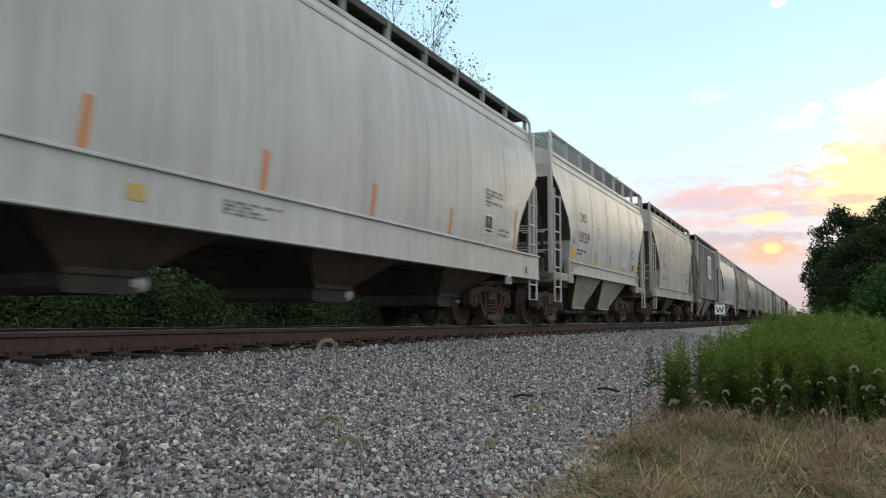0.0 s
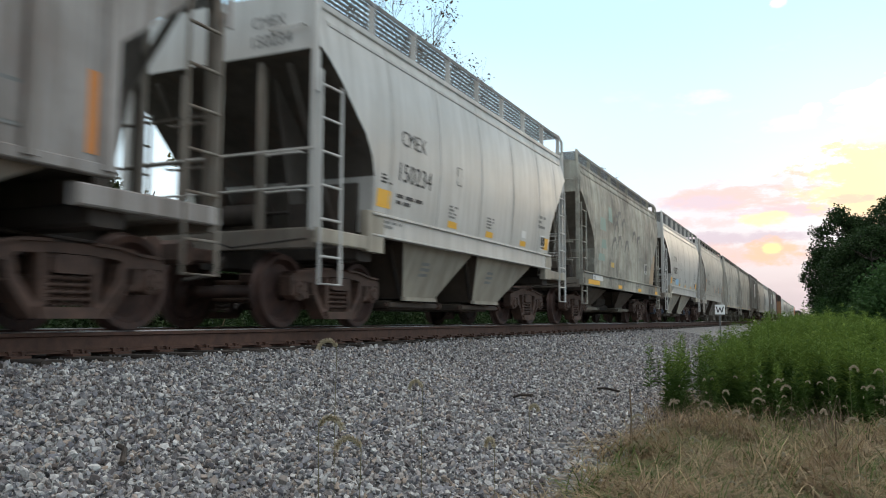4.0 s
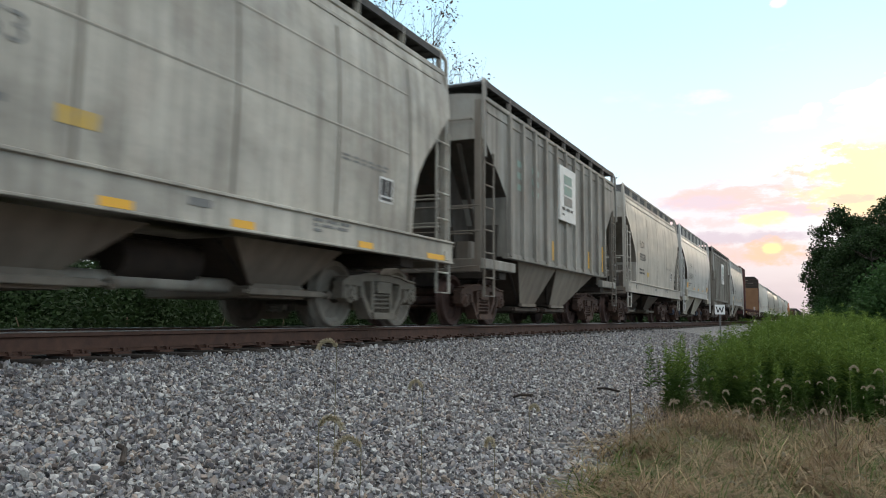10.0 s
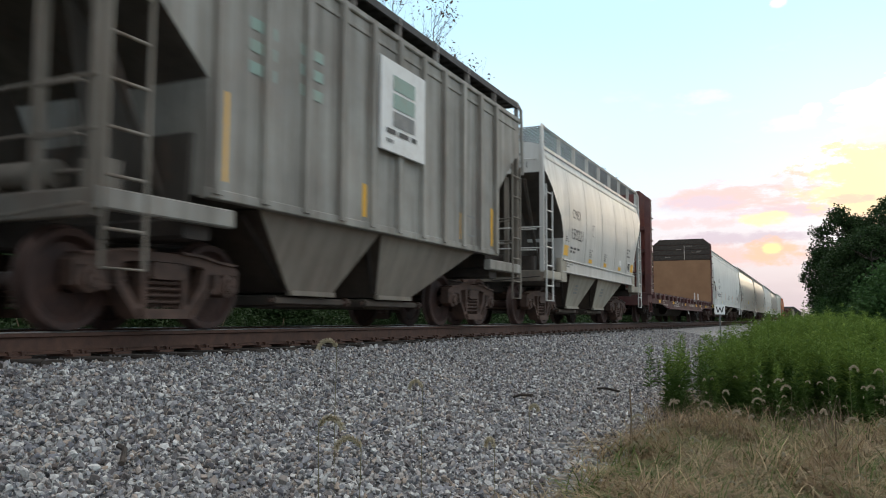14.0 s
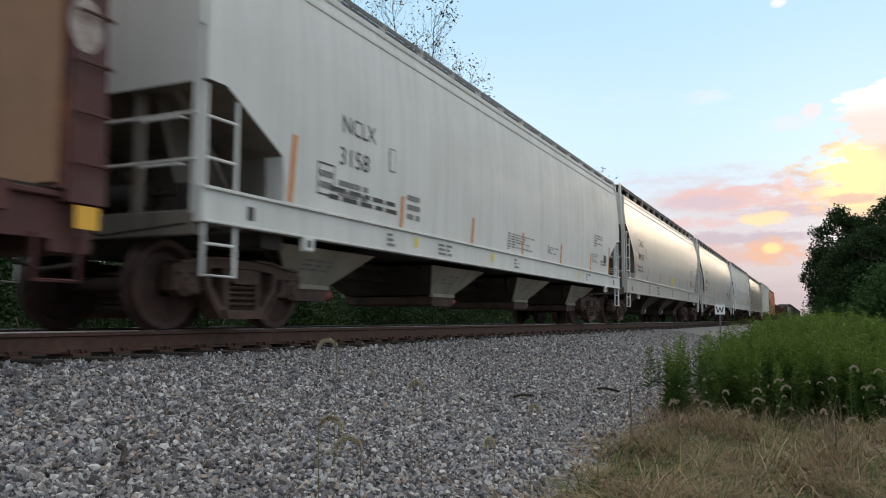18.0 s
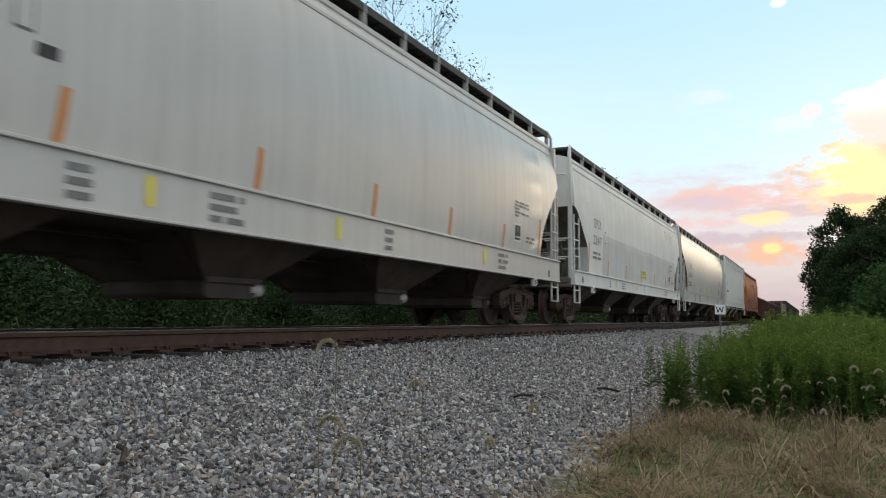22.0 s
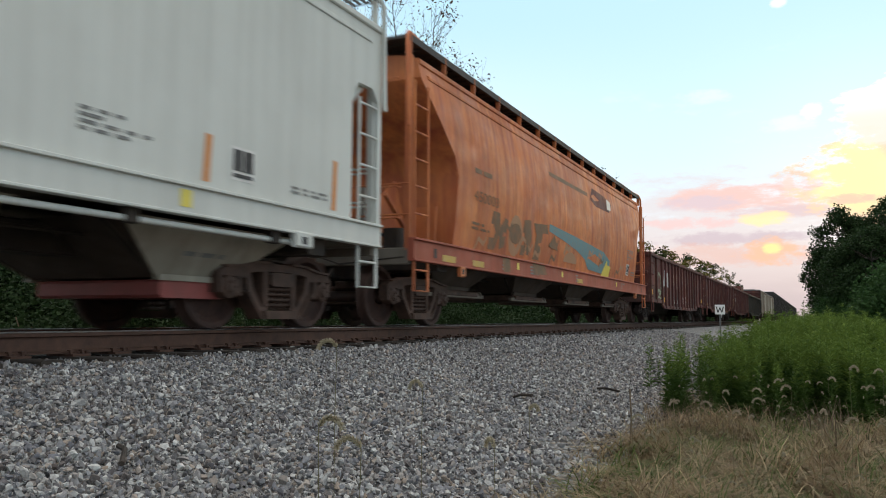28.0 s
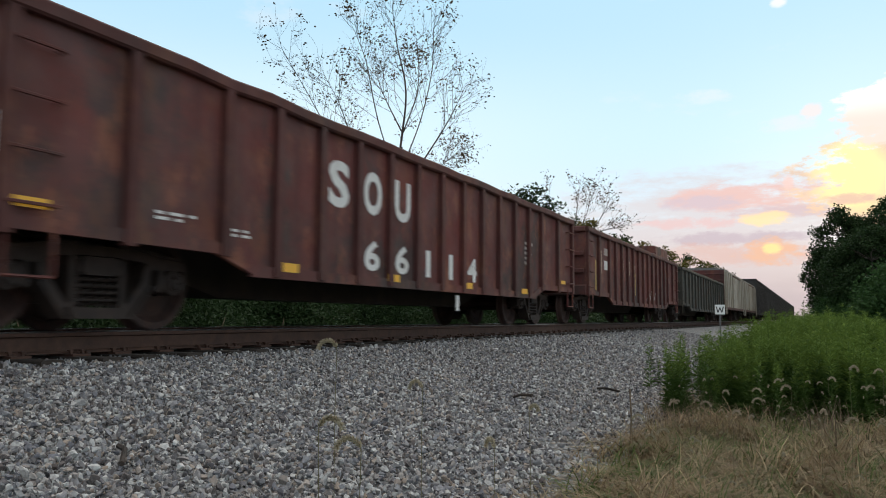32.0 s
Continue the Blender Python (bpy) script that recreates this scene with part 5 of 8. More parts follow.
def gon_scrawl(car, h, side):
    for u, z in ((0.36, 1.03), (3.1, 0.80), (9.95, 1.03), (14.3, 0.98)):
        rect(car, "reflector_patch", u - h, u + 0.34 - h, z, z + 0.18, side, M["yellow"])
    pts = [(1.5, 0.84), (1.55, 1.25), (1.62, 1.58), (1.92, 1.88), (2.3, 1.76), (2.42, 1.4), (2.36, 1.15), (2.0, 1.22), (1.75, 1.25), (2.1, 1.05), (2.5, 1.2), (2.7, 1.5)]
    stroke(car, [(a - h, b) for a, b in pts], 0.10, side, M["lime"])
    stroke(car, [(a - h, b) for a, b in ((1.5, 0.9), (1.9, 0.98), (2.3, 0.92), (2.6, 1.05))], 0.08, side, M["lime"])
    decal(car, "graffiti_fill", [(a - h, b) for a, b in ((2.87, 1.38), (3.3, 1.44), (3.5, 1.36), (4.5, 1.46), (4.3, 1.7), (4.38, 1.85), (4.19, 2.03), (3.8, 1.94), (3.5, 2.06), (3.17, 2.05), (3.12, 1.75), (2.95, 1.6))], side, M["silver"], 0.008)
    broken_row(car, side, [a - h for a in (5.20, 6.04, 6.88, 7.71, 8.55, 9.38, 10.22)], 1.42, 2.02, M["old_cream"], 4, (BLOCK, PAIR, STEM, PAIR, BLOCK, BLOCK, PAIR))
    stroke(car, [(a - h, b) for a, b in ((7.89, 0.86), (7.89, 0.66))], 0.06, side, M["silver"])
    decal(car, "graffiti_fill", [(a - h, b) for a, b in ((7.73, 0.70), (7.89, 0.60), (8.05, 0.70), (7.89, 0.67))], side, M["silver"], 0.007)
    decal(car, "graffiti_fill", [(a - h, b) for a, b in ((7.52, 1.22), (7.95, 1.18), (7.98, 1.32), (7.6, 1.36))], side, M["sticker"], 0.007)
    for s, u in zip("66134", (5.20, 6.04, 7.0, 7.74, 8.58)):
        letters(car, s, u - h, u + (0.38 if s != "1" else 0.13) - h, 0.74, 1.14, side, M["old_white"], 0.03)


def gon_sou(car, h, side):
    for s, u in zip("SOU", (4.34, 5.17, 6.01)):
        letters(car, s, u - h, u + 0.47 - h, 1.47, 2.05, side, M["white"], 0.035)
    for s, u in zip("66114", (5.20, 6.04, 7.0, 7.83, 8.58)):
        letters(car, s, u - h, u + (0.40 if s in "64" else 0.15) - h, 0.74, 1.14, side, M["white"], 0.03)
    for u in (0.15, 3.35, 5.75, 8.35, 11.2, 13.9):
        rect(car, "reflector_patch", u - h, u + 0.34 - h, 0.62 if 3 < u < 12 else 0.92, 0.72 if 3 < u < 12 else 1.0, flat_at(1.547), M["yellow"])
    bars(car, 1.6 - h, 2.1 - h, 0.98, 1.08, 2, side, M["white"], 1)
    bars(car, 2.5 - h, 2.9 - h, 0.92, 1.02, 2, side, M["white"], 2)
    bars(car, 11.5 - h, 12.0 - h, 1.2, 1.7, 5, side, M["faded_white"], 3)
    rect(car, "notice", 0.05 - h, 0.2 - h, 1.3, 1.6, side, M["white"])
    part("pole_rag", Geo().box(1.50, 1.52, 8.1 - h, 8.2 - h, 0.25, 0.5), M["white"], car)


def gon_red_marks(car, h, side):
    broken_row(car, side, [a - h for a in (1.4, 3.4, 4.2, 5.1, 5.9)], 1.4, 2.0, M["old_cream"], 9)
    rect(car, "stencil_panel", 2.0 - h, 2.4 - h, 1.5, 1.75, side, M["white"])
    rect(car, "stencil_panel", 2.0 - h, 2.5 - h, 1.9, 2.1, side, M["faded_white"])
    for u in (1.0, 3.4, 6.2, 9.3):
        rect(car, "reflector_patch", u - h, u + 0.10 - h, 0.9, 1.7, side, M["yellow_dull"])
    stroke(car, [(a - h, b) for a, b in ((8.2, 0.75), (8.6, 1.3), (8.9, 0.8), (9.3, 1.4), (9.6, 0.8), (10.1, 1.2))], 0.08, side, M["silver"])


def scrap_load(car, h):
    part("crate_load", Geo().box(-1.2, 1.2, h - 3.1, h - 0.3, 1.0, 3.02, 0.03), M["gon_red"], car)


# ---- bulkhead flat car ----
def bulkhead_flat(front, rear):
    car = car_thing("bulkhead_flat_wagon", front, rear, "empty oxide-red bulkhead flat wagon with tan boarded bulkheads")
    h = (rear - front) / 2
    L = 2 * h
    P = M["flat_red"]
    for s in (1, -1):
        poly = [(-h + 0.05, 0.72), (-h + 3.2, 0.70), (-h + 4.4, 0.56), (h - 4.4, 0.56), (h - 3.2, 0.70), (h - 0.05, 0.72), (h - 0.05, 1.06), (-h + 0.05, 1.06)]
        part("side_sill", Geo().prism(poly, s * 1.44, s * 1.50), P, car)
        part("sill_flange", Geo().box(min(s * 1.42, s * 1.56), max(s * 1.42, s * 1.56), -h + 0.05, h - 0.05, 1.03, 1.08, 0.01), P, car)
        part("sill_flange", Geo().box(min(s * 1.42, s * 1.56), max(s * 1.42, s * 1.56), -h + 4.3, h - 4.3, 0.54, 0.585, 0.01), P, car)
        n = 18
        for i in range(n):
            y = -h + 0.9 + (L - 1.8) * i / (n - 1)
            part("stake_pocket", Geo().box(min(s * 1.50, s * 1.60), max(s * 1.50, s * 1.60), y - 0.09, y + 0.09, 0.88, 1.09, 0.012), P, car)
    part("deck", Geo().box(-1.46, 1.46, -h + 0.4, h - 0.4, 1.04, 1.12), M["tie"], car)
    underframe(car, h, 0.55, 0.95)
    for x in (-0.42, 0.42):
        part("belly_sill", Geo().prism([(-h + 3.6, 0.62), (-h + 4.9, 0.30), (h - 4.9, 0.30), (h - 3.6, 0.62), (h - 3.6, 0.95), (-h + 3.6, 0.95)], x - 0.04, x + 0.04), M["under"], car)
    for i in range(9):
        y = -h + 2.0 + (L - 4) * i / 8
        part("cross_bearer", Geo().box(-1.42, 1.42, y - 0.08, y + 0.08, 0.62, 1.0), M["under"], car)
    for e in (1, -1):
        y = e * (h - 0.35)
        inn = -e
        b = part("bulkhead", Geo().prism([(-1.60, 1.1), (1.60, 1.1), (1.60, 4.40), (1.22, 4.72), (-1.22, 4.72), (-1.60, 4.40)], 0, 0.1), M["gon_red"], car, "tan boarded bulkhead with a dark planked top")
        b.data.transform(Matrix(((0, 1, 0, 0), (1, 0, 0, y - 0.05), (0, 0, 1, 0), (0, 0, 0, 1))))
        # inner face: large board below, dark planks above
        yf = y + inn * 0.05
        part("face_board", Geo().box(-1.57, 1.57, min(yf, yf + inn * 0.035), max(yf, yf + inn * 0.035), 1.14, 3.50, 0.004), M["board"], b)
        for k in range(3):
            z = 3.52 + 0.295 * k
            part("plank", Geo().box(-1.57, 1.57, min(yf, yf + inn * 0.05), max(yf, yf + inn * 0.05), z, z + 0.28, 0.012), M["tie"], b)
        part("plank", Geo().prism([(-1.57, 4.41), (1.57, 4.41), (1.21, 4.71), (-1.21, 4.71)], 0, 0.05), M["tie"], b).data.transform(Matrix(((0, 1, 0, 0), (1, 0, 0, min(yf, yf + inn * 0.05)), (0, 0, 1, 0), (0, 0, 0, 1))))
        for k, (xa, za, ln) in enumerate(((0.25, 4.30, 0.35), (0.55, 3.95, 0.5), (-0.3, 4.12, 0.3), (0.9, 4.0, 0.25), (-0.9, 3.7, 0.3))):
            part("scuff", Geo().box(xa, xa + ln, min(yf + inn * 0.05, yf + inn * 0.055), max(yf + inn * 0.05, yf + inn * 0.055), za, za + 0.018), M["faded_white"], b)
        part("chalk_line", Geo().box(0.16, 0.19, min(yf + inn * 0.05, yf + inn * 0.055), max(yf + inn * 0.05, yf + inn * 0.055), 3.55, 4.36), M["faded_white"], b)
        # outer frame: side posts and back braces
        for s in (1, -1):
            part("bulkhead_post", Geo().prism([(y, 1.0), (y + e * 0.36, 1.0), (y + e * 0.26, 4.36), (y, 4.38)], s * 1.42, s * 1.62), P, b)
            part("bulkhead_post", Geo().prism([(y, 1.0), (y + e * 0.33, 1.0), (y + e * 0.2, 4.25), (y, 4.35)], s * 0.45, s * 0.55), P, b)
            g = Geo()
            for z in np.arange(1.3, 3.9, 0.4):
                g.path([(s * 1.62, y + e * 0.02, z), (s * 1.67, y + e * 0.02, z), (s * 1.67, y + e * 0.33, z), (s * 1.62, y + e * 0.33, z)], 0.014, 5)
            part("grab_iron", g, P, b)
        for z in (1.7, 2.5, 3.3):
            part("back_rib", Geo().box(-1.4, 1.4, min(y + e * 0.05, y + e * 0.2), max(y + e * 0.05, y + e * 0.2), z, z + 0.12), P, b)
        part("end_sill", Geo().box(-1.5, 1.5, min(e * (h - 0.4), e * (h - 0.02)), max(e * (h - 0.4), e * (h - 0.02)), 0.62, 1.08, 0.02), P, car)
        part("sill_step", Geo().path([(1.53, e * (h - 0.15), 0.75), (1.53, e * (h - 0.15), 0.40), (1.53, e * (h - 0.55), 0.40), (1.53, e * (h - 0.55), 0.75)], 0.02, 5), P, car)
    f = flat_at(1.502)
    letters(car, "UP 262253", 5.92 - h, 7.15 - h, 0.66, 0.92, f, M["old_white"])
    bars(car, 10.4 - h, 11.1 - h, 0.70, 0.88, 1, f, M["faded_white"], 8)
    bars(car, 11.2 - h, 12.1 - h, 0.70, 0.88, 1, f, M["faded_white"], 9)
    for a, b, c, d in ((7.20, 7.48, 0.68, 0.72), (7.20, 7.48, 0.94, 0.98), (7.20, 7.24, 0.72, 0.94), (7.44, 7.48, 0.72, 0.94)):
        rect(car, "stencil_frame", a - h, b - h, c, d, f, M["faded_white"])
    rect(car, "notice", 8.0 - h, 8.2 - h, 0.74, 0.84, f, M["faded_white"])
    for u in (2.2, 5.46, 8.85, 12.6, 14.1, 16.5):
        rect(car, "reflector_patch", u - h, u + 0.42 - h, 0.76, 0.87, f, M["yellow"])
    rect(car, "reflector_patch", h - 0.28, h - 0.06, 0.80, 0.98, flat_at(1.622), M["yellow"])
    bars(car, 3.2 - h, 4.4 - h, 0.66, 0.9, 3, f, M["faded_white"], 3)
    bars(car, 14.7 - h, 15.3 - h, 0.66, 0.92, 2, f, M["faded_white"], 4)
    bars(car, 17.0 - h, 18.0 - h, 0.76, 0.9, 2, f, M["faded_white"], 5)
    disc = Geo().add([(1.624, h - 0.25 + 0.16 * math.cos(w), 2.4 + 0.22 * math.sin(w)) for w in (2 * math.pi * i / 18 for i in range(18))], [tuple(range(18))])
    part("painted_disc", disc, M["faded_white"], car)
    for u in (12.0, 13.3):  # pale stakes left in the pockets
        part("stake", Geo().path([(1.54, u - h, 1.0), (1.53, u - h + 0.02, 1.42)], 0.03, 5), M["cap_white"], car)
    part("white_lever", Geo().path([(1.5, 9.9 - h, 0.55), (1.52, 9.9 - h, 0.42), (1.53, 10.0 - h, 0.40)], 0.018, 5), M["white"], car)
    part("air_reservoir", Geo().tube((0.6, -1.2, 0.55), (0.6, 0.4, 0.55), 0.2, 12), M["under"], car, smooth=40)
    add_truck(car, -h + 2.55, "black")
    add_truck(car, h - 2.55, "black")
    coupler(car, h)
    return car


# ---- what sets single cars apart ----
def scrawl(car, h, prof, pts, w=0.05, mat="spray_black"):
    stroke(car, [(a - h, b) for a, b in pts], w, prof, M[mat])


def tags_i(car, h, prof):
    for u, z0, z1 in ((1.22, 1.56, 2.3), (5.40, 1.66, 2.1), (7.62, 1.66, 2.1), (9.6, 1.66, 2.2)):
        rect(car, "reflector_stripe", u - h, u + 0.10 - h, z0, z1, prof, M["orange_mark"], lean=0.04)
    for pts, w in (([(6.62, 1.53), (6.72, 1.75), (6.81, 2.0)], 0.07), ([(6.78, 2.0), (7.0, 1.98), (7.09, 1.88), (6.95, 1.76), (6.7, 1.73), (6.9, 1.62), (7.03, 1.53)], 0.06), ([(7.15, 2.3), (7.1, 2.05), (7.09, 1.92), (7.25, 1.90), (7.43, 1.91)], 0.06),
                   ([(7.41, 2.4), (7.38, 2.0), (7.31, 1.54)], 0.07), ([(7.72, 1.62), (7.76, 2.0), (7.74, 2.3), (7.88, 2.12), (8.02, 2.0), (8.2, 2.02), (8.46, 2.41)], 0.06), ([(8.22, 1.82), (8.42, 1.66)], 0.03), ([(8.22, 1.66), (8.42, 1.82)], 0.03), ([(8.32, 1.62), (8.32, 1.86)], 0.03),
                   ([(5.9, 1.55), (5.95, 1.8), (6.02, 1.98)], 0.09), ([(6.18, 1.55), (6.24, 1.9), (6.34, 2.1)], 0.09), ([(6.40, 1.55), (6.46, 1.75), (6.52, 1.95)], 0.09), ([(4.6, 1.6), (4.75, 2.1), (4.95, 2.0), (5.0, 1.6)], 0.06), ([(4.2, 1.6), (4.3, 2.3), (4.55, 2.2), (4.4, 1.9)], 0.05)):
        scrawl(car, h, prof, pts, w)
    end_letters(car, "CEMX", 0.55, 1.15, 3.76, 3.90, -h + 0.052, M["black"])
    end_letters(car, "11042", 0.55, 1.2, 3.52, 3.67, -h + 0.052, M["black"])
    letters(car, "CEMX", 2.0 - h, 2.75 - h, 2.50, 2.72, prof, M["black"])
    letters(car, "11042", 1.95 - h, 2.85 - h, 2.05, 2.29, prof, M["black"])
    bars(car, 1.95 - h, 2.5 - h, 1.66, 1.84, 2, prof, M["faded"], 3)
    stencil_box(car, 7.78 - h, 1.62, prof, 0.34, 0.34)
    bars(car, 8.7 - h, 9.4 - h, 1.68, 2.05, 3, prof, M["faded"], 3)


def faded_mural(car, h, prof):
    rnd = random.Random(12)
    rect(car, "reflector_patch", 0.55 - h, 1.75 - h, 1.02, 1.14, flat_at(1.602), M["yellow"], 0.006)
    for u in (4.0, 6.9, 9.9):
        rect(car, "reflector_patch", u - h, u + 0.5 - h, 1.02, 1.12, flat_at(1.602), M["yellow"], 0.006)
    for u, z, w, hh in ((1.9, 2.55, 0.7, 0.35), (2.0, 2.05, 0.6, 0.25), (1.7, 1.7, 0.8, 0.2), (2.9, 2.9, 0.5, 0.4)):
        decal(car, "faded_graffiti", [(u - h, z), (u + w - h, z + rnd.uniform(-0.05, 0.05)), (u + w * 0.9 - h, z + hh), (u + 0.1 - h, z + hh)], prof, M["sea"], 0.004)
    for k in range(9):
        u, z = 3.2 + rnd.random() * 5.2, 1.5 + rnd.random() * 1.6
        scrawl(car, h, prof, [(u, z), (u + 0.2, z + 0.3), (u + 0.5, z + 0.35), (u + 0.6, z + 0.05)], 0.14)
    decal(car, "primer_patch", [(9.05 - h, 1.36), (9.8 - h, 1.36), (10.0 - h, 2.35), (9.75 - h, 2.4), (9.3 - h, 1.9)], prof, M["patch_tan"], 0.004)
    decal(car, "primer_patch", [(9.9 - h, 1.0), (10.35 - h, 1.0), (10.35 - h, 1.3), (9.9 - h, 1.3)], flat_at(1.602), M["patch_tan"], 0.003)
    rect(car, "repaint_patch", 1.05 - h, 2.1 - h, 1.15, 1.31, flat_at(1.602), M["white"], 0.004)


def orange_graffiti(car, h, prof):
    q = lambda pts: [(a - h, b) for a, b in pts]
    decal(car, "graffiti_fill", q([(6.5, 2.02), (7.6, 1.92), (8.8, 1.78), (9.6, 1.62), (10.0, 1.40), (11.4, 1.36), (12.2, 1.5), (12.3, 1.75), (11.5, 1.95), (10.2, 2.02), (8.6, 2.10), (6.5, 2.18)]), prof, M["teal"], 0.006)
    # grey block letters
    for u, pts in ((3.05, ((0, 1.36), (0.1, 2.05), (0.45, 2.05), (0.5, 1.8), (0.75, 2.0), (0.9, 1.95), (0.8, 1.45), (0.55, 1.4), (0.5, 1.65), (0.3, 1.36))),
                   (4.75, ((0, 1.38), (0.1, 2.08), (0.5, 2.12), (0.62, 1.8), (0.55, 1.4), (0.38, 1.42), (0.3, 1.7), (0.25, 1.38))),
                   (5.45, ((0.1, 1.35), (0.2, 1.85), (0.0, 2.08), (0.9, 2.14), (1.0, 1.95), (0.62, 1.93), (0.5, 1.35))),
                   (3.3, ((0.3, 1.3), (0.35, 0.98), (0.75, 1.0), (0.7, 1.3))), (5.2, ((0.1, 1.3), (0.2, 1.02), (1.1, 1.06), (0.9, 1.3)))):
        decal(car, "graffiti_letter", q([(u + a, b) for a, b in pts]), prof if pts[0][1] > 1.32 else flat_at(1.592), M["char"], 0.007)
    decal(car, "graffiti_fill", q([(6.5, 1.70), (7.25, 1.64), (6.9, 1.98)]), prof, M["char"], 0.009)
    decal(car, "graffiti_fill", q([(4.4 + 0.38 * math.cos(w), 1.72 + 0.40 * math.sin(w)) for w in (2 * math.pi * i / 14 for i in range(14))]), prof, M["tan"], 0.005)
    decal(car, "graffiti_fill", q([(4.4 + 0.33 * math.cos(w), 1.76 + 0.20 * math.sin(w)) for w in (2 * math.pi * i / 12 for i in range(12))]), prof, M["char"], 0.009)
    decal(car, "graffiti_fill", q([(8.3 + 0.55 * math.cos(w), 1.45 + 0.25 * math.sin(w)) for w in (math.pi * i / 10 for i in range(11))]), prof, M["tan"], 0.008)
    decal(car, "graffiti_fill", q([(11.4, 1.30), (12.3, 1.32), (12.4, 1.6), (12.0, 1.62), (11.9, 1.75), (11.6, 1.5)]), prof, M["sticker"], 0.011)
    rnd = random.Random(3)
    for k in range(14):
        u, z = 1.6 + rnd.random() * 13, 1.3 + rnd.random() * 0.4
        scrawl(car, h, prof, [(u, z), (u + 0.15, z + 0.2), (u + 0.4, z + 0.12), (u + 0.5, z + 0.25)], 0.09, rnd.choice(("char", "tan", "tan")))
    # long pale slogan bar and old emblem near the roof
    rect(car, "slogan_band", 6.6 - h, 9.9 - h, 3.26, 3.36, prof, M["char"], 0.004)
    decal(car, "old_emblem", q([(10.1, 3.22), (10.7, 3.1), (12.2, 3.12), (12.6, 3.4), (11.8, 3.54), (10.5, 3.58)]), prof, M["gon_red"], 0.004)
    decal(car, "old_emblem", q([(11.95, 3.18), (12.4, 3.2), (12.45, 3.45), (12.05, 3.48)]), prof, M["silver"], 0.009)
    bars(car, 2.26 - h, 3.05 - h, 2.56, 2.72, 1, prof, M["char"], 1)
    letters(car, "450003", 2.25 - h, 3.4 - h, 2.12, 2.30, prof, M["char"])
    bars(car, 2.24 - h, 3.05 - h, 1.62, 1.78, 2, prof, M["char"], 2)
    for u in (1.0, 2.2, 8.7):
        rect(car, "reflector_patch", u - h, u + 0.5 - h, 1.0, 1.1, flat_at(1.592), M["yellow_dull"], 0.006)


def notice_p(car, h, prof):
    # blocks of small writing low on the side, and a patched stencil by the numbers
    for u0, u1, z0, z1, n in ((8.3, 9.85, 1.42, 1.76, 7), (10.8, 11.65, 1.54, 1.74, 5), (14.6, 15.2, 1.60, 1.84, 5), (4.2, 4.6, 1.5, 1.9, 3), (2.2, 3.9, 1.52, 1.72, 2)):
        bars(car, u0 - h, u1 - h, z0, z1, n, prof, M["black"] if u0 < 3 else M["faded"], int(u0 * 3))
    for a, b, c, d in ((1.95, 2.3, 1.56, 1.58), (1.95, 2.3, 1.92, 1.94), (1.95, 1.97, 1.58, 1.92), (2.28, 2.3, 1.58, 1.92)):
        rect(car, "stencil_frame", a - h, b - h, c, d, prof, M["black"])
    bars(car, 2.0 - h, 2.26 - h, 1.62, 1.88, 2, prof, M["faded"], 6)


def notice_u(car, h, prof):
    rect(car, "notice", 8.45 - h, 9.2 - h, 1.48, 1.76, prof, M["sticker"])
    bars(car, 8.5 - h, 9.15 - h, 1.50, 1.74, 4, lambda z: prof(z) + 0.004, M["faded"], 2)
    rect(car, "repaint_patch", 2.9 - h, 15.3 - h, 1.30, 2.42, prof, M["white_dull"], 0.003)
    for u, w, z0, z1 in ((13.3, 0.10, 3.2, 3.62), (13.55, 0.05, 3.35, 3.6), (14.6, 0.08, 3.05, 3.5), (14.75, 0.05, 3.2, 3.55)):
        decal(car, "rust_run", [(u + w * 0.3 - h, z0), (u + w * 0.6 - h, z0 + 0.02), (u + w - h, z1 - 0.06), (u + w * 0.5 - h, z1), (u - h, z1 - 0.03)], prof, M["orange_mark"], 0.006)


def notice_s(car, h, prof):
    rect(car, "notice", 8.6 - h, 9.2 - h, 1.52, 1.80, prof, M["sticker"])
    rect(car, "red_mark", 1.68 - h, 1.84 - h, 1.84, 1.92, prof, M["red"])


def notice_t(car, h, prof):
    decal(car, "red_mark", [(2.55 - h, 1.03), (2.8 - h, 1.03), (2.68 - h, 1.22)], flat_at(1.592), M["red"])
    rect(car, "notice", 3.3 - h, 3.5 - h, 2.05, 2.15, prof, M["black"])


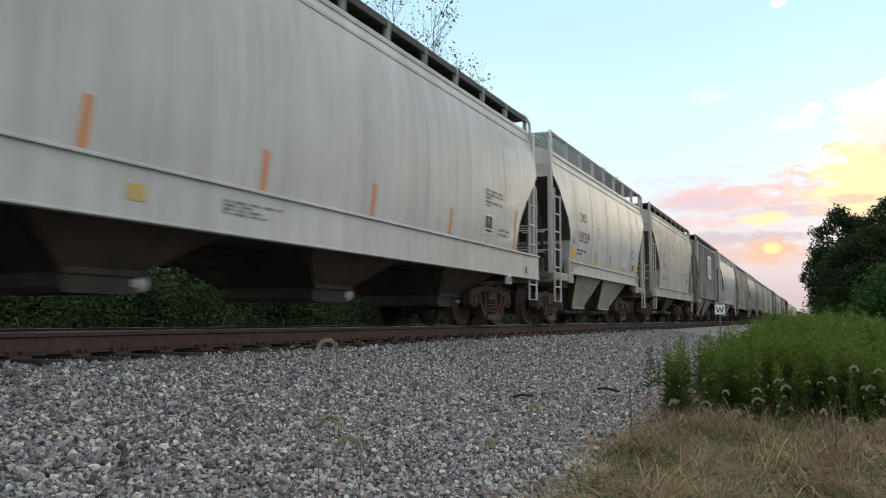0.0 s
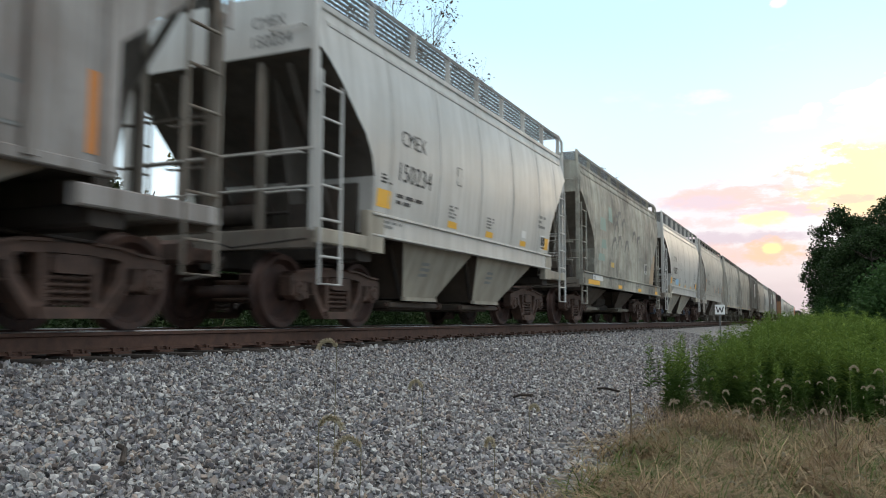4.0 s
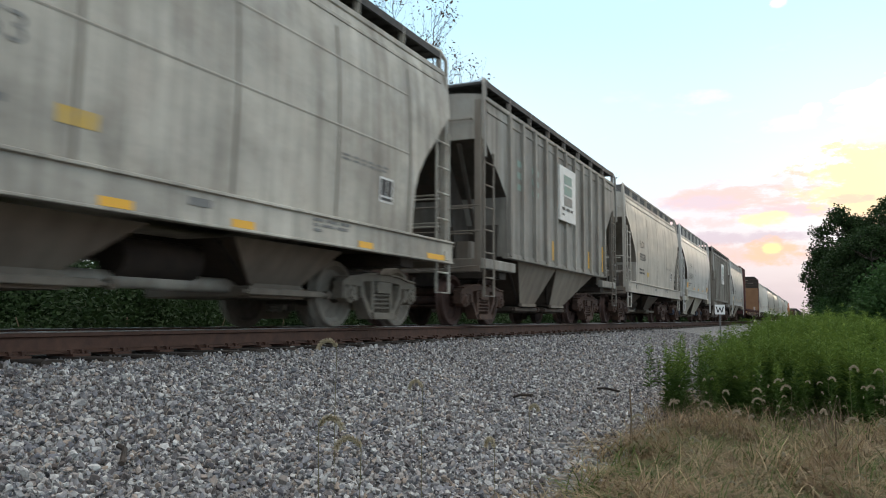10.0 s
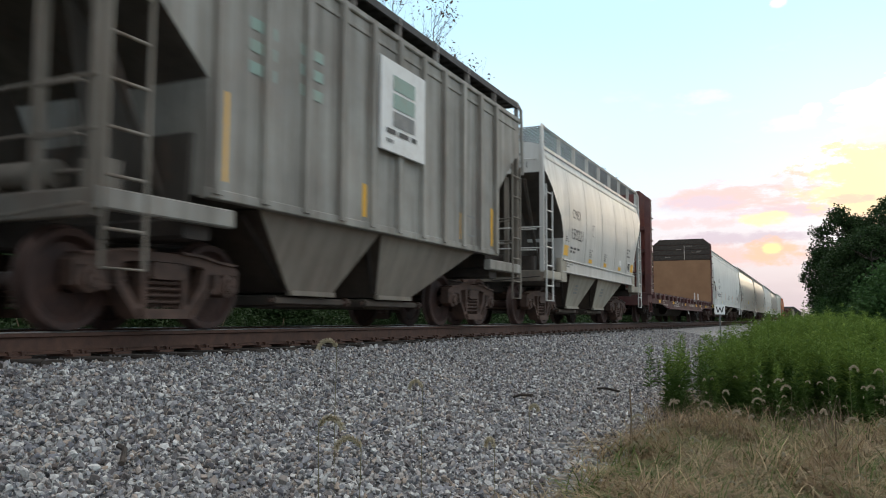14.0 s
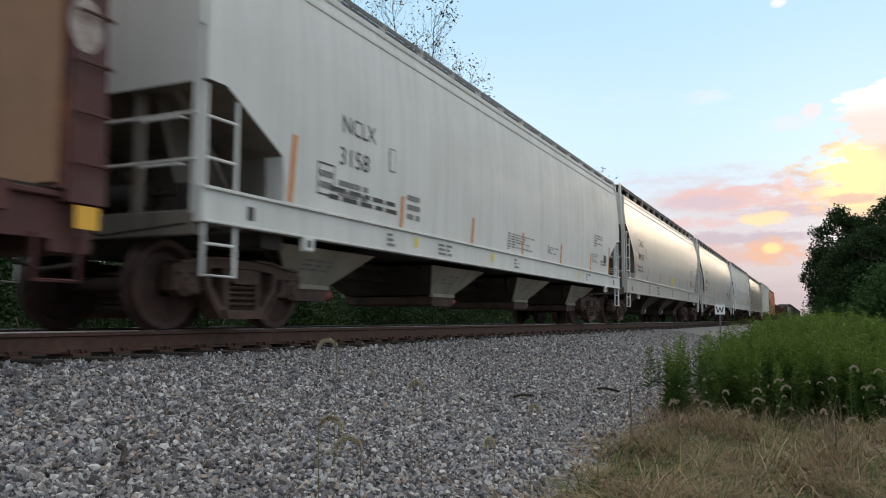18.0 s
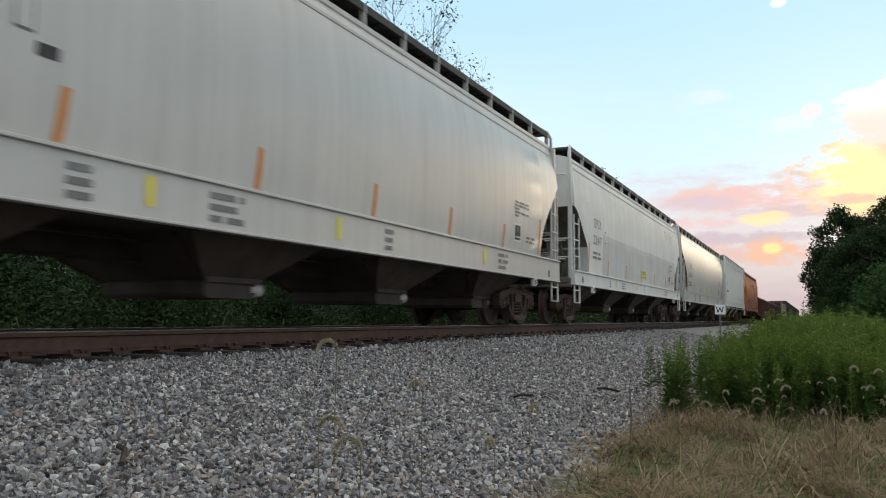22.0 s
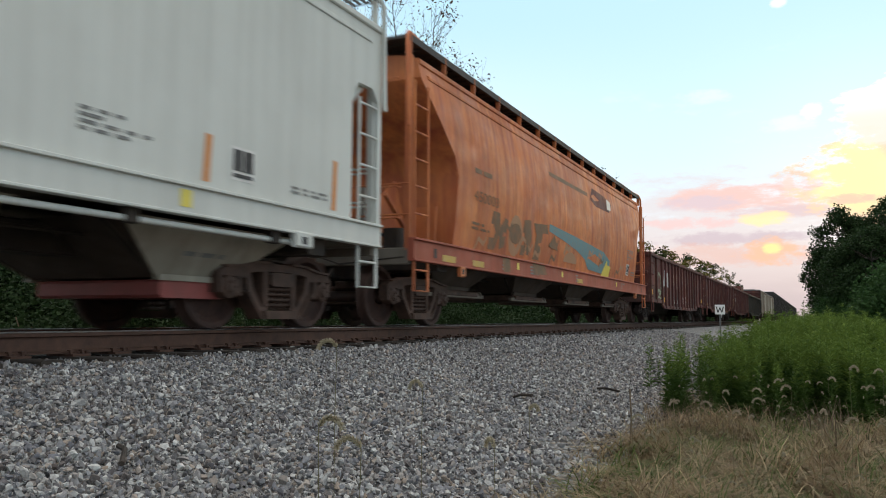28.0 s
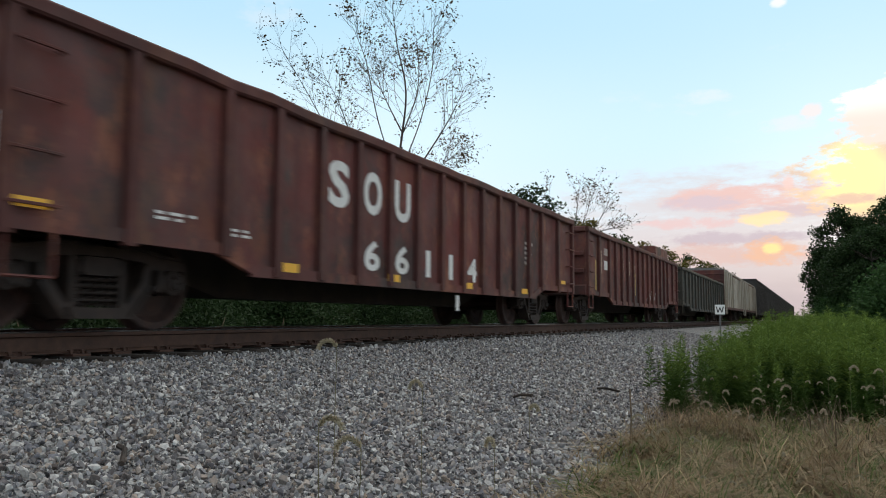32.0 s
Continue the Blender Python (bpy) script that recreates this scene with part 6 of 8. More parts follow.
# ---- the train, front to back ----
def build_train():
    grey = "pale grey two-bay covered hopper wagon with yellow reflector patches"
    beige = "dusty beige-grey covered hopper wagon with a deep side sill"
    long_hopper(-1.35, 15.8, "grey_soft", "pale grey four-bay covered hopper wagon with orange reflector stripes", extra=notice_a, sill=(0.93, 1.42), sill_marks=False, stripes_u=[1.4, 5.68, 7.95, 10.23, 12.66, 15.66])
    two_bay(16.9, 27.5, "grey_soft", ("CMEX", "150259"), grey, caps="cap_blue")
    sill_car(29.05, 39.4, "beige", ("CMEX", "130221"), beige, truck="dark")
    ribbed(41.0, 51.1, "dusty grey ribbed two-bay hopper wagon with a white sign board", stripe="orange_mark")
    two_bay(52.65, 62.95, "grey_soft", ("CMEX", "150234"), grey)
    sill_car(64.25, 75.35, "grimy", None, "grimy grey-green covered hopper wagon with faded graffiti", truck="dark", stripes=None, seam_n=0, grate="open", extra=faded_mural)
    two_bay(76.65, 87.2, "grey_soft", ("CMEX", "150257"), "pale grey two-bay covered hopper wagon with a pale blue patch", blue=True, caps="cap_blue")
    two_bay(88.4, 99.0, "beige", None, "beige-grey two-bay covered hopper wagon with black tags along the sill", grate="solid", truck="grey", yellow=False, extra=tags_i, eave=4.04)
    sill_car(100.6, 110.9, "beige_sooty", ("CRREX", "107173"), "sooty beige covered hopper wagon with yellow reflector patches")
    sill_car(112.4, 122.9, "beige_sooty", ("CRDX", "55553"), "sooty beige covered hopper wagon with a stained side", stripes="yellow")
    ribbed(124.2, 134.6, "olive-grey ribbed two-bay hopper wagon with a white sign board", mat="dust_olive", stripe="yellow")
    sill_car(136.1, 146.7, "beige", ("FLOX", "993284"), "plain beige covered hopper wagon with black numbers", truck="dark", stripes=None, grate="open", text_mat="black")
    two_bay(147.75, 158.3, "grey_soft", ("CMEX", "150248"), grey, caps="cap_blue")
    ribbed(159.6, 169.9, "olive-grey ribbed two-bay hopper wagon with a white sign board", mat="dust_olive", stripe="yellow")
    two_bay(171.4, 182.0, "grey_soft", ("CMEX", "150221"), grey)
    bulkhead_flat(183.4, 202.5)
    long_hopper(203.6, 221.4, "white_car", "white four-bay covered hopper wagon with straight sloped ends", ("NCLX", "3158"), pk="soft", cut="short", bays="plain", grate="open",
                sill=(1.02, 1.36), board_z=4.17, stencil_back=2.0, text_at=(2.45, 3.25, 2.38, 2.60, 2.4, 3.1, 1.98, 2.2), stripes_u=[1.40, 4.0, 6.55, 9.1, 11.75, 14.4, 16.4], seam=False, extra=notice_p)
    long_hopper(222.4, 239.5, "grey_gloss", "glossy pale grey four-bay covered hopper wagon", ("CHVX", "889148"), extra=notice_s, seam=False)
    long_hopper(240.6, 257.3, "grey_gloss", "glossy pale grey four-bay covered hopper wagon with a red mark", ("AMCX", "4651"), extra=notice_t, seam=False)
    long_hopper(258.5, 275.3, "white_car", "white four-bay covered hopper wagon with a repainted band and rust runs", ("CPCX", "2247"), pk="soft", cut="straight", sill=(0.95, 1.30), extra=notice_u, seam=False, text_mat="faded")
    long_hopper(276.4, 293.8, "grey_gloss", "glossy pale grey four-bay covered hopper wagon", ("CHVX", "896720"), extra=notice_s, seam=False)
    plate_hopper(294.9, 311.2)
    long_hopper(312.1, 329.6, "orange_car", "weathered orange covered hopper wagon with teal and grey graffiti", pk="round", cut="slant", stripe=None, bays="pan", sill=(0.95, 1.28), extra=orange_graffiti, seam=False, sill_paint="orange_sill")
    gondola(330.7, 345.7, "gon_red", "rusty oxide-red gondola wagon with flaked lettering and graffiti", extra=gon_scrawl, top=2.52)
    gondola(346.95, 361.95, "gon_red", "rusty oxide-red gondola wagon with large white lettering", extra=gon_sou, top=2.50)
    gondola(363.2, 378.2, "gon_red", "rusty red gondola wagon with a block of scrap at one end", extra=gon_red_marks, load=scrap_load, top=2.5)
    gondola(379.4, 397.6, "gon_green", "dark olive-black gondola wagon", top=2.45)
    box_car(398.8, 414.2)
    box_car(415.3, 430.2)
    f = 431.3
    for i in range(12):
        gondola(f, f + 14.6, "black_car", "black high-sided coal gondola wagon", top=4.35, low=0.75)
        f += 15.8


def box_car(front, rear):
    """Old off-white box wagon with flat sides and one sliding door."""
    car = car_thing("box_wagon", front, rear, "rust-streaked off-white box wagon with a sliding door")
    h = (rear - front) / 2
    P = M["box_white"]
    part("body", Geo().box(-1.5, 1.5, -h + 0.1, h - 0.1, 0.95, 3.43, 0.02), P, car)
    for e in (1, -1):
        lo, hi = sorted((e * (h - 0.1), e * (h - 0.03)))
        part("end_wall", Geo().box(-1.49, 1.49, lo, hi, 0.96, 3.42, 0.01), M["gon_post"], car, "dark rusty ribbed end")
        for z in (1.3, 1.75, 2.2, 2.65, 3.1):
            part("end_rib", Geo().box(-1.45, 1.45, min(e * (h - 0.03), e * (h + 0.03)), max(e * (h - 0.03), e * (h + 0.03)), z, z + 0.12, 0.02), M["gon_post"], car)
    rings = [[(-1.52, y, 3.40), (1.52, y, 3.40), (1.5, y, 3.48), (0.8, y, 3.58), (-0.8, y, 3.58), (-1.5, y, 3.48)] for y in (-h + 0.05, h - 0.05)]
    part("roof", Geo().loft(rings), M["grate"], car)
    for s in (1, -1):
        part("side_sill", Geo().box(min(s * 1.47, s * 1.55), max(s * 1.47, s * 1.55), -h + 0.1, h - 0.1, 0.82, 0.98, 0.01), M["gon_post"], car)
        d = part("sliding_door", Geo().box(min(s * 1.5, s * 1.56), max(s * 1.5, s * 1.56), -1.5, 1.5, 1.0, 3.23, 0.01), P, car)
        for z in (1.5, 2.2, 2.9):
            part("door_rib", Geo().box(min(s * 1.56, s * 1.59), max(s * 1.56, s * 1.59), -1.45, 1.45, z, z + 0.1, 0.01), P, d)
        part("door_rail", Geo().box(min(s * 1.5, s * 1.6), max(s * 1.5, s * 1.6), -1.6, 4.2, 3.24, 3.32), M["gon_post"], car)
        for i in range(12):
            y = -h + 0.5 + (2 * h - 1.0) * i / 11
            if abs(y) > 1.7:
                part("side_post", Geo().box(min(s * 1.5, s * 1.55), max(s * 1.5, s * 1.55), y - 0.05, y + 0.05, 0.98, 3.39), P, car)
        for e in (1, -1):
            lo, hi = sorted((e * (h - 0.15), e * (h - 0.6)))
            ladder(car, s * 1.58, lo, hi, 1.0, 3.3, P, stirrup=0.5)
    side = flat_at(1.503)
    rect(car, "dark_patch", -h + 3.0, -h + 3.6, 2.5, 3.1, side, M["char"])
    rect(car, "dark_patch", h - 4.0, h - 3.5, 2.3, 2.9, side, M["char"])
    bars(car, -h + 2.6, -h + 4.2, 1.5, 2.0, 2, side, M["faded"], 4)
    underframe(car, h, 0.65, 0.95)
    add_truck(car, -h + 2.1, "black")
    add_truck(car, h - 2.1, "black")
    coupler(car, h)
    return car


def notice_a(car, h, prof):
    bars(car, 7.35 - h, 8.55 - h, 1.12, 1.28, 4, flat_at(1.592), M["faded"], 1)
    rect(car, "notice", 6.15 - h, 6.35 - h, 1.1, 1.24, flat_at(1.592), M["yellow_dull"])


build_train()


# ---- ground and track ----
def ground_material(name, a, b, c, scale, rough=0.95, bump=0.5, dist=0.03):
    m, nt, bs = material(name)
    col = n_mix(nt, n_range(nt, n_noise(nt, scale, 6, 0.7), 0.35, 0.65), a, b)
    col = n_mix(nt, n_range(nt, n_noise(nt, scale * 0.08, 4), 0.4, 0.65, 0, 0.7), col, c)
    wire(nt, col, bs.inputs["Base Color"])
    bs.inputs["Roughness"].default_value = rough
    n_bump(nt, bs, n_noise(nt, scale * 1.5, 6), bump, dist)
    return m


def gravel_material(name="crushed_granite", lo=(0.14, 0.14, 0.145), hi=(0.40, 0.40, 0.39), tan=(0.30, 0.25, 0.20)):
    m, nt, bs = material(name)
    t = nt.nodes.new("ShaderNodeTexCoord")
    v = nt.nodes.new("ShaderNodeTexVoronoi")
    v.inputs["Scale"].default_value = 19
    nt.links.new(t.outputs["Object"], v.inputs["Vector"])
    sep = nt.nodes.new("ShaderNodeSeparateColor")
    nt.links.new(v.outputs["Color"], sep.inputs[0])
    col = n_mix(nt, sep.outputs[0], lo, hi)
    col = n_mix(nt, n_range(nt, sep.outputs[1], 0.75, 0.9), col, tan)
    # cell edges darkened: shade in the gaps between stones, put into the colour
    col = n_mix(nt, n_range(nt, v.outputs["Distance"], 0.4, 0.75, 0, 0.8), col, (0.05, 0.05, 0.05))
    wire(nt, col, bs.inputs["Base Color"])
    bs.inputs["Roughness"].default_value = 0.85
    inv = n_range(nt, v.outputs["Distance"], 0.0, 0.8, 1.0, 0.0)
    n_bump(nt, bs, inv, 0.9, 0.03)
    return m


def stone_material():
    m, nt, bs = material("granite_stone")
    g = nt.nodes.new("ShaderNodeNewGeometry")
    r = nt.nodes.new("ShaderNodeValToRGB")
    e = r.color_ramp.elements
    e[0].position, e[0].color = 0.0, (0.085, 0.085, 0.09, 1)
    e[1].position, e[1].color = 1.0, (0.60, 0.59, 0.565, 1)
    for p, c in ((0.10, (0.12, 0.095, 0.085)), (0.24, (0.17, 0.17, 0.19)), (0.40, (0.23, 0.215, 0.205)), (0.56, (0.285, 0.285, 0.30)), (0.68, (0.34, 0.265, 0.205)), (0.76, (0.40, 0.39, 0.375)), (0.90, (0.50, 0.485, 0.46))):
        x = e.new(p)
        x.color = (*c, 1)
    nt.links.new(g.outputs["Random Per Island"], r.inputs[0])
    col = n_mix(nt, n_range(nt, n_noise(nt, 45, 5, 0.7), 0.45, 0.7, 0, 0.6), r.outputs[0], (0.07, 0.07, 0.075))
    col = n_mix(nt, n_range(nt, n_noise(nt, 32, 5, 0.7), 0.56, 0.72, 0, 0.5), col, (0.58, 0.565, 0.54))
    col = n_mix(nt, n_range(nt, n_noise(nt, 0.8, 4), 0.45, 0.7, 0, 0.15), col, (0.17, 0.15, 0.13))
    wire(nt, col, bs.inputs["Base Color"])
    bs.inputs["Roughness"].default_value = 0.8
    return m


GROUND_PROFILE = [(-400, -0.9), (-60, -0.9), (-7.0, -0.85), (-5.2, -0.75), (-3.4, -0.30), (-2.9, -0.27), (-0.5, -0.27), (0.35, -0.27), (0.9, -0.305), (2.8, -0.60), (4.3, -0.76), (4.9, -0.80), (7.5, -0.85), (60, -0.9), (400, -0.9)]


def ground_z(x):
    return float(np.interp(x, [a for a, b in GROUND_PROFILE], [b for a, b in GROUND_PROFILE]))


def strip(name, xs, ys, mat, lift=0.0, kind="structure", label="", category=""):
    g = Geo()
    n = len(xs)
    for y in ys:
        g.v += [(x, y, ground_z(x) + lift) for x in xs]
    g.f = [(j * n + i, j * n + i + 1, (j + 1) * n + i + 1, (j + 1) * n + i) for j in range(len(ys) - 1) for i in range(n - 1)]
    ob = new(name, g.mesh(name, mat, 60))
    return tagged(ob, label, category, kind=kind)


YS = [-300, -120, -60, -30] + list(range(-20, 60, 4)) + list(range(60, 220, 8)) + [230, 260, 300, 400, 600, 1000, 2500]
M["soil"] = ground_material("dry_grassy_soil", (0.13, 0.11, 0.06), (0.10, 0.12, 0.05), (0.17, 0.13, 0.075), 6)
M["gravel"] = gravel_material()
M["gravel_oily"] = gravel_material("oil_stained_ballast", (0.035, 0.028, 0.022), (0.11, 0.09, 0.07), (0.08, 0.055, 0.035))
M["stone"] = stone_material()
strip("ground", [-2500, -400, -120, -60, -30, -14, -7, -5.2, -3.4, -2.9, -0.5, 0.35, 0.9, 2.8, 4.3, 4.9, 6, 7.5, 10, 15, 25, 60, 120, 400, 2500], YS, M["soil"], -0.03, label="flat grassy ground beside the railway line", category="ground")
strip("ballast_bed", [0.12, 0.35, 0.9, 1.8, 2.8, 3.6, 4.3, 4.75], YS, M["gravel"], 0.0, label="grey crushed stone bed of the track", category="ballast")

strip("track_bed", [-4.6, -3.4, -2.9, -1.7, -0.9, -0.3, 0.12], YS, M["gravel_oily"], 0.004, label="oil-stained dark ballast between and beyond the rails", category="ballast")


def scatter_stones():
    """Loose stones over the shoulder, as one heap."""
    rnd = np.random.RandomState(5)
    shapes = []
    for k in range(14):  # angular broken stones
        bm = bmesh.new()
        p = rnd.normal(size=(10, 3))
        p = p / np.linalg.norm(p, axis=1)[:, None] * rnd.uniform(0.9, 1.08, (10, 1))
        for q in p:
            bm.verts.new(q)
        bmesh.ops.convex_hull(bm, input=bm.verts)
        bm.verts.ensure_lookup_table()
        bm.verts.index_update()
        shapes.append((np.array([v.co[:] for v in bm.verts]), np.array([[v.index for v in f.verts] for f in bm.faces])))
        bm.free()
    xs, ys, ss = [], [], []
    for y0, y1, dens, x0, x1 in ((1.5, 6, 2350, 1.2, 4.8), (1.5, 6, 1700, 0.0, 1.2), (6, 11, 1600, 0.1, 4.85), (11, 18, 620, 0.1, 4.85), (18, 32, 170, 0.1, 4.85)):
        n = int((y1 - y0) * (x1 - x0) * dens)
        xs.append(rnd.uniform(x0, x1, n)), ys.append(rnd.uniform(y0, y1, n))
        ss.append(np.clip(rnd.lognormal(math.log(0.0148), 0.28, n), 0.008, 0.028) * (1.0 if y0 < 11 else 1.25))
    x, y, s = np.concatenate(xs), np.concatenate(ys), np.concatenate(ss)
    edge = 4.55 + 0.25 * np.sin(y * 2.1) + 0.2 * np.sin(y * 5.3 + 1)
    keep = (x < edge) | (rnd.uniform(0, 1, len(x)) < 0.15)
    x, y, s = x[keep], y[keep], s[keep]
    n = len(x)
    zz = np.interp(x, [a for a, b in GROUND_PROFILE], [b for a, b in GROUND_PROFILE]) + s * rnd.uniform(-0.3, 1.7, n)
    rot = rnd.normal(size=(n, 4))
    rot /= np.linalg.norm(rot, axis=1)[:, None]
    w, a, b, c = rot.T
    R = np.stack([1 - 2 * (b * b + c * c), 2 * (a * b - c * w), 2 * (a * c + b * w), 2 * (a * b + c * w), 1 - 2 * (a * a + c * c), 2 * (b * c - a * w), 2 * (a * c - b * w), 2 * (b * c + a * w), 1 - 2 * (a * a + b * b)], 1).reshape(n, 3, 3)
    sc = s[:, None] * rnd.uniform([0.95, 0.75, 0.5], [1.4, 1.05, 0.85], (n, 3))
    which = rnd.randint(0, len(shapes), n)
    vs, fs, o = [], [], 0
    for k, (bv, bf) in enumerate(shapes):
        i = np.nonzero(which == k)[0]
        pts = np.einsum("nij,nkj->nki", R[i], bv[None] * sc[i][:, None, :]) + np.stack([x, y, zz], 1)[i][:, None, :]
        vs.append(pts.reshape(-1, 3))
        fs.append((bf[None] + (np.arange(len(i)) * len(bv))[:, None, None]).reshape(-1, 3) + o)
        o += pts.shape[0] * pts.shape[1]
    ob = new("ballast_stones", raw_mesh("ballast_stones", np.concatenate(vs), np.concatenate(fs), M["stone"]))
    tagged(ob, "loose grey crushed granite stones beside the rail", "ballast", kind="stuff")


def raw_mesh(name, verts, faces, mat, smooth=False):
    """A mesh of triangles or quads straight from arrays."""
    me = bpy.data.meshes.new(name)
    k = faces.shape[1]
    me.vertices.add(len(verts))
    me.vertices.foreach_set("co", np.ascontiguousarray(verts, dtype=np.float32).ravel())
    me.loops.add(faces.size)
    me.loops.foreach_set("vertex_index", faces.astype(np.int32).ravel())
    me.polygons.add(len(faces))
    me.polygons.foreach_set("loop_start", np.arange(0, faces.size, k, dtype=np.int32))
    me.update(calc_edges=True)
    me.validate()
    if mat:
        me.materials.append(mat)
    me.polygons.foreach_set("use_smooth", np.full(len(faces), smooth, dtype=bool))
    return me


scatter_stones()


def build_rails():
    head = [(-0.068, -0.19), (0.068, -0.19), (0.068, -0.178), (0.012, -0.16), (0.009, -0.052), (0.036, -0.042), (0.037, -0.012), (0.028, -0.001), (-0.028, -0.001), (-0.037, -0.012), (-0.036, -0.042), (-0.009, -0.052), (-0.012, -0.16), (-0.068, -0.178)]
    ys = [-40] + list(range(-30, 60, 10)) + list(range(60, 220, 8)) + [240, 300, 400, 600, 900]
    for cx in (-0.065, -1.575):
        rings = []
        for y in ys:
            rings.append([(cx + a, y, b) for a, b in head])
        rail = tagged(new("rail", Geo().loft(rings).mesh("rail", M["rail"], 40)), "rust-brown steel rail with a worn bright head", "rail", "rails of the track", kind="structure")
        g = Geo()
        rows = []
        for y in ys:
            rows += [(cx - 0.0385, y, -0.010), (cx - 0.029, y, 0.0012), (cx + 0.029, y, 0.0012), (cx + 0.0385, y, -0.010)]
        g.add(rows, [(4 * i + k, 4 * i + k + 1, 4 * i + k + 5, 4 * i + k + 4) for i in range(len(ys) - 1) for k in range(3)])
        part("running_surface", g, M["bright_steel"], rail, "bright worn steel top")
    tie = Geo().box(-1.28, 1.28, -0.11, 0.11, -0.36, -0.215, 0.012)
    tme = tie.mesh("tie", M["tie"])
    plate = Geo()
    for cx in (0.755, -0.755):
        plate.box(cx - 0.16, cx + 0.16, -0.095, 0.095, -0.214, -0.193)
        for dy in (-0.06, 0.06):
            for dx in (-0.095, 0.095):
                plate.box(cx + dx - 0.012, cx + dx + 0.012, dy - 0.012, dy + 0.012, -0.193, -0.16)
                plate.box(cx + dx * 0.9 - 0.02, cx + dx * 0.9 + 0.02, dy - 0.016, dy + 0.016, -0.172, -0.158)
    pme = plate.mesh("tie_plate", M["rail"])
    anch = Geo()
    for cx in (0.755, -0.755):
        anch.box(cx - 0.085, cx + 0.085, 0.115, 0.135, -0.235, -0.17)
    ame = anch.mesh("rail_anchor", M["rail"])
    track = tagged(new("track_ties"), "dark creosoted timber ties under the rails", "railway tie", kind="structure")
    rnd = random.Random(8)
    y = -4.0
    while y < 62:
        t = part("tie", tme, None, track)
        t.matrix_basis = pose(XC + rnd.uniform(-0.03, 0.03), y, 0, 0, 0, rnd.uniform(-1.2, 1.2))
        part("tie_plate", pme, None, t)
        if y < 20:
            part("rail_anchor", ame, None, t)
        y += 0.53 + rnd.uniform(-0.03, 0.03)


build_rails()


# ---- whistle post ----
def whistle_post():
    e = new("whistle_post")
    e.location = (3.30, 26.0, ground_z(3.3))
    tagged(e, "small square white whistle sign with a black W on a post", "sign")
    h = 0.44 - ground_z(3.3)
    part("post", Geo().box(-0.025, 0.025, -0.012, 0.012, -0.1, h + 0.1, 0.004), M["grate"], e)
    s = part("sign_plate", Geo().box(-0.15, 0.15, -0.028, -0.014, h - 0.15, h + 0.15, 0.01), M["sign_white"], e)
    g = Geo()
    for x0, z0, x1, z1 in ((-0.105, 0.09, -0.055, -0.09), (-0.055, -0.09, 0.0, 0.06), (0.0, 0.06, 0.055, -0.09), (0.055, -0.09, 0.105, 0.09)):
        g.add([(x0 - 0.015, -0.031, h + z0), (x0 + 0.015, -0.031, h + z0), (x1 + 0.015, -0.031, h + z1), (x1 - 0.015, -0.031, h + z1)], [(0, 1, 2, 3)])
    part("letter", g, M["black"], s)


whistle_post()


# ---- plants ----
def leaf_material(name, a, b, c, trans=0.25, rough=0.6, patch=0.35):
    m, nt, bs = material(name)
    g = nt.nodes.new("ShaderNodeNewGeometry")
    col = n_mix(nt, g.outputs["Random Per Island"], a, b)
    col = n_mix(nt, n_range(nt, n_noise(nt, patch, 3), 0.45, 0.62), col, c)
    wire(nt, col, bs.inputs["Base Color"])
    bs.inputs["Roughness"].default_value = rough
    bs.inputs["Specular IOR Level"].default_value = 0.12
    tr = nt.nodes.new("ShaderNodeBsdfTranslucent")
    wire(nt, col, tr.inputs[0])
    mx = nt.nodes.new("ShaderNodeMixShader")
    mx.inputs[0].default_value = trans
    nt.links.new(bs.outputs[0], mx.inputs[1])
    nt.links.new(tr.outputs[0], mx.inputs[2])
    nt.links.new(mx.outputs[0], nt.nodes["Material Output"].inputs[0])
    return m


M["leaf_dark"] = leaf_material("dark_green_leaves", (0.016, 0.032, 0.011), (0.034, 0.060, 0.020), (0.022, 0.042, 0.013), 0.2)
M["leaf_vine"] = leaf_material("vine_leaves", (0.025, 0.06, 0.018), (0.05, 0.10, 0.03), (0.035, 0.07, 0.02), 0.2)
# yellow-bronze for crown tops, with the evening light put into the leaf colour
M["leaf_autumn_lit"] = leaf_material("yellowing_lit_leaves", (0.06, 0.075, 0.018), (0.21, 0.145, 0.035), (0.10, 0.095, 0.024), 0.3)
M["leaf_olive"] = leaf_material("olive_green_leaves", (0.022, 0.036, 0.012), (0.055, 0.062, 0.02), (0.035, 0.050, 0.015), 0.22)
M["leaf_brown"] = leaf_material("dry_brown_leaves", (0.05, 0.035, 0.02), (0.11, 0.07, 0.035), (0.06, 0.045, 0.025), 0.2)
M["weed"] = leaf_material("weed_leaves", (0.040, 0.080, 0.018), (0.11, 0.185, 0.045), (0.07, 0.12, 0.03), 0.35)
# lighter copy of the weed colour, painting in light on the plant tops
M["weed_lit_top"] = leaf_material("top_lit_weed_leaves", (0.085, 0.145, 0.026), (0.18, 0.255, 0.052), (0.12, 0.185, 0.04), 0.4)
M["straw"] = leaf_material("dry_straw_grass", (0.13, 0.09, 0.055), (0.50, 0.39, 0.235), (0.23, 0.16, 0.092), 0.3, patch=2.6)
M["brush"] = leaf_material("dead_brown_brush", (0.08, 0.06, 0.04), (0.30, 0.23, 0.16), (0.14, 0.105, 0.075), 0.2)
M["stem"] = leaf_material("grey_green_grass_stem", (0.12, 0.12, 0.07), (0.20, 0.18, 0.11), (0.15, 0.14, 0.09), 0.2)
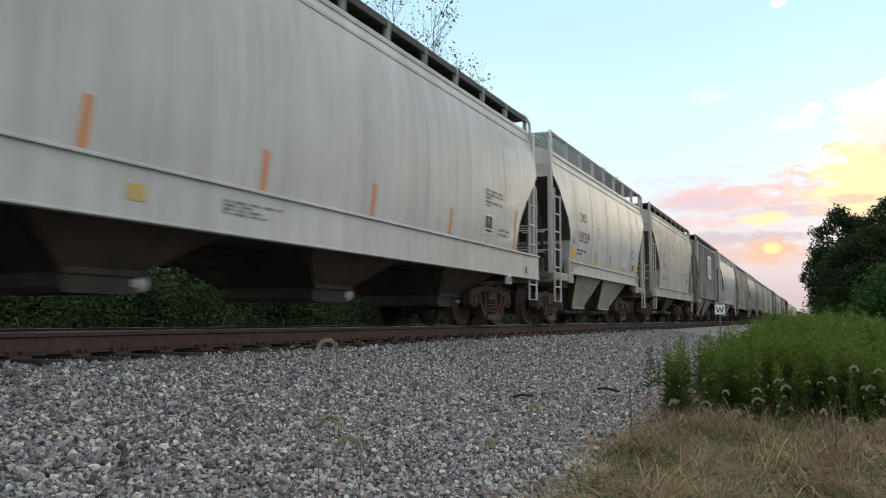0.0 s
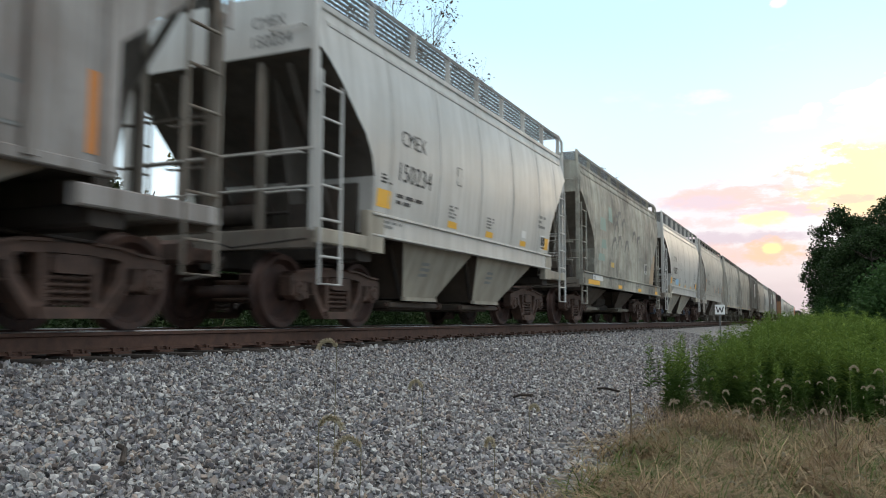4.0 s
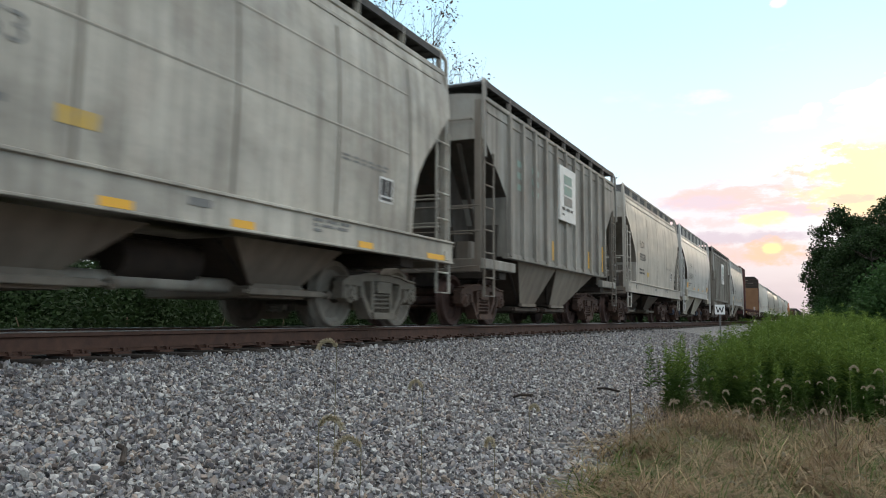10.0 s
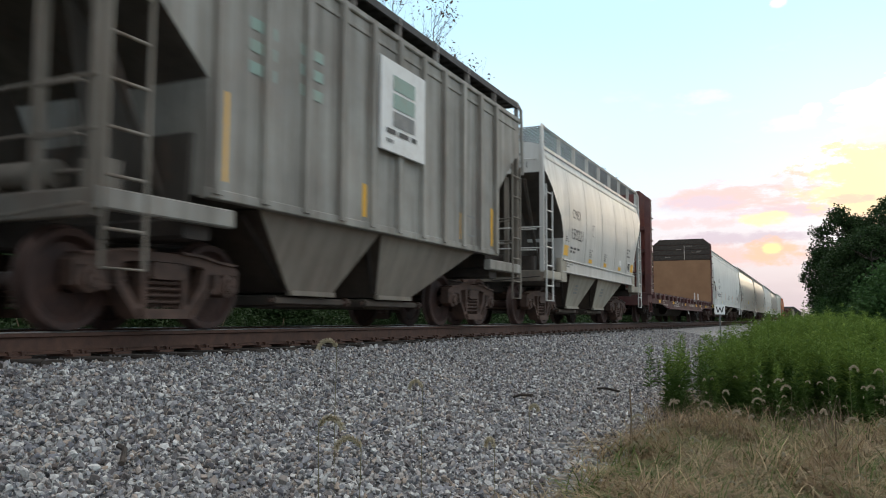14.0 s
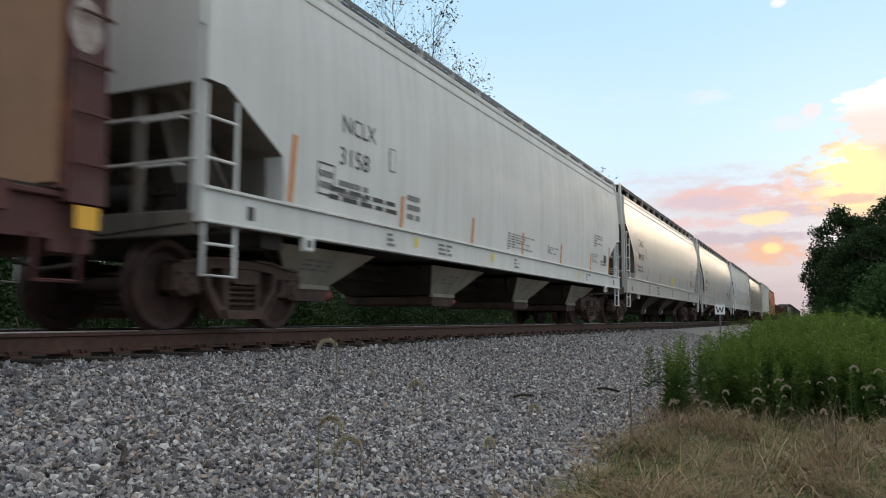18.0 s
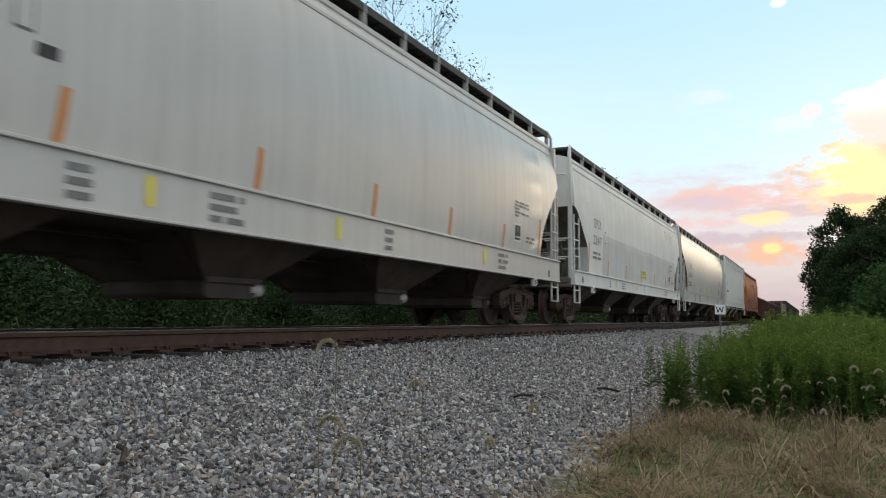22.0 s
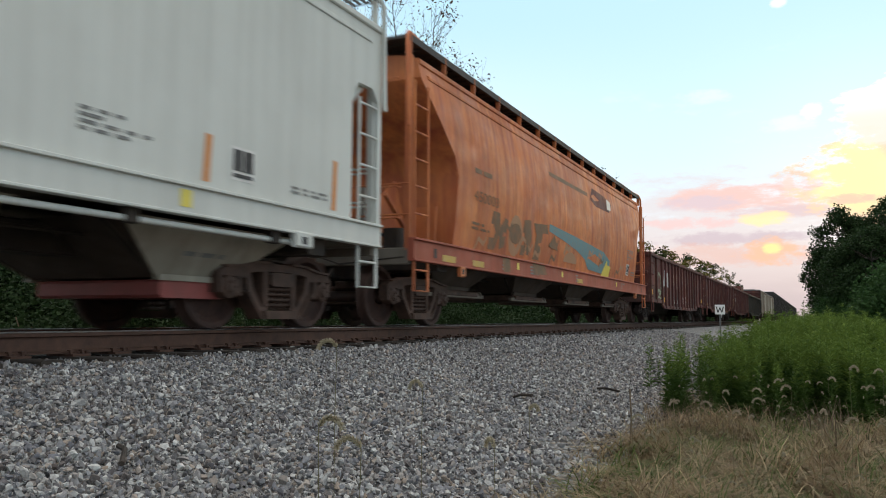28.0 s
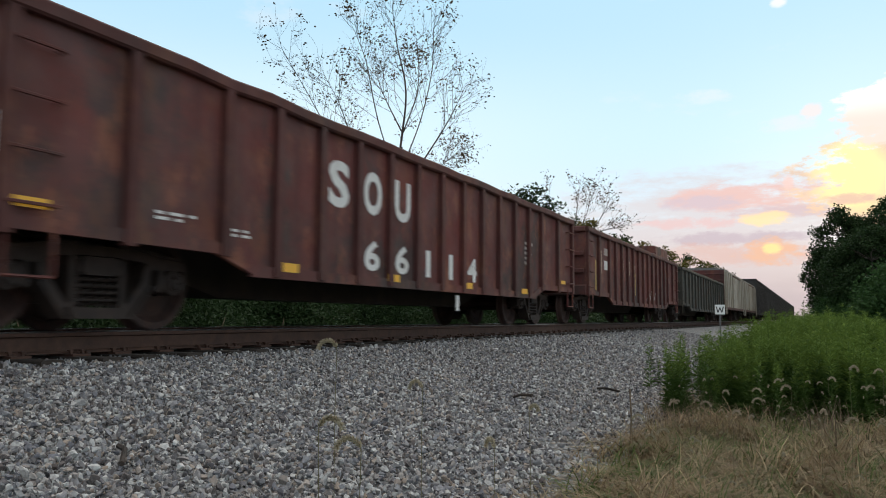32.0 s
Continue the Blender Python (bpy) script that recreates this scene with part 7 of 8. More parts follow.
M["grass_green"] = leaf_material("green_grass", (0.07, 0.11, 0.025), (0.14, 0.18, 0.05), (0.10, 0.13, 0.04), 0.3)
M["seed"] = leaf_material("foxtail_seed", (0.34, 0.30, 0.21), (0.46, 0.41, 0.30), (0.36, 0.32, 0.23), 0.35)
M["bark_dark"] = metal("dark_bark", (0.03, 0.024, 0.02), (0.07, 0.056, 0.046), 0.9, 8)
M["bark"] = metal("grey_brown_bark", (0.05, 0.038, 0.03), (0.11, 0.09, 0.075), 0.9, 8)


def leaves_at(points, size, rnd, flat=0.5, aspect=1.6):
    """Two-triangle leaves at points; returns verts and quads."""
    n = len(points)
    d = rnd.normal(size=(n, 3))
    d[:, 2] *= flat
    d /= np.linalg.norm(d, axis=1)[:, None]
    e = np.cross(d, rnd.normal(size=(n, 3)))
    e /= np.linalg.norm(e, axis=1)[:, None] + 1e-9
    s = (size * rnd.uniform(0.6, 1.3, n))[:, None]
    a, b = d * s * aspect / 2, e * s / 2
    v = np.stack([points - a, points + b * 0.9, points + a, points - b * 0.9], 1).reshape(-1, 3)
    f = np.arange(4 * n).reshape(n, 4)
    return v, f


def limb_geo(segs, min_r=0.0):
    g = Geo()
    for a, b, ra, rb in segs:
        if ra >= min_r:
            g.tube(a, b, ra, 6 if ra > 0.05 else 4, rb)
    return g


def stand(name, x, y, label):
    e = new(name)
    e.location = (x, y, ground_z(x))
    return tagged(e, label, "tree")


def arc(points, n):
    """Smooth way through points, n steps a span."""
    p = [Vector(q) for q in points]
    p = [p[0] * 2 - p[1]] + p + [p[-1] * 2 - p[-2]]
    out = []
    for i in range(1, len(p) - 2):
        a, b, c, d = p[i - 1:i + 3]
        for k in range(n):
            t = k / n
            out.append(0.5 * (2 * b + (c - a) * t + (2 * a - 5 * b + 4 * c - d) * t * t + (3 * b - a - 3 * c + d) * t ** 3))
    return out + [p[-2]]


def limb_run(segs, pts, r0, r1):
    n = len(pts) - 1
    for i in range(n):
        segs.append((pts[i], pts[i + 1], r0 + (r1 - r0) * i / n, r0 + (r1 - r0) * (i + 1) / n))


def clump_tree(name, x, y, height, bottom, radius, label, low_leaf, top_leaf, seed, clumps=34, leaves=150, size=0.13, clump=0.42, gappy=0.2, squash=0.85, r0=0.13):
    """Leafy tree: trunk, limbs running out to separate leaf clumps, gaps of sky between them, another tint on top."""
    rnd = random.Random(seed)
    npr = np.random.RandomState(seed)
    e = stand(name, x, y, label)
    mid, half = (height + bottom) / 2, (height - bottom) / 2
    trunk = arc([(0, 0, -0.2), (rnd.gauss(0, 0.12), rnd.gauss(0, 0.12), bottom), (rnd.gauss(0, 0.25), rnd.gauss(0, 0.25), mid), (rnd.gauss(0, 0.3), rnd.gauss(0, 0.3), height - clump)], 4)
    segs, low, top = [], [], []
    limb_run(segs, trunk, r0, 0.02)
    lobes = [rnd.uniform(0.72, 1.12) for _ in range(7)]
    for k in range(clumps):
        th = k * 2.39996 + rnd.uniform(-0.4, 0.4)
        v = rnd.uniform(-1, 1)
        lobe = lobes[int((th % (2 * math.pi)) / (2 * math.pi) * 7) % 7] * (1.0 if v > 0 else rnd.uniform(0.75, 1.1))
        k_in = rnd.uniform(0.55, 1.0) if k % 4 else rnd.uniform(0.1, 0.5)
        w = math.sqrt(max(0.0, 1 - abs(v) ** 2.2)) * lobe * k_in * max(0.2, radius - clump * 0.6)
        c = Vector((w * math.cos(th), w * math.sin(th), mid + v * (half - clump * squash) * (0.92 + 0.16 * lobe * 0.5)))
        if rnd.random() < gappy and v < 0.5:
            c.z -= clump * 0.6
        base = min(trunk, key=lambda q: abs(q.z - (c.z - 0.35 * w - 0.5)))
        bow = (base + c) / 2 + Vector((0, 0, rnd.uniform(-0.3, 0.25) * clump))
        limb_run(segs, arc([base, bow, c], 3), min(0.05, r0 * 0.4), 0.012)
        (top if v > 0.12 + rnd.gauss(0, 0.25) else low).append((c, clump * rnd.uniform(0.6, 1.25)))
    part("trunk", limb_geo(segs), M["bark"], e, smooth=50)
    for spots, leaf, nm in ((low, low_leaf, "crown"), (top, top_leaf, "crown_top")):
        pts = []
        for c, rr in spots:
            n = int(leaves * (rr / clump) ** 2)
            d = npr.normal(size=(n, 3))
            d /= np.linalg.norm(d, axis=1)[:, None]
            p = d * (npr.uniform(0.15, 1.0, n) ** 0.6 * rr * (1 + 0.25 * np.sin(5 * d[:, 0] + c.x * 9) * np.sin(4 * d[:, 2] + c.y * 7)))[:, None]
            p[:, 2] *= squash
            pts.append(p + np.array(c))
        if pts:
            v, f = leaves_at(np.concatenate(pts), size, npr)
            tagged(part(nm, raw_mesh(nm, v, f, M[leaf]), None, e), kind="stuff")
    return e


def vase_tree(name, x, y, label, limbs, scale, leaf, seed, depth=(0.42, 0.9), side=1.6, size=0.13, r0=0.15, clusters=0.16, singles=0.5, reach=1.0):
    """Nearly bare tree: main limbs given as (out, up) points in their own planes, then two orders of fine twigs and a few leaves at the tips."""
    rnd = random.Random(seed)
    npr = np.random.RandomState(seed)
    e = stand(name, x, y, label)
    across = Vector((0.906, 0.423, 0))
    back = Vector((-0.423, 0.906, 0))
    main, fine, tips = [], [], []

    def twig(p, d, length, r, lev):
        n = 4
        q, way = p, [p]
        for i in range(n):
            d = (d + Vector((rnd.gauss(0, 0.12), rnd.gauss(0, 0.12), 0.07 + rnd.gauss(0, 0.08)))).normalized()
            q = q + d * (length / n)
            way.append(q)
            if lev < 3 and rnd.random() < (0.85 if lev == 1 else 0.6):
                s = Vector((rnd.gauss(0, 1), rnd.gauss(0, 1), rnd.gauss(0, 0.6)))
                s = (s - d * s.dot(d)).normalized()
                twig(q, (d + s * rnd.uniform(0.45, 0.85)).normalized(), length * rnd.uniform(0.42, 0.7), r * 0.6, lev + 1)
        limb_run(fine, way, r, r * 0.45)
        if lev >= 2:
            tips.append(q)

    for i, pts in enumerate(limbs):
        yaw = 0 if i == 0 else rnd.uniform(-1, 1) * side * 0.35
        way = arc([(across * px + back * (px * yaw + (rnd.gauss(0, 0.12) if k else 0))) * scale + Vector((0, 0, pz * scale)) for k, (px, pz) in enumerate(pts)], 5)
        ra = r0 if i == 0 else r0 * (0.62 if i < 3 else 0.42)
        limb_run(main, way, ra, 0.014)
        n = len(way)
        for k in range(int(n * 0.32), n):
            f = k / (n - 1)
            d = (way[k] - way[k - 1]).normalized()
            for _ in range(2 if f > 0.45 else 1):
                if rnd.random() < 0.85:
                    s = Vector((rnd.gauss(0, 1), rnd.gauss(0, 1), rnd.gauss(0, 0.5)))
                    s = (s - d * s.dot(d)).normalized()
                    twig(way[k], (d + s * rnd.uniform(0.5, 1.0)).normalized(), scale * reach * rnd.uniform(1.2, 2.6) * (1.15 - 0.45 * f), 0.013, 1)
    part("trunk", limb_geo(main), M["bark_dark"], e, smooth=50)
    part("crown", limb_geo(fine), M["bark_dark"], e)
    pts = []
    for q in tips:
        a = np.array(q)
        if rnd.random() < clusters * 0.35:
            n = rnd.randint(6, 16)
            pts.append(a + npr.normal(size=(n, 3)) * 0.2)
        elif rnd.random() < singles:
            n = rnd.randint(1, 3)
            pts.append(a + npr.normal(size=(n, 3)) * 0.1)
    v, f = leaves_at(np.concatenate(pts), size, npr)
    part("leaf", raw_mesh("leaf", v, f, M[leaf]), None, e)
    return e


def clump_stuff(name, label, spots, leaf, size, n_each, seed, category="bushes"):
    """Bushes too many to count: leafy mounds at (x, y, radius, height)."""
    rnd = np.random.RandomState(seed)
    vs, fs, o = [], [], 0
    for x, y, rad, hh in spots:
        n = int(n_each * rad * hh)
        th, ph = rnd.uniform(0, 2 * math.pi, n), np.arccos(rnd.uniform(-0.1, 1, n))
        k = rnd.uniform(0.55, 1.05, n) * (1 + 0.22 * np.sin(3 * th + x) * np.sin(4 * ph + y))
        p = np.stack([x + rad * k * np.sin(ph) * np.cos(th), y + rad * k * np.sin(ph) * np.sin(th), ground_z(x) + hh * k * np.cos(ph)], 1)
        v, f = leaves_at(p, size, rnd, 0.6)
        vs.append(v), fs.append(f + o)
        o += len(v)
    ob = new(name, raw_mesh(name, np.concatenate(vs), np.concatenate(fs), M[leaf]))
    return tagged(ob, label, category, kind="stuff")


AUTUMN_ROW = ((-15.0, 73.5, 10.0, 2.4), (-15.0, 78.0, 10.2, 2.6), (-15.0, 84.0, 10.8, 2.6))


def build_far_side():
    r = random.Random(21)
    limbs = (((0, -0.2), (0.1, 5), (0.0, 9), (0.5, 12.5), (-0.2, 15.2), (-0.5, 17.2)), ((-0.2, 3.8), (-1.6, 5.8), (-2.8, 8.2), (-4.6, 11.4), (-6.4, 14.2)), ((0.05, 7.2), (2.2, 9.4), (4.0, 11.4), (5.4, 13.4)),
             ((-0.1, 8), (-1.2, 11), (-1.9, 14), (-2.6, 15.6)), ((0.1, 8.4), (1.7, 11), (2.6, 13.6), (2.7, 15.8)), ((0, 6), (1.7, 7.8), (3.2, 8.9), (4.8, 9.8)), ((-1.3, 5.5), (-2.2, 8.6), (-3.3, 11.6), (-4.2, 13.2)),
             ((0.2, 10.5), (-0.8, 12.2), (-1.4, 13.6)), ((0.3, 10.5), (1.4, 12.6), (1.5, 14.6)), ((-0.9, 4.9), (-1.9, 6.6), (-3.9, 8.4), (-5.2, 9.8)))
    vase_tree("bare_tree", -14.5, 38.2, "tall nearly bare tree with few dark leaves", [[(px * (0.90 if px < 0 else 0.64), pz) for px, pz in q] for q in limbs], 1.07, "leaf_brown", 4, size=0.10, singles=0.10, clusters=0.36, r0=0.10)
    limbs = (((0, -0.2), (0.1, 5), (-0.2, 8), (0.2, 11.5)), ((0, 6), (-1.3, 8.4), (-2.2, 10.6)), ((0, 6.4), (1.6, 8.6), (2.6, 10.4)), ((0, 7.5), (0.9, 9.6), (1.1, 11.2)), ((0.1, 7), (2.0, 8), (3.6, 8.4)))
    vase_tree("bare_tree", -14.2, 74.0, "thin bare tree behind the track", limbs, 1.18, "leaf_brown", 9, size=0.14, r0=0.10, reach=0.8, singles=0.3)
    vase_tree("half_bare_tree", -14.2, 56.5, "half-bare dark tree behind the track", limbs, 0.86, "leaf_dark", 10, size=0.16, r0=0.12, clusters=1.3, singles=0.9, reach=0.75)
    clump_tree("leafy_tree", -15.3, 25.4, 9.1, 3.6, 2.7, "round leafy tree with a bronze-lit top", "leaf_olive", "leaf_autumn_lit", 5, clumps=84, leaves=110, clump=0.50, size=0.12)
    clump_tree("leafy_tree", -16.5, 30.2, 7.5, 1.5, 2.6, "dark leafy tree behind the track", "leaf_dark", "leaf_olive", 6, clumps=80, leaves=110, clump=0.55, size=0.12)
    clump_tree("leafy_tree", -16.3, 33.6, 9.0, 2.4, 2.5, "leafy tree with a bronze-lit top behind the track", "leaf_dark", "leaf_autumn_lit", 16, clumps=78, leaves=110, clump=0.52, size=0.12)
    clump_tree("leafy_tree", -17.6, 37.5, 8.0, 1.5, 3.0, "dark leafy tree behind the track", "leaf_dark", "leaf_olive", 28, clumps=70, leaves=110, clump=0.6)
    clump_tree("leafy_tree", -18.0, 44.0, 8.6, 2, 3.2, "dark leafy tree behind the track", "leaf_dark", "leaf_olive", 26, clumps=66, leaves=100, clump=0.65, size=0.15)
    clump_tree("leafy_tree", -17.0, 50.0, 9.2, 2, 3.2, "leafy tree with a bronze-lit top behind the track", "leaf_olive", "leaf_autumn_lit", 27, clumps=60, leaves=100, clump=0.65, size=0.15)
    for k, (x, y, hh, rad) in enumerate(AUTUMN_ROW):
        clump_tree("leafy_tree", x, y, hh, 2.0, rad, "yellowing leafy tree in evening light behind the track", "leaf_olive", "leaf_autumn_lit", 90 + k, clumps=50, leaves=80, size=0.17, clump=0.7, r0=0.14)
    for k, (x, y, hh, rad) in enumerate(((-14.0, 14.6, 5.1, 1.2), (-14.0, 15.8, 5.3, 1.2), (-14.0, 17.6, 5.8, 1.1), (-14.0, 19.2, 5.4, 1.2), (-14.0, 21.0, 4.9, 1.3), (-14.4, 23.0, 4.9, 1.3))):
        clump_tree("small_tree", x, y, hh, 2.0, rad, "thin young tree behind the track", "leaf_dark", "leaf_olive", 60 + k, clumps=40, leaves=36, size=0.10, clump=0.30, r0=0.06)
    for i, (x, y, hh, rad) in enumerate(((-15, 70, 10.8, 3.2), (-15.5, 80, 11.8, 3.5), (-16, 88, 11.2, 3.5), (-15.5, 97, 12.0, 3.6), (-16.2, 105, 11.6, 3.8), (-15.6, 113, 12.6, 3.8), (-16, 122, 12.2, 4), (-15.6, 132, 13.2, 4), (-16, 143, 13.0, 4.5), (-15.8, 155, 13.8, 4.5), (-16, 168, 14.6, 5), (-16, 182, 14.2, 5), (-16, 198, 15.0, 5), (-16, 216, 15.2, 5.5), (-16, 236, 15.6, 6), (-16, 260, 16, 6))):
        clump_tree("leafy_tree", x, y, hh, 2.0, rad, "leafy tree in evening light beyond the track", "leaf_olive", "leaf_autumn_lit" if i % 3 else "leaf_olive", 40 + i, clumps=36, leaves=70, size=0.24, clump=0.85, r0=0.2)
    spots = [(-8.2 - r.random() * 4, 1 + i * 0.75 + r.random(), 0.7 + r.random() * 0.8, 0.7 + r.random() * 1.3) for i in range(52)]
    spots += [(-10.0 - r.random() * 3, 0.5 + i * 0.8 + r.random(), 1.0 + r.random() * 0.7, 1.7 + r.random() * 0.9) for i in range(44)]
    spots += [(-9.2 - r.random() * 1.2, y0 + r.random() * 1.5, 0.9 + r.random() * 0.5, 2.0 + r.random() * 0.5) for y0 in (13.2, 13.8, 14.4, 21.0, 26.5, 27.2, 33.0) for k in range(2)]
    clump_stuff("undergrowth", "dark green bushes and undergrowth behind the track", spots, "leaf_dark", 0.075, 1100, 3)
    spots = [(-8.5 - r.random() * 5, 40 + i * 1.1 + r.random(), 1.0 + r.random() * 0.9, 1.0 + r.random() * 1.2) for i in range(50)]
    spots += [(-13 - r.random() * 4, 4 + i * 1.5 + r.random(), 1.5 + r.random(), 1.7 + r.random() * 1.6) for i in range(60)]
    spots += [(-12.5 - r.random() * 2.5, -4 + i * 0.8 + r.random(), 1.5 + r.random() * 0.8, 2.6 + r.random() * 0.7) for i in range(80)]
    spots += [(-11 - r.random() * 5, 95 + i * 4 + r.random(), 2.2 + r.random(), 2.6 + r.random() * 2) for i in range(40)]
    clump_stuff("far_undergrowth", "dark green bushes farther behind the track", spots, "leaf_dark", 0.14, 520, 13)
    spots = [(-5.8 - r.random() * 2.4, 1 + i * 0.4 + r.random(), 0.3 + r.random() * 0.35, 0.3 + r.random() * 0.45) for i in range(150)]
    clump_stuff("low_weeds", "low dark weeds at the far edge of the ballast", spots, "leaf_dark", 0.055, 1300, 4, "weeds")
    for k in range(6):
        x, y = -7.6 - r.random(), 6.0 + k * 2.3 + r.random()
        e = new("dead_stalk", Geo().path([(0, 0, 0), (0.1, 0.05, 0.5), (0.05, 0.2, 1.0)], 0.014, 5).path([(0.09, 0.05, 0.45), (-0.15, -0.1, 0.8)], 0.009, 5).mesh("dead_stalk", M["brush"], 60))
        e.matrix_basis = pose(x, y, ground_z(x) - 0.03, 0, 0, k * 70)
        tagged(e, "pale dead forked stalk standing in the undergrowth", "plant", "dead stalks behind the track")


build_far_side()


def build_right_trees():
    r = random.Random(33)
    rows = ((8.6, 86, 11.9, 3.0), (7.2, 88, 8.2, 2.2), (10.6, 90, 11.3, 3.0), (9.2, 80, 8.0, 3.0), (12.6, 84, 12.2, 3.2), (14.5, 92, 13.0, 3.6), (17.5, 86, 12.4, 3.6), (21, 90, 13, 4), (25, 86, 13, 4), (12, 98, 12.0, 3.4), (11, 78, 9.0, 3.0), (15, 78, 10.5, 3.2))
    for i, (x, y, hh, rad) in enumerate(rows):
        clump_tree("leafy_tree", x - 0.1, y, hh + 0.4, 1.0, rad + 0.5, "tall dense dark green tree beside the line", "leaf_dark", "leaf_dark", 70 + i, clumps=90, leaves=190, size=0.15, clump=0.85, r0=0.2)
    spots = [(10.0 + r.random() * 16, 58 + r.random() * 12, 1.4 + r.random() * 1.3, 1.6 + r.random() * 2.2 + 0.10 * i % 2.0) for i in range(46)]
    spots += [(6.9 + 0.13 * i + r.random() * 1.5, 76 + r.random() * 5, 1.2 + r.random() * 0.7, 1.6 + r.random() * 1.4 + 0.06 * i) for i in range(26)]
    spots += [(9.2 + r.random() * 2.5, 62 + r.random() * 12, 1.2 + r.random() * 0.6, 1.3 + r.random() * 1.2) for i in range(14)]
    spots += [(12.0 + r.random() * 10, 64 + r.random() * 8, 1.6 + r.random(), 3.4 + r.random() * 2.2) for i in range(22)]
    clump_stuff("vine_thicket", "dark green vine-covered thicket at the foot of the trees", spots, "leaf_vine", 0.15, 900, 7, "thicket")
    # woods added out of sight behind the near trees, to darken far wagons' reflections
    spots = [(9.6 + r.random() * 3 + 0.004 * y, y + r.random() * 4, 3.2 + r.random() * 1.4, 11 + r.random() * 2) for y in range(118, 520, 7)]
    spots += [(16 + r.random() * 8, y + r.random() * 5, 4 + r.random() * 1.5, 12 + r.random() * 2) for y in range(118, 420, 10)]
    clump_stuff("hidden_woods", "unseen dark green woods added along the line", spots, "leaf_dark", 0.38, 26, 8, "woods")


build_right_trees()


def weed_plant(rnd, height):
    """One leafy weed: thin stem, narrow leaves all the way up; verts and quads of the lower leaves, then of the top,
    which is coloured as lit.
    """
    n = int(60 + height * 80)
    t = rnd.uniform(0.08, 1.0, n)
    az = rnd.uniform(0, 2 * math.pi, n)
    ln = (0.15 * (1.1 - 0.72 * t)) * rnd.uniform(0.7, 1.3, n)
    bendv = rnd.normal(0, 0.06, 2)
    base = np.stack([bendv[0] * t * t * height, bendv[1] * t * t * height, t * height], 1)
    out = np.stack([np.cos(az), np.sin(az), rnd.uniform(0.25, 0.9, n)], 1)
    out /= np.linalg.norm(out, axis=1)[:, None]
    order = np.argsort(t)
    t, az, ln, base, out = t[order], az[order], ln[order], base[order], out[order]
    side = np.stack([-np.sin(az), np.cos(az), np.zeros(n)], 1) * (ln * 0.10)[:, None]
    tip = base + out * ln[:, None]
    tip[:, 2] -= ln * 0.15
    mid = base + out * (ln * 0.5)[:, None]
    v = np.stack([base, mid + side, tip, mid - side], 1).reshape(-1, 3)
    f = np.arange(4 * n).reshape(n, 4)
    w = 0.004
    sv = np.array([[-w, 0, 0], [w, 0, 0], [bendv[0] * height, bendv[1] * height, height], [bendv[0] * height, bendv[1] * height, height]]) + np.array([[0, 0, 0], [0, 0, 0], [w * .4, 0, 0], [-w * .4, 0, 0]])
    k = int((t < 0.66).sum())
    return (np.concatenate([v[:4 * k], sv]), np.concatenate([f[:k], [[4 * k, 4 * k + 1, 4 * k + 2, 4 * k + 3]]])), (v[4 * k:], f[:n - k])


def plant_field(name, label, spots, mat, kinds, seed, category):
    """Many plants of a few forms joined as one growth; spots are (x, y, scale)."""
    rnd = np.random.RandomState(seed)
    vs, fs, o = [], [], 0
    for x, y, s in spots:
        v, f = kinds[rnd.randint(len(kinds))]
        a = rnd.uniform(0, 2 * math.pi)
        c, d = math.cos(a), math.sin(a)
        p = np.stack([x + s * (v[:, 0] * c - v[:, 1] * d), y + s * (v[:, 0] * d + v[:, 1] * c), ground_z(x) - 0.02 + s * v[:, 2]], 1)
        vs.append(p), fs.append(f + o)
        o += len(v)
    ob = new(name, raw_mesh(name, np.concatenate(vs), np.concatenate(fs), M[mat]))
    return tagged(ob, label, category, kind="stuff")


def blade_tuft(rnd, n, length, width, droop):
    """A tuft of bent grass blades; verts, quads."""
    vs, fs = [], []
    for i in range(n):
        a, ln = rnd.uniform(0, 2 * math.pi), length * rnd.uniform(0.5, 1.15)
        lean = rnd.uniform(0.3, 0.95) * droop
        bx, by = rnd.normal(0, 0.05, 2)
        px, py = -math.sin(a), math.cos(a)
        o = len(vs)
        for k in range(5):
            t = k / 4
            rr = ln * (lean * t * t)
            z = ln * (t - 0.35 * lean * t * t)
            w = width * (1 - t * 0.85)
            cx, cy = bx + rr * math.cos(a), by + rr * math.sin(a)
            vs += [(cx - px * w, cy - py * w, z), (cx + px * w, cy + py * w, z)]
        fs += [(o + 2 * k, o + 2 * k + 1, o + 2 * k + 3, o + 2 * k + 2) for k in range(4)]
    return np.array(vs), np.array(fs)


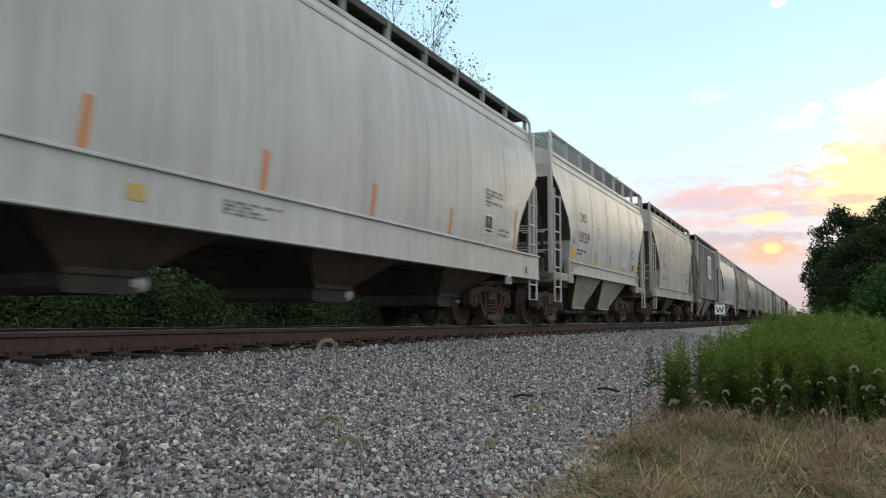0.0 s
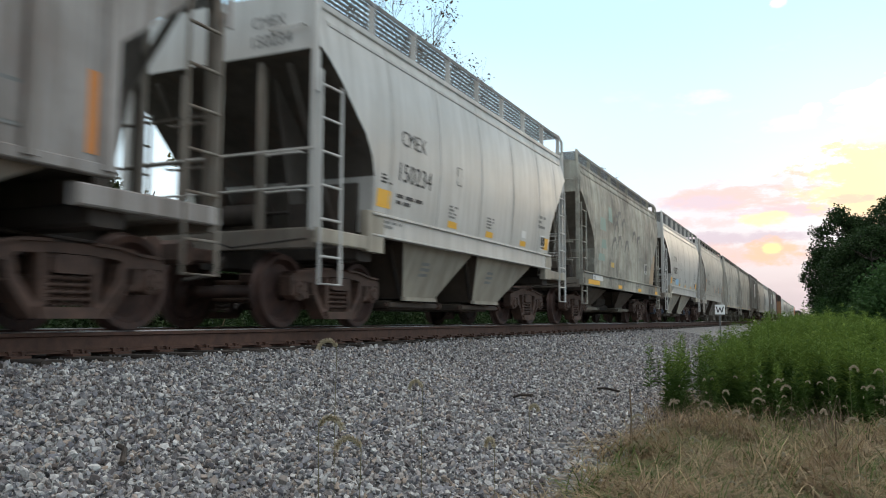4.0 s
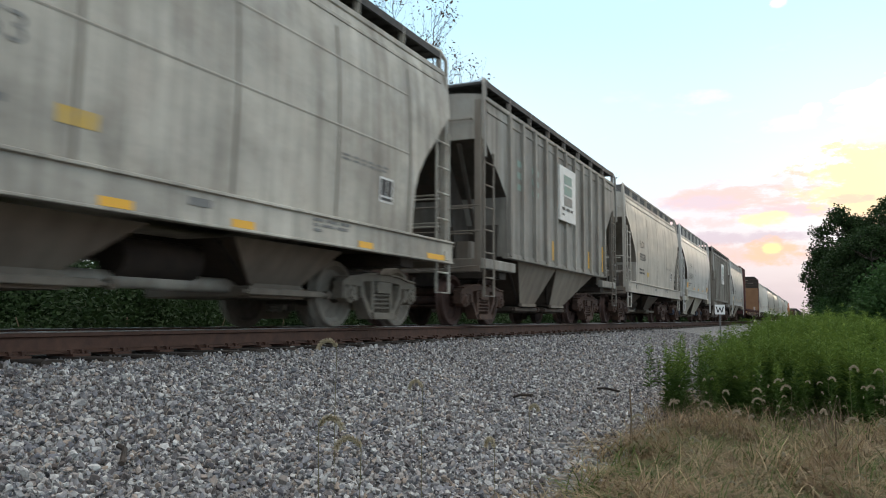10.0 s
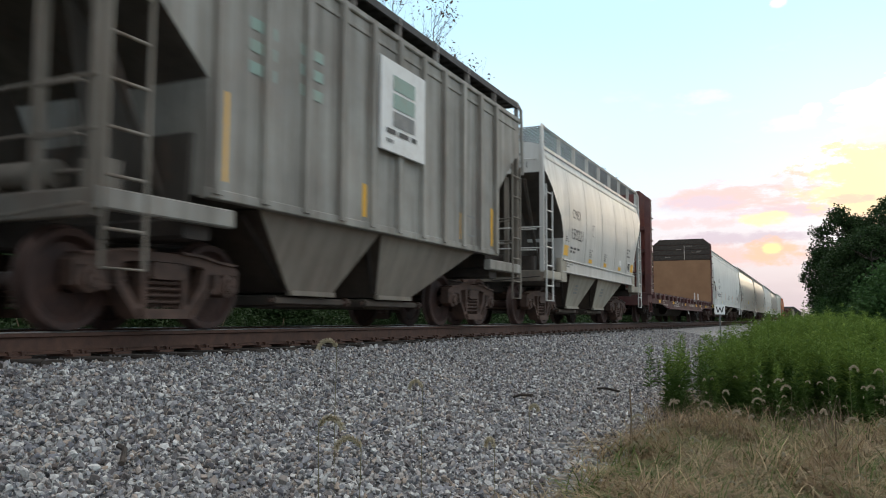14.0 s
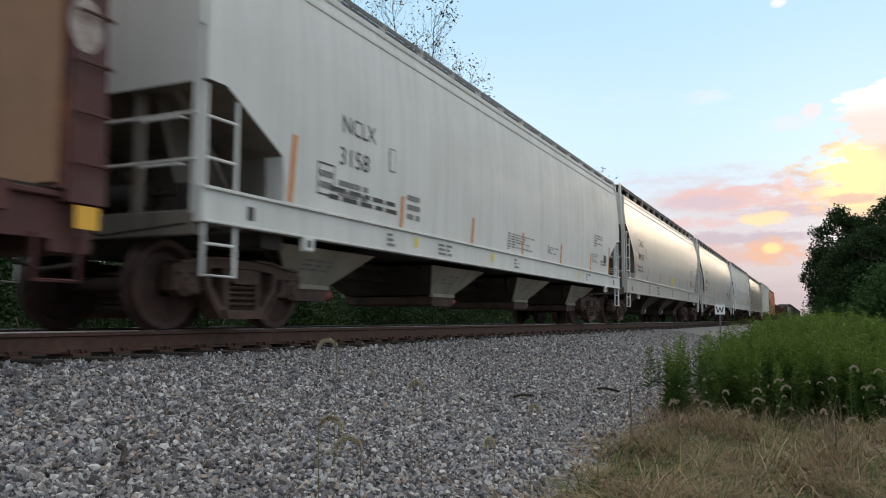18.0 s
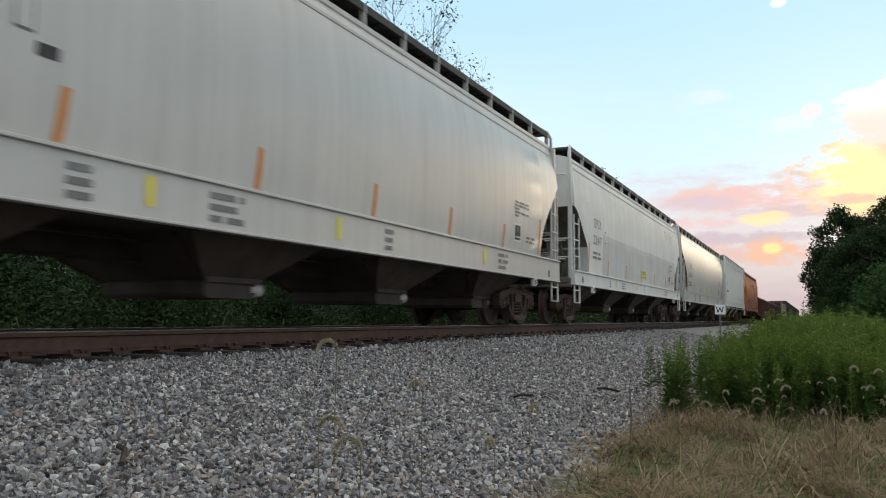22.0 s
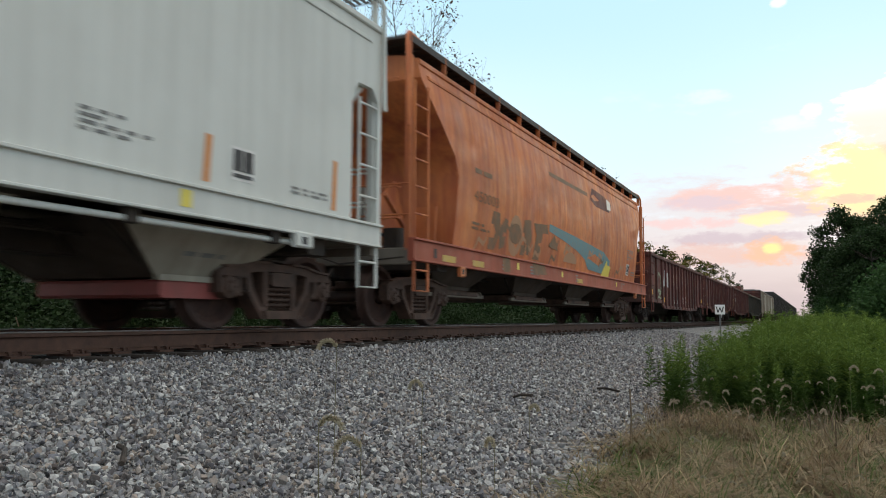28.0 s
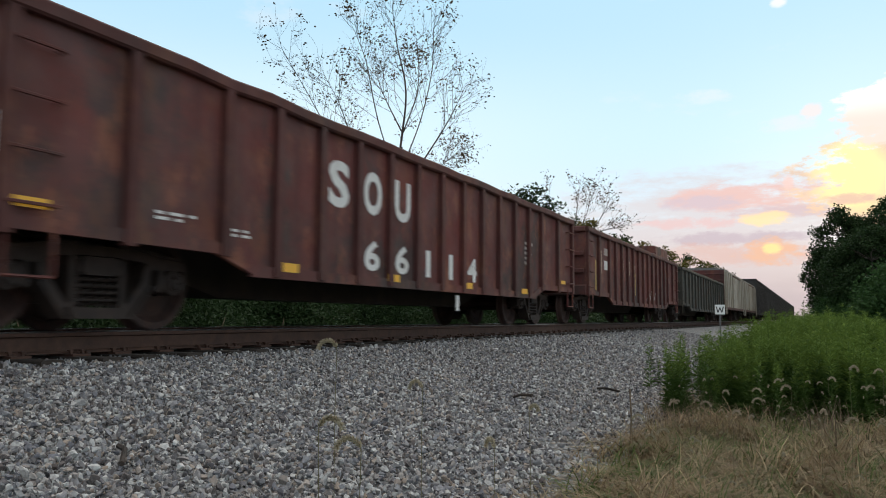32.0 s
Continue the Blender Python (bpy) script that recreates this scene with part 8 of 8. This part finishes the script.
def foxtail_geo(rnd, height, arch, a=None):
    """A thin stem ending in an arched bristly seed head: stem Geo and head arrays."""
    a = rnd.uniform(0, 2 * math.pi) if a is None else a
    pts = [Vector((0.02 * math.sin(2.2 * t) * math.cos(a), 0.02 * math.sin(2.2 * t) * math.sin(a), (height - arch) * t)) for t in (0, 0.25, 0.5, 0.75, 1.0)]
    p0 = pts[-1]
    for k in range(1, 10):
        w = math.pi * (0.92 * k / 9)
        r = arch * (1 - math.cos(w))
        pts.append(p0 + Vector((r * math.cos(a), r * math.sin(a), arch * 1.1 * math.sin(w))))
    stem = Geo().path(pts[:7], 0.0010, 4)
    v, f = [], []
    for p, q in zip(pts[5:], pts[6:]):
        t = (q - p).normalized()
        for _ in range(60):
            b = p.lerp(q, rnd.uniform())
            d = Vector(rnd.normal(size=3))
            d = (d - t * d.dot(t)).normalized() * 0.0075 + t * 0.006
            s = Vector(rnd.normal(size=3)).normalized() * 0.0011
            o = len(v)
            v += [b - s, b + s, b + d + s * 0.4, b + d - s * 0.4]
            f.append((o, o + 1, o + 2, o + 3))
    return stem, np.array([tuple(p) for p in v]), np.array(f)


def build_near_plants():
    rnd = np.random.RandomState(17)
    both = [weed_plant(rnd, 0.85) for k in range(10)]
    weeds, tops = [a for a, b in both], [b for a, b in both]

    def weed_height(x, y):
        hh = float(np.interp(y, (7, 9, 12, 20, 60), (0.66, 0.88, 1.02, 1.20, 1.25)))
        return hh * float(np.interp(x, (4.3, 5.2, 6.4, 8.0, 14.0), (0.78, 1.0, 1.0, 0.84, 0.75)))

    spots = []
    for i in range(5000):
        y = 7.1 + 40 * rnd.uniform() ** 1.9
        left = float(np.interp(y, (7, 9, 14, 22, 60), (4.98, 4.90, 4.78, 4.45, 4.3)))
        x = left + rnd.uniform() ** 0.9 * (2.0 + y * 0.30)
        if y < 7.3 + 0.3 * max(0.0, x - 4.9) + 0.5 * rnd.uniform():
            continue
        spots.append((x, y, weed_height(x, y) / 0.85 * rnd.uniform(0.62, 1.06) * (0.93 + 0.17 * math.sin(2.3 * x + 0.9 * y) * math.sin(1.7 * y - 1.1 * x))))
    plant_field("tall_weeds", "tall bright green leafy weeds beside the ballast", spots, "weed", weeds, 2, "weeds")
    plant_field("weed_tops", "yellow-green tops of the tall weeds, lit by colour", spots, "weed_lit_top", tops, 2, "weeds")
    edge = [(4.68 + rnd.normal(0, 0.04), 7.7 + rnd.normal(0, 0.10), rnd.uniform(0.6, 0.80)) for i in range(9)]
    edge += [(4.75 + rnd.uniform(-0.1, 0.25), 7.6 + 5 * rnd.uniform(), rnd.uniform(0.6, 0.95)) for i in range(28)]
    edge += [(4.25 + rnd.uniform(-0.3, 0.5), 9 + 16 * rnd.uniform(), rnd.uniform(0.45, 0.85)) for i in range(50)]
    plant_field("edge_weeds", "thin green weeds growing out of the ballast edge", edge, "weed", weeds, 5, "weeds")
    plant_field("edge_weed_tops", "brighter tops of the weeds at the ballast edge, lit by colour", edge, "weed_lit_top", tops, 5, "weeds")
    dry = [blade_tuft(rnd, 11, ln, wd, dr) for ln, wd, dr in ((0.22, 0.0055, 1.8), (0.26, 0.005, 2.6), (0.20, 0.0065, 3.2), (0.28, 0.004, 1.3), (0.24, 0.006, 3.8), (0.19, 0.008, 2.4))]
    spots = []
    for i in range(4300):
        y = 2.6 + rnd.uniform() * 6.4
        x = 4.45 + rnd.uniform() ** 1.15 * 3.5
        if x < 4.74 + 0.08 * math.sin(5 * y) and rnd.uniform() < 0.9:
            continue
        spots.append((x, y, rnd.uniform(0.65, 1.15) * (0.95 + 0.4 * math.sin(x * 4.1 + 1.3 * y) * math.sin(y * 3.3 - x))))
    spots += [(4.9 + rnd.uniform() * 0.5, 1.55 + rnd.uniform() * 1.6, rnd.uniform(0.9, 1.4)) for i in range(40)]
    plant_field("dry_grass", "matted dry straw-coloured grass at the foot of the ballast", spots, "straw", dry, 3, "grass")
    brush = [(4.66 + rnd.uniform() ** 1.5 * 1.6, 6.3 + rnd.uniform() * 2.6, rnd.uniform(0.6, 1.3)) for i in range(220)]
    plant_field("dead_brush", "brown dead brush at the foot of the weeds", brush, "brush", [blade_tuft(rnd, 8, 0.26, 0.004, dr) for dr in (0.7, 1.6, 2.6)], 9, "weeds")
    green = [(4.75 + rnd.uniform() * 3.2, 3.2 + rnd.uniform() * 5.5, rnd.uniform(0.6, 1.2)) for i in range(1150)]
    green += [(4.9 + rnd.uniform() * 0.6, 1.6 + rnd.uniform() * 1.9, rnd.uniform(0.9, 1.4)) for i in range(40)]
    plant_field("green_grass", "green grass among the dry grass", green, "grass_green", dry, 4, "grass")
    kinds = [foxtail_geo(rnd, 0.5, rnd.uniform(0.018, 0.032)) for i in range(5)]
    # bent foxtails standing singly before the ballast: place and height
    singles = [(4.67, 1.95, 0.855), (4.94, 1.40, 0.73), (5.02, 1.50, 0.68), (5.05, 2.44, 0.66), (4.75, 2.33, 0.72), (5.47, 4.55, 0.46), (5.62, 5.17, 0.48), (5.28, 4.74, 0.48),
               (5.24, 4.11, 0.40), (5.9, 4.18, 0.53), (6.07, 3.97, 0.53), (6.04, 4.59, 0.72), (5.78, 4.98, 0.58), (5.07, 3.89, 0.48), (5.04, 2.21, 0.58), (5.5, 5.6, 0.5), (5.7, 5.9, 0.55), (5.95, 5.5, 0.6), (6.2, 5.0, 0.6),
               (5.35, 5.3, 0.5), (5.15, 5.0, 0.45), (6.25, 4.4, 0.5), (6.3, 5.8, 0.65)]
    for i, (x, y, hh) in enumerate(singles):
        st, v, f = foxtail_geo(rnd, hh, rnd.uniform(0.020, 0.032), (0.43 if i % 2 else 3.57) + rnd.normal(0, 0.4))
        e = new("foxtail_grass")
        e.location = (x, y, ground_z(x) - 0.01)
        tagged(e, "bent foxtail grass stem with a straw-coloured bristly seed head", "grass", "foxtails at the edge of the ballast")
        part("stem", st, M["stem"], e)
        part("seed_head", raw_mesh("seed_head", v, f, M["seed"]), None, e)
    heads = [(v, f) for st, v, f in kinds]
    spots = [(4.8 + rnd.uniform() * 2.5, 3.6 + rnd.uniform() * 4.4, rnd.uniform(0.5, 0.95)) for i in range(120)]
    plant_field("seed_heads", "straw-coloured foxtail seed heads over the dry grass", spots, "seed", heads, 6, "grass")
    e = new("dry_stalk", Geo().path([(0, 0, 0), (0.01, 0, 0.22), (0.0, 0.01, 0.42)], 0.006, 5).mesh("dry_stalk", M["brush"], 60))
    e.location = (4.66, 5.9, ground_z(4.62) - 0.02)
    tagged(e, "thin dry brown stalk standing at the ballast edge", "plant")


build_near_plants()


# ---- small debris ----
def stick(x, y, length, turn, label):
    e = new("stick", Geo().path([(-length / 2, 0, 0), (-length * 0.1, 0.02, 0.015), (length / 2, -0.01, 0.0)], 0.014, 6).mesh("stick", M["tie"], 60))
    e.matrix_basis = pose(x, y, ground_z(x) + 0.05, 0, 8, turn)
    tagged(e, label, "debris")


stick(2.78, 2.95, 0.30, -38, "dark broken stick lying on the ballast")
stick(3.35, 7.25, 0.42, 140, "dark stick lying across the ballast")
stick(3.80, 8.9, 0.34, 60, "flat dark scrap lying on the ballast")
stick(4.05, 10.6, 0.3, 80, "dark stick lying on the ballast")


# ---- movement ----
def motions():
    times = [i * 1.0 for i in range(33)]
    for car, mid in CARS:
        rows = []
        for t in times:
            rows.append((t, Matrix.Translation((XC, mid - run(t), 0))))
        walk(car, rows)
    # every wheel turns alike: keyed once for each end of a truck, shared by the rest
    shared = {}
    n = int(32 * FPS)
    for w, s in ROLLERS:
        if s not in shared:
            walk(w, [(32.0 * i / n, Matrix.Translation((0, s * WHEELBASE / 2, 0)) @ Matrix.Rotation(run(32.0 * i / n) / WHEEL_R, 4, "X")) for i in range(n + 1)])
            shared[s] = w.animation_data
        else:
            w.rotation_mode = "QUATERNION"
            w.animation_data_create()
            w.animation_data.action = shared[s].action
            w.animation_data.action_slot = shared[s].action_slot


motions()
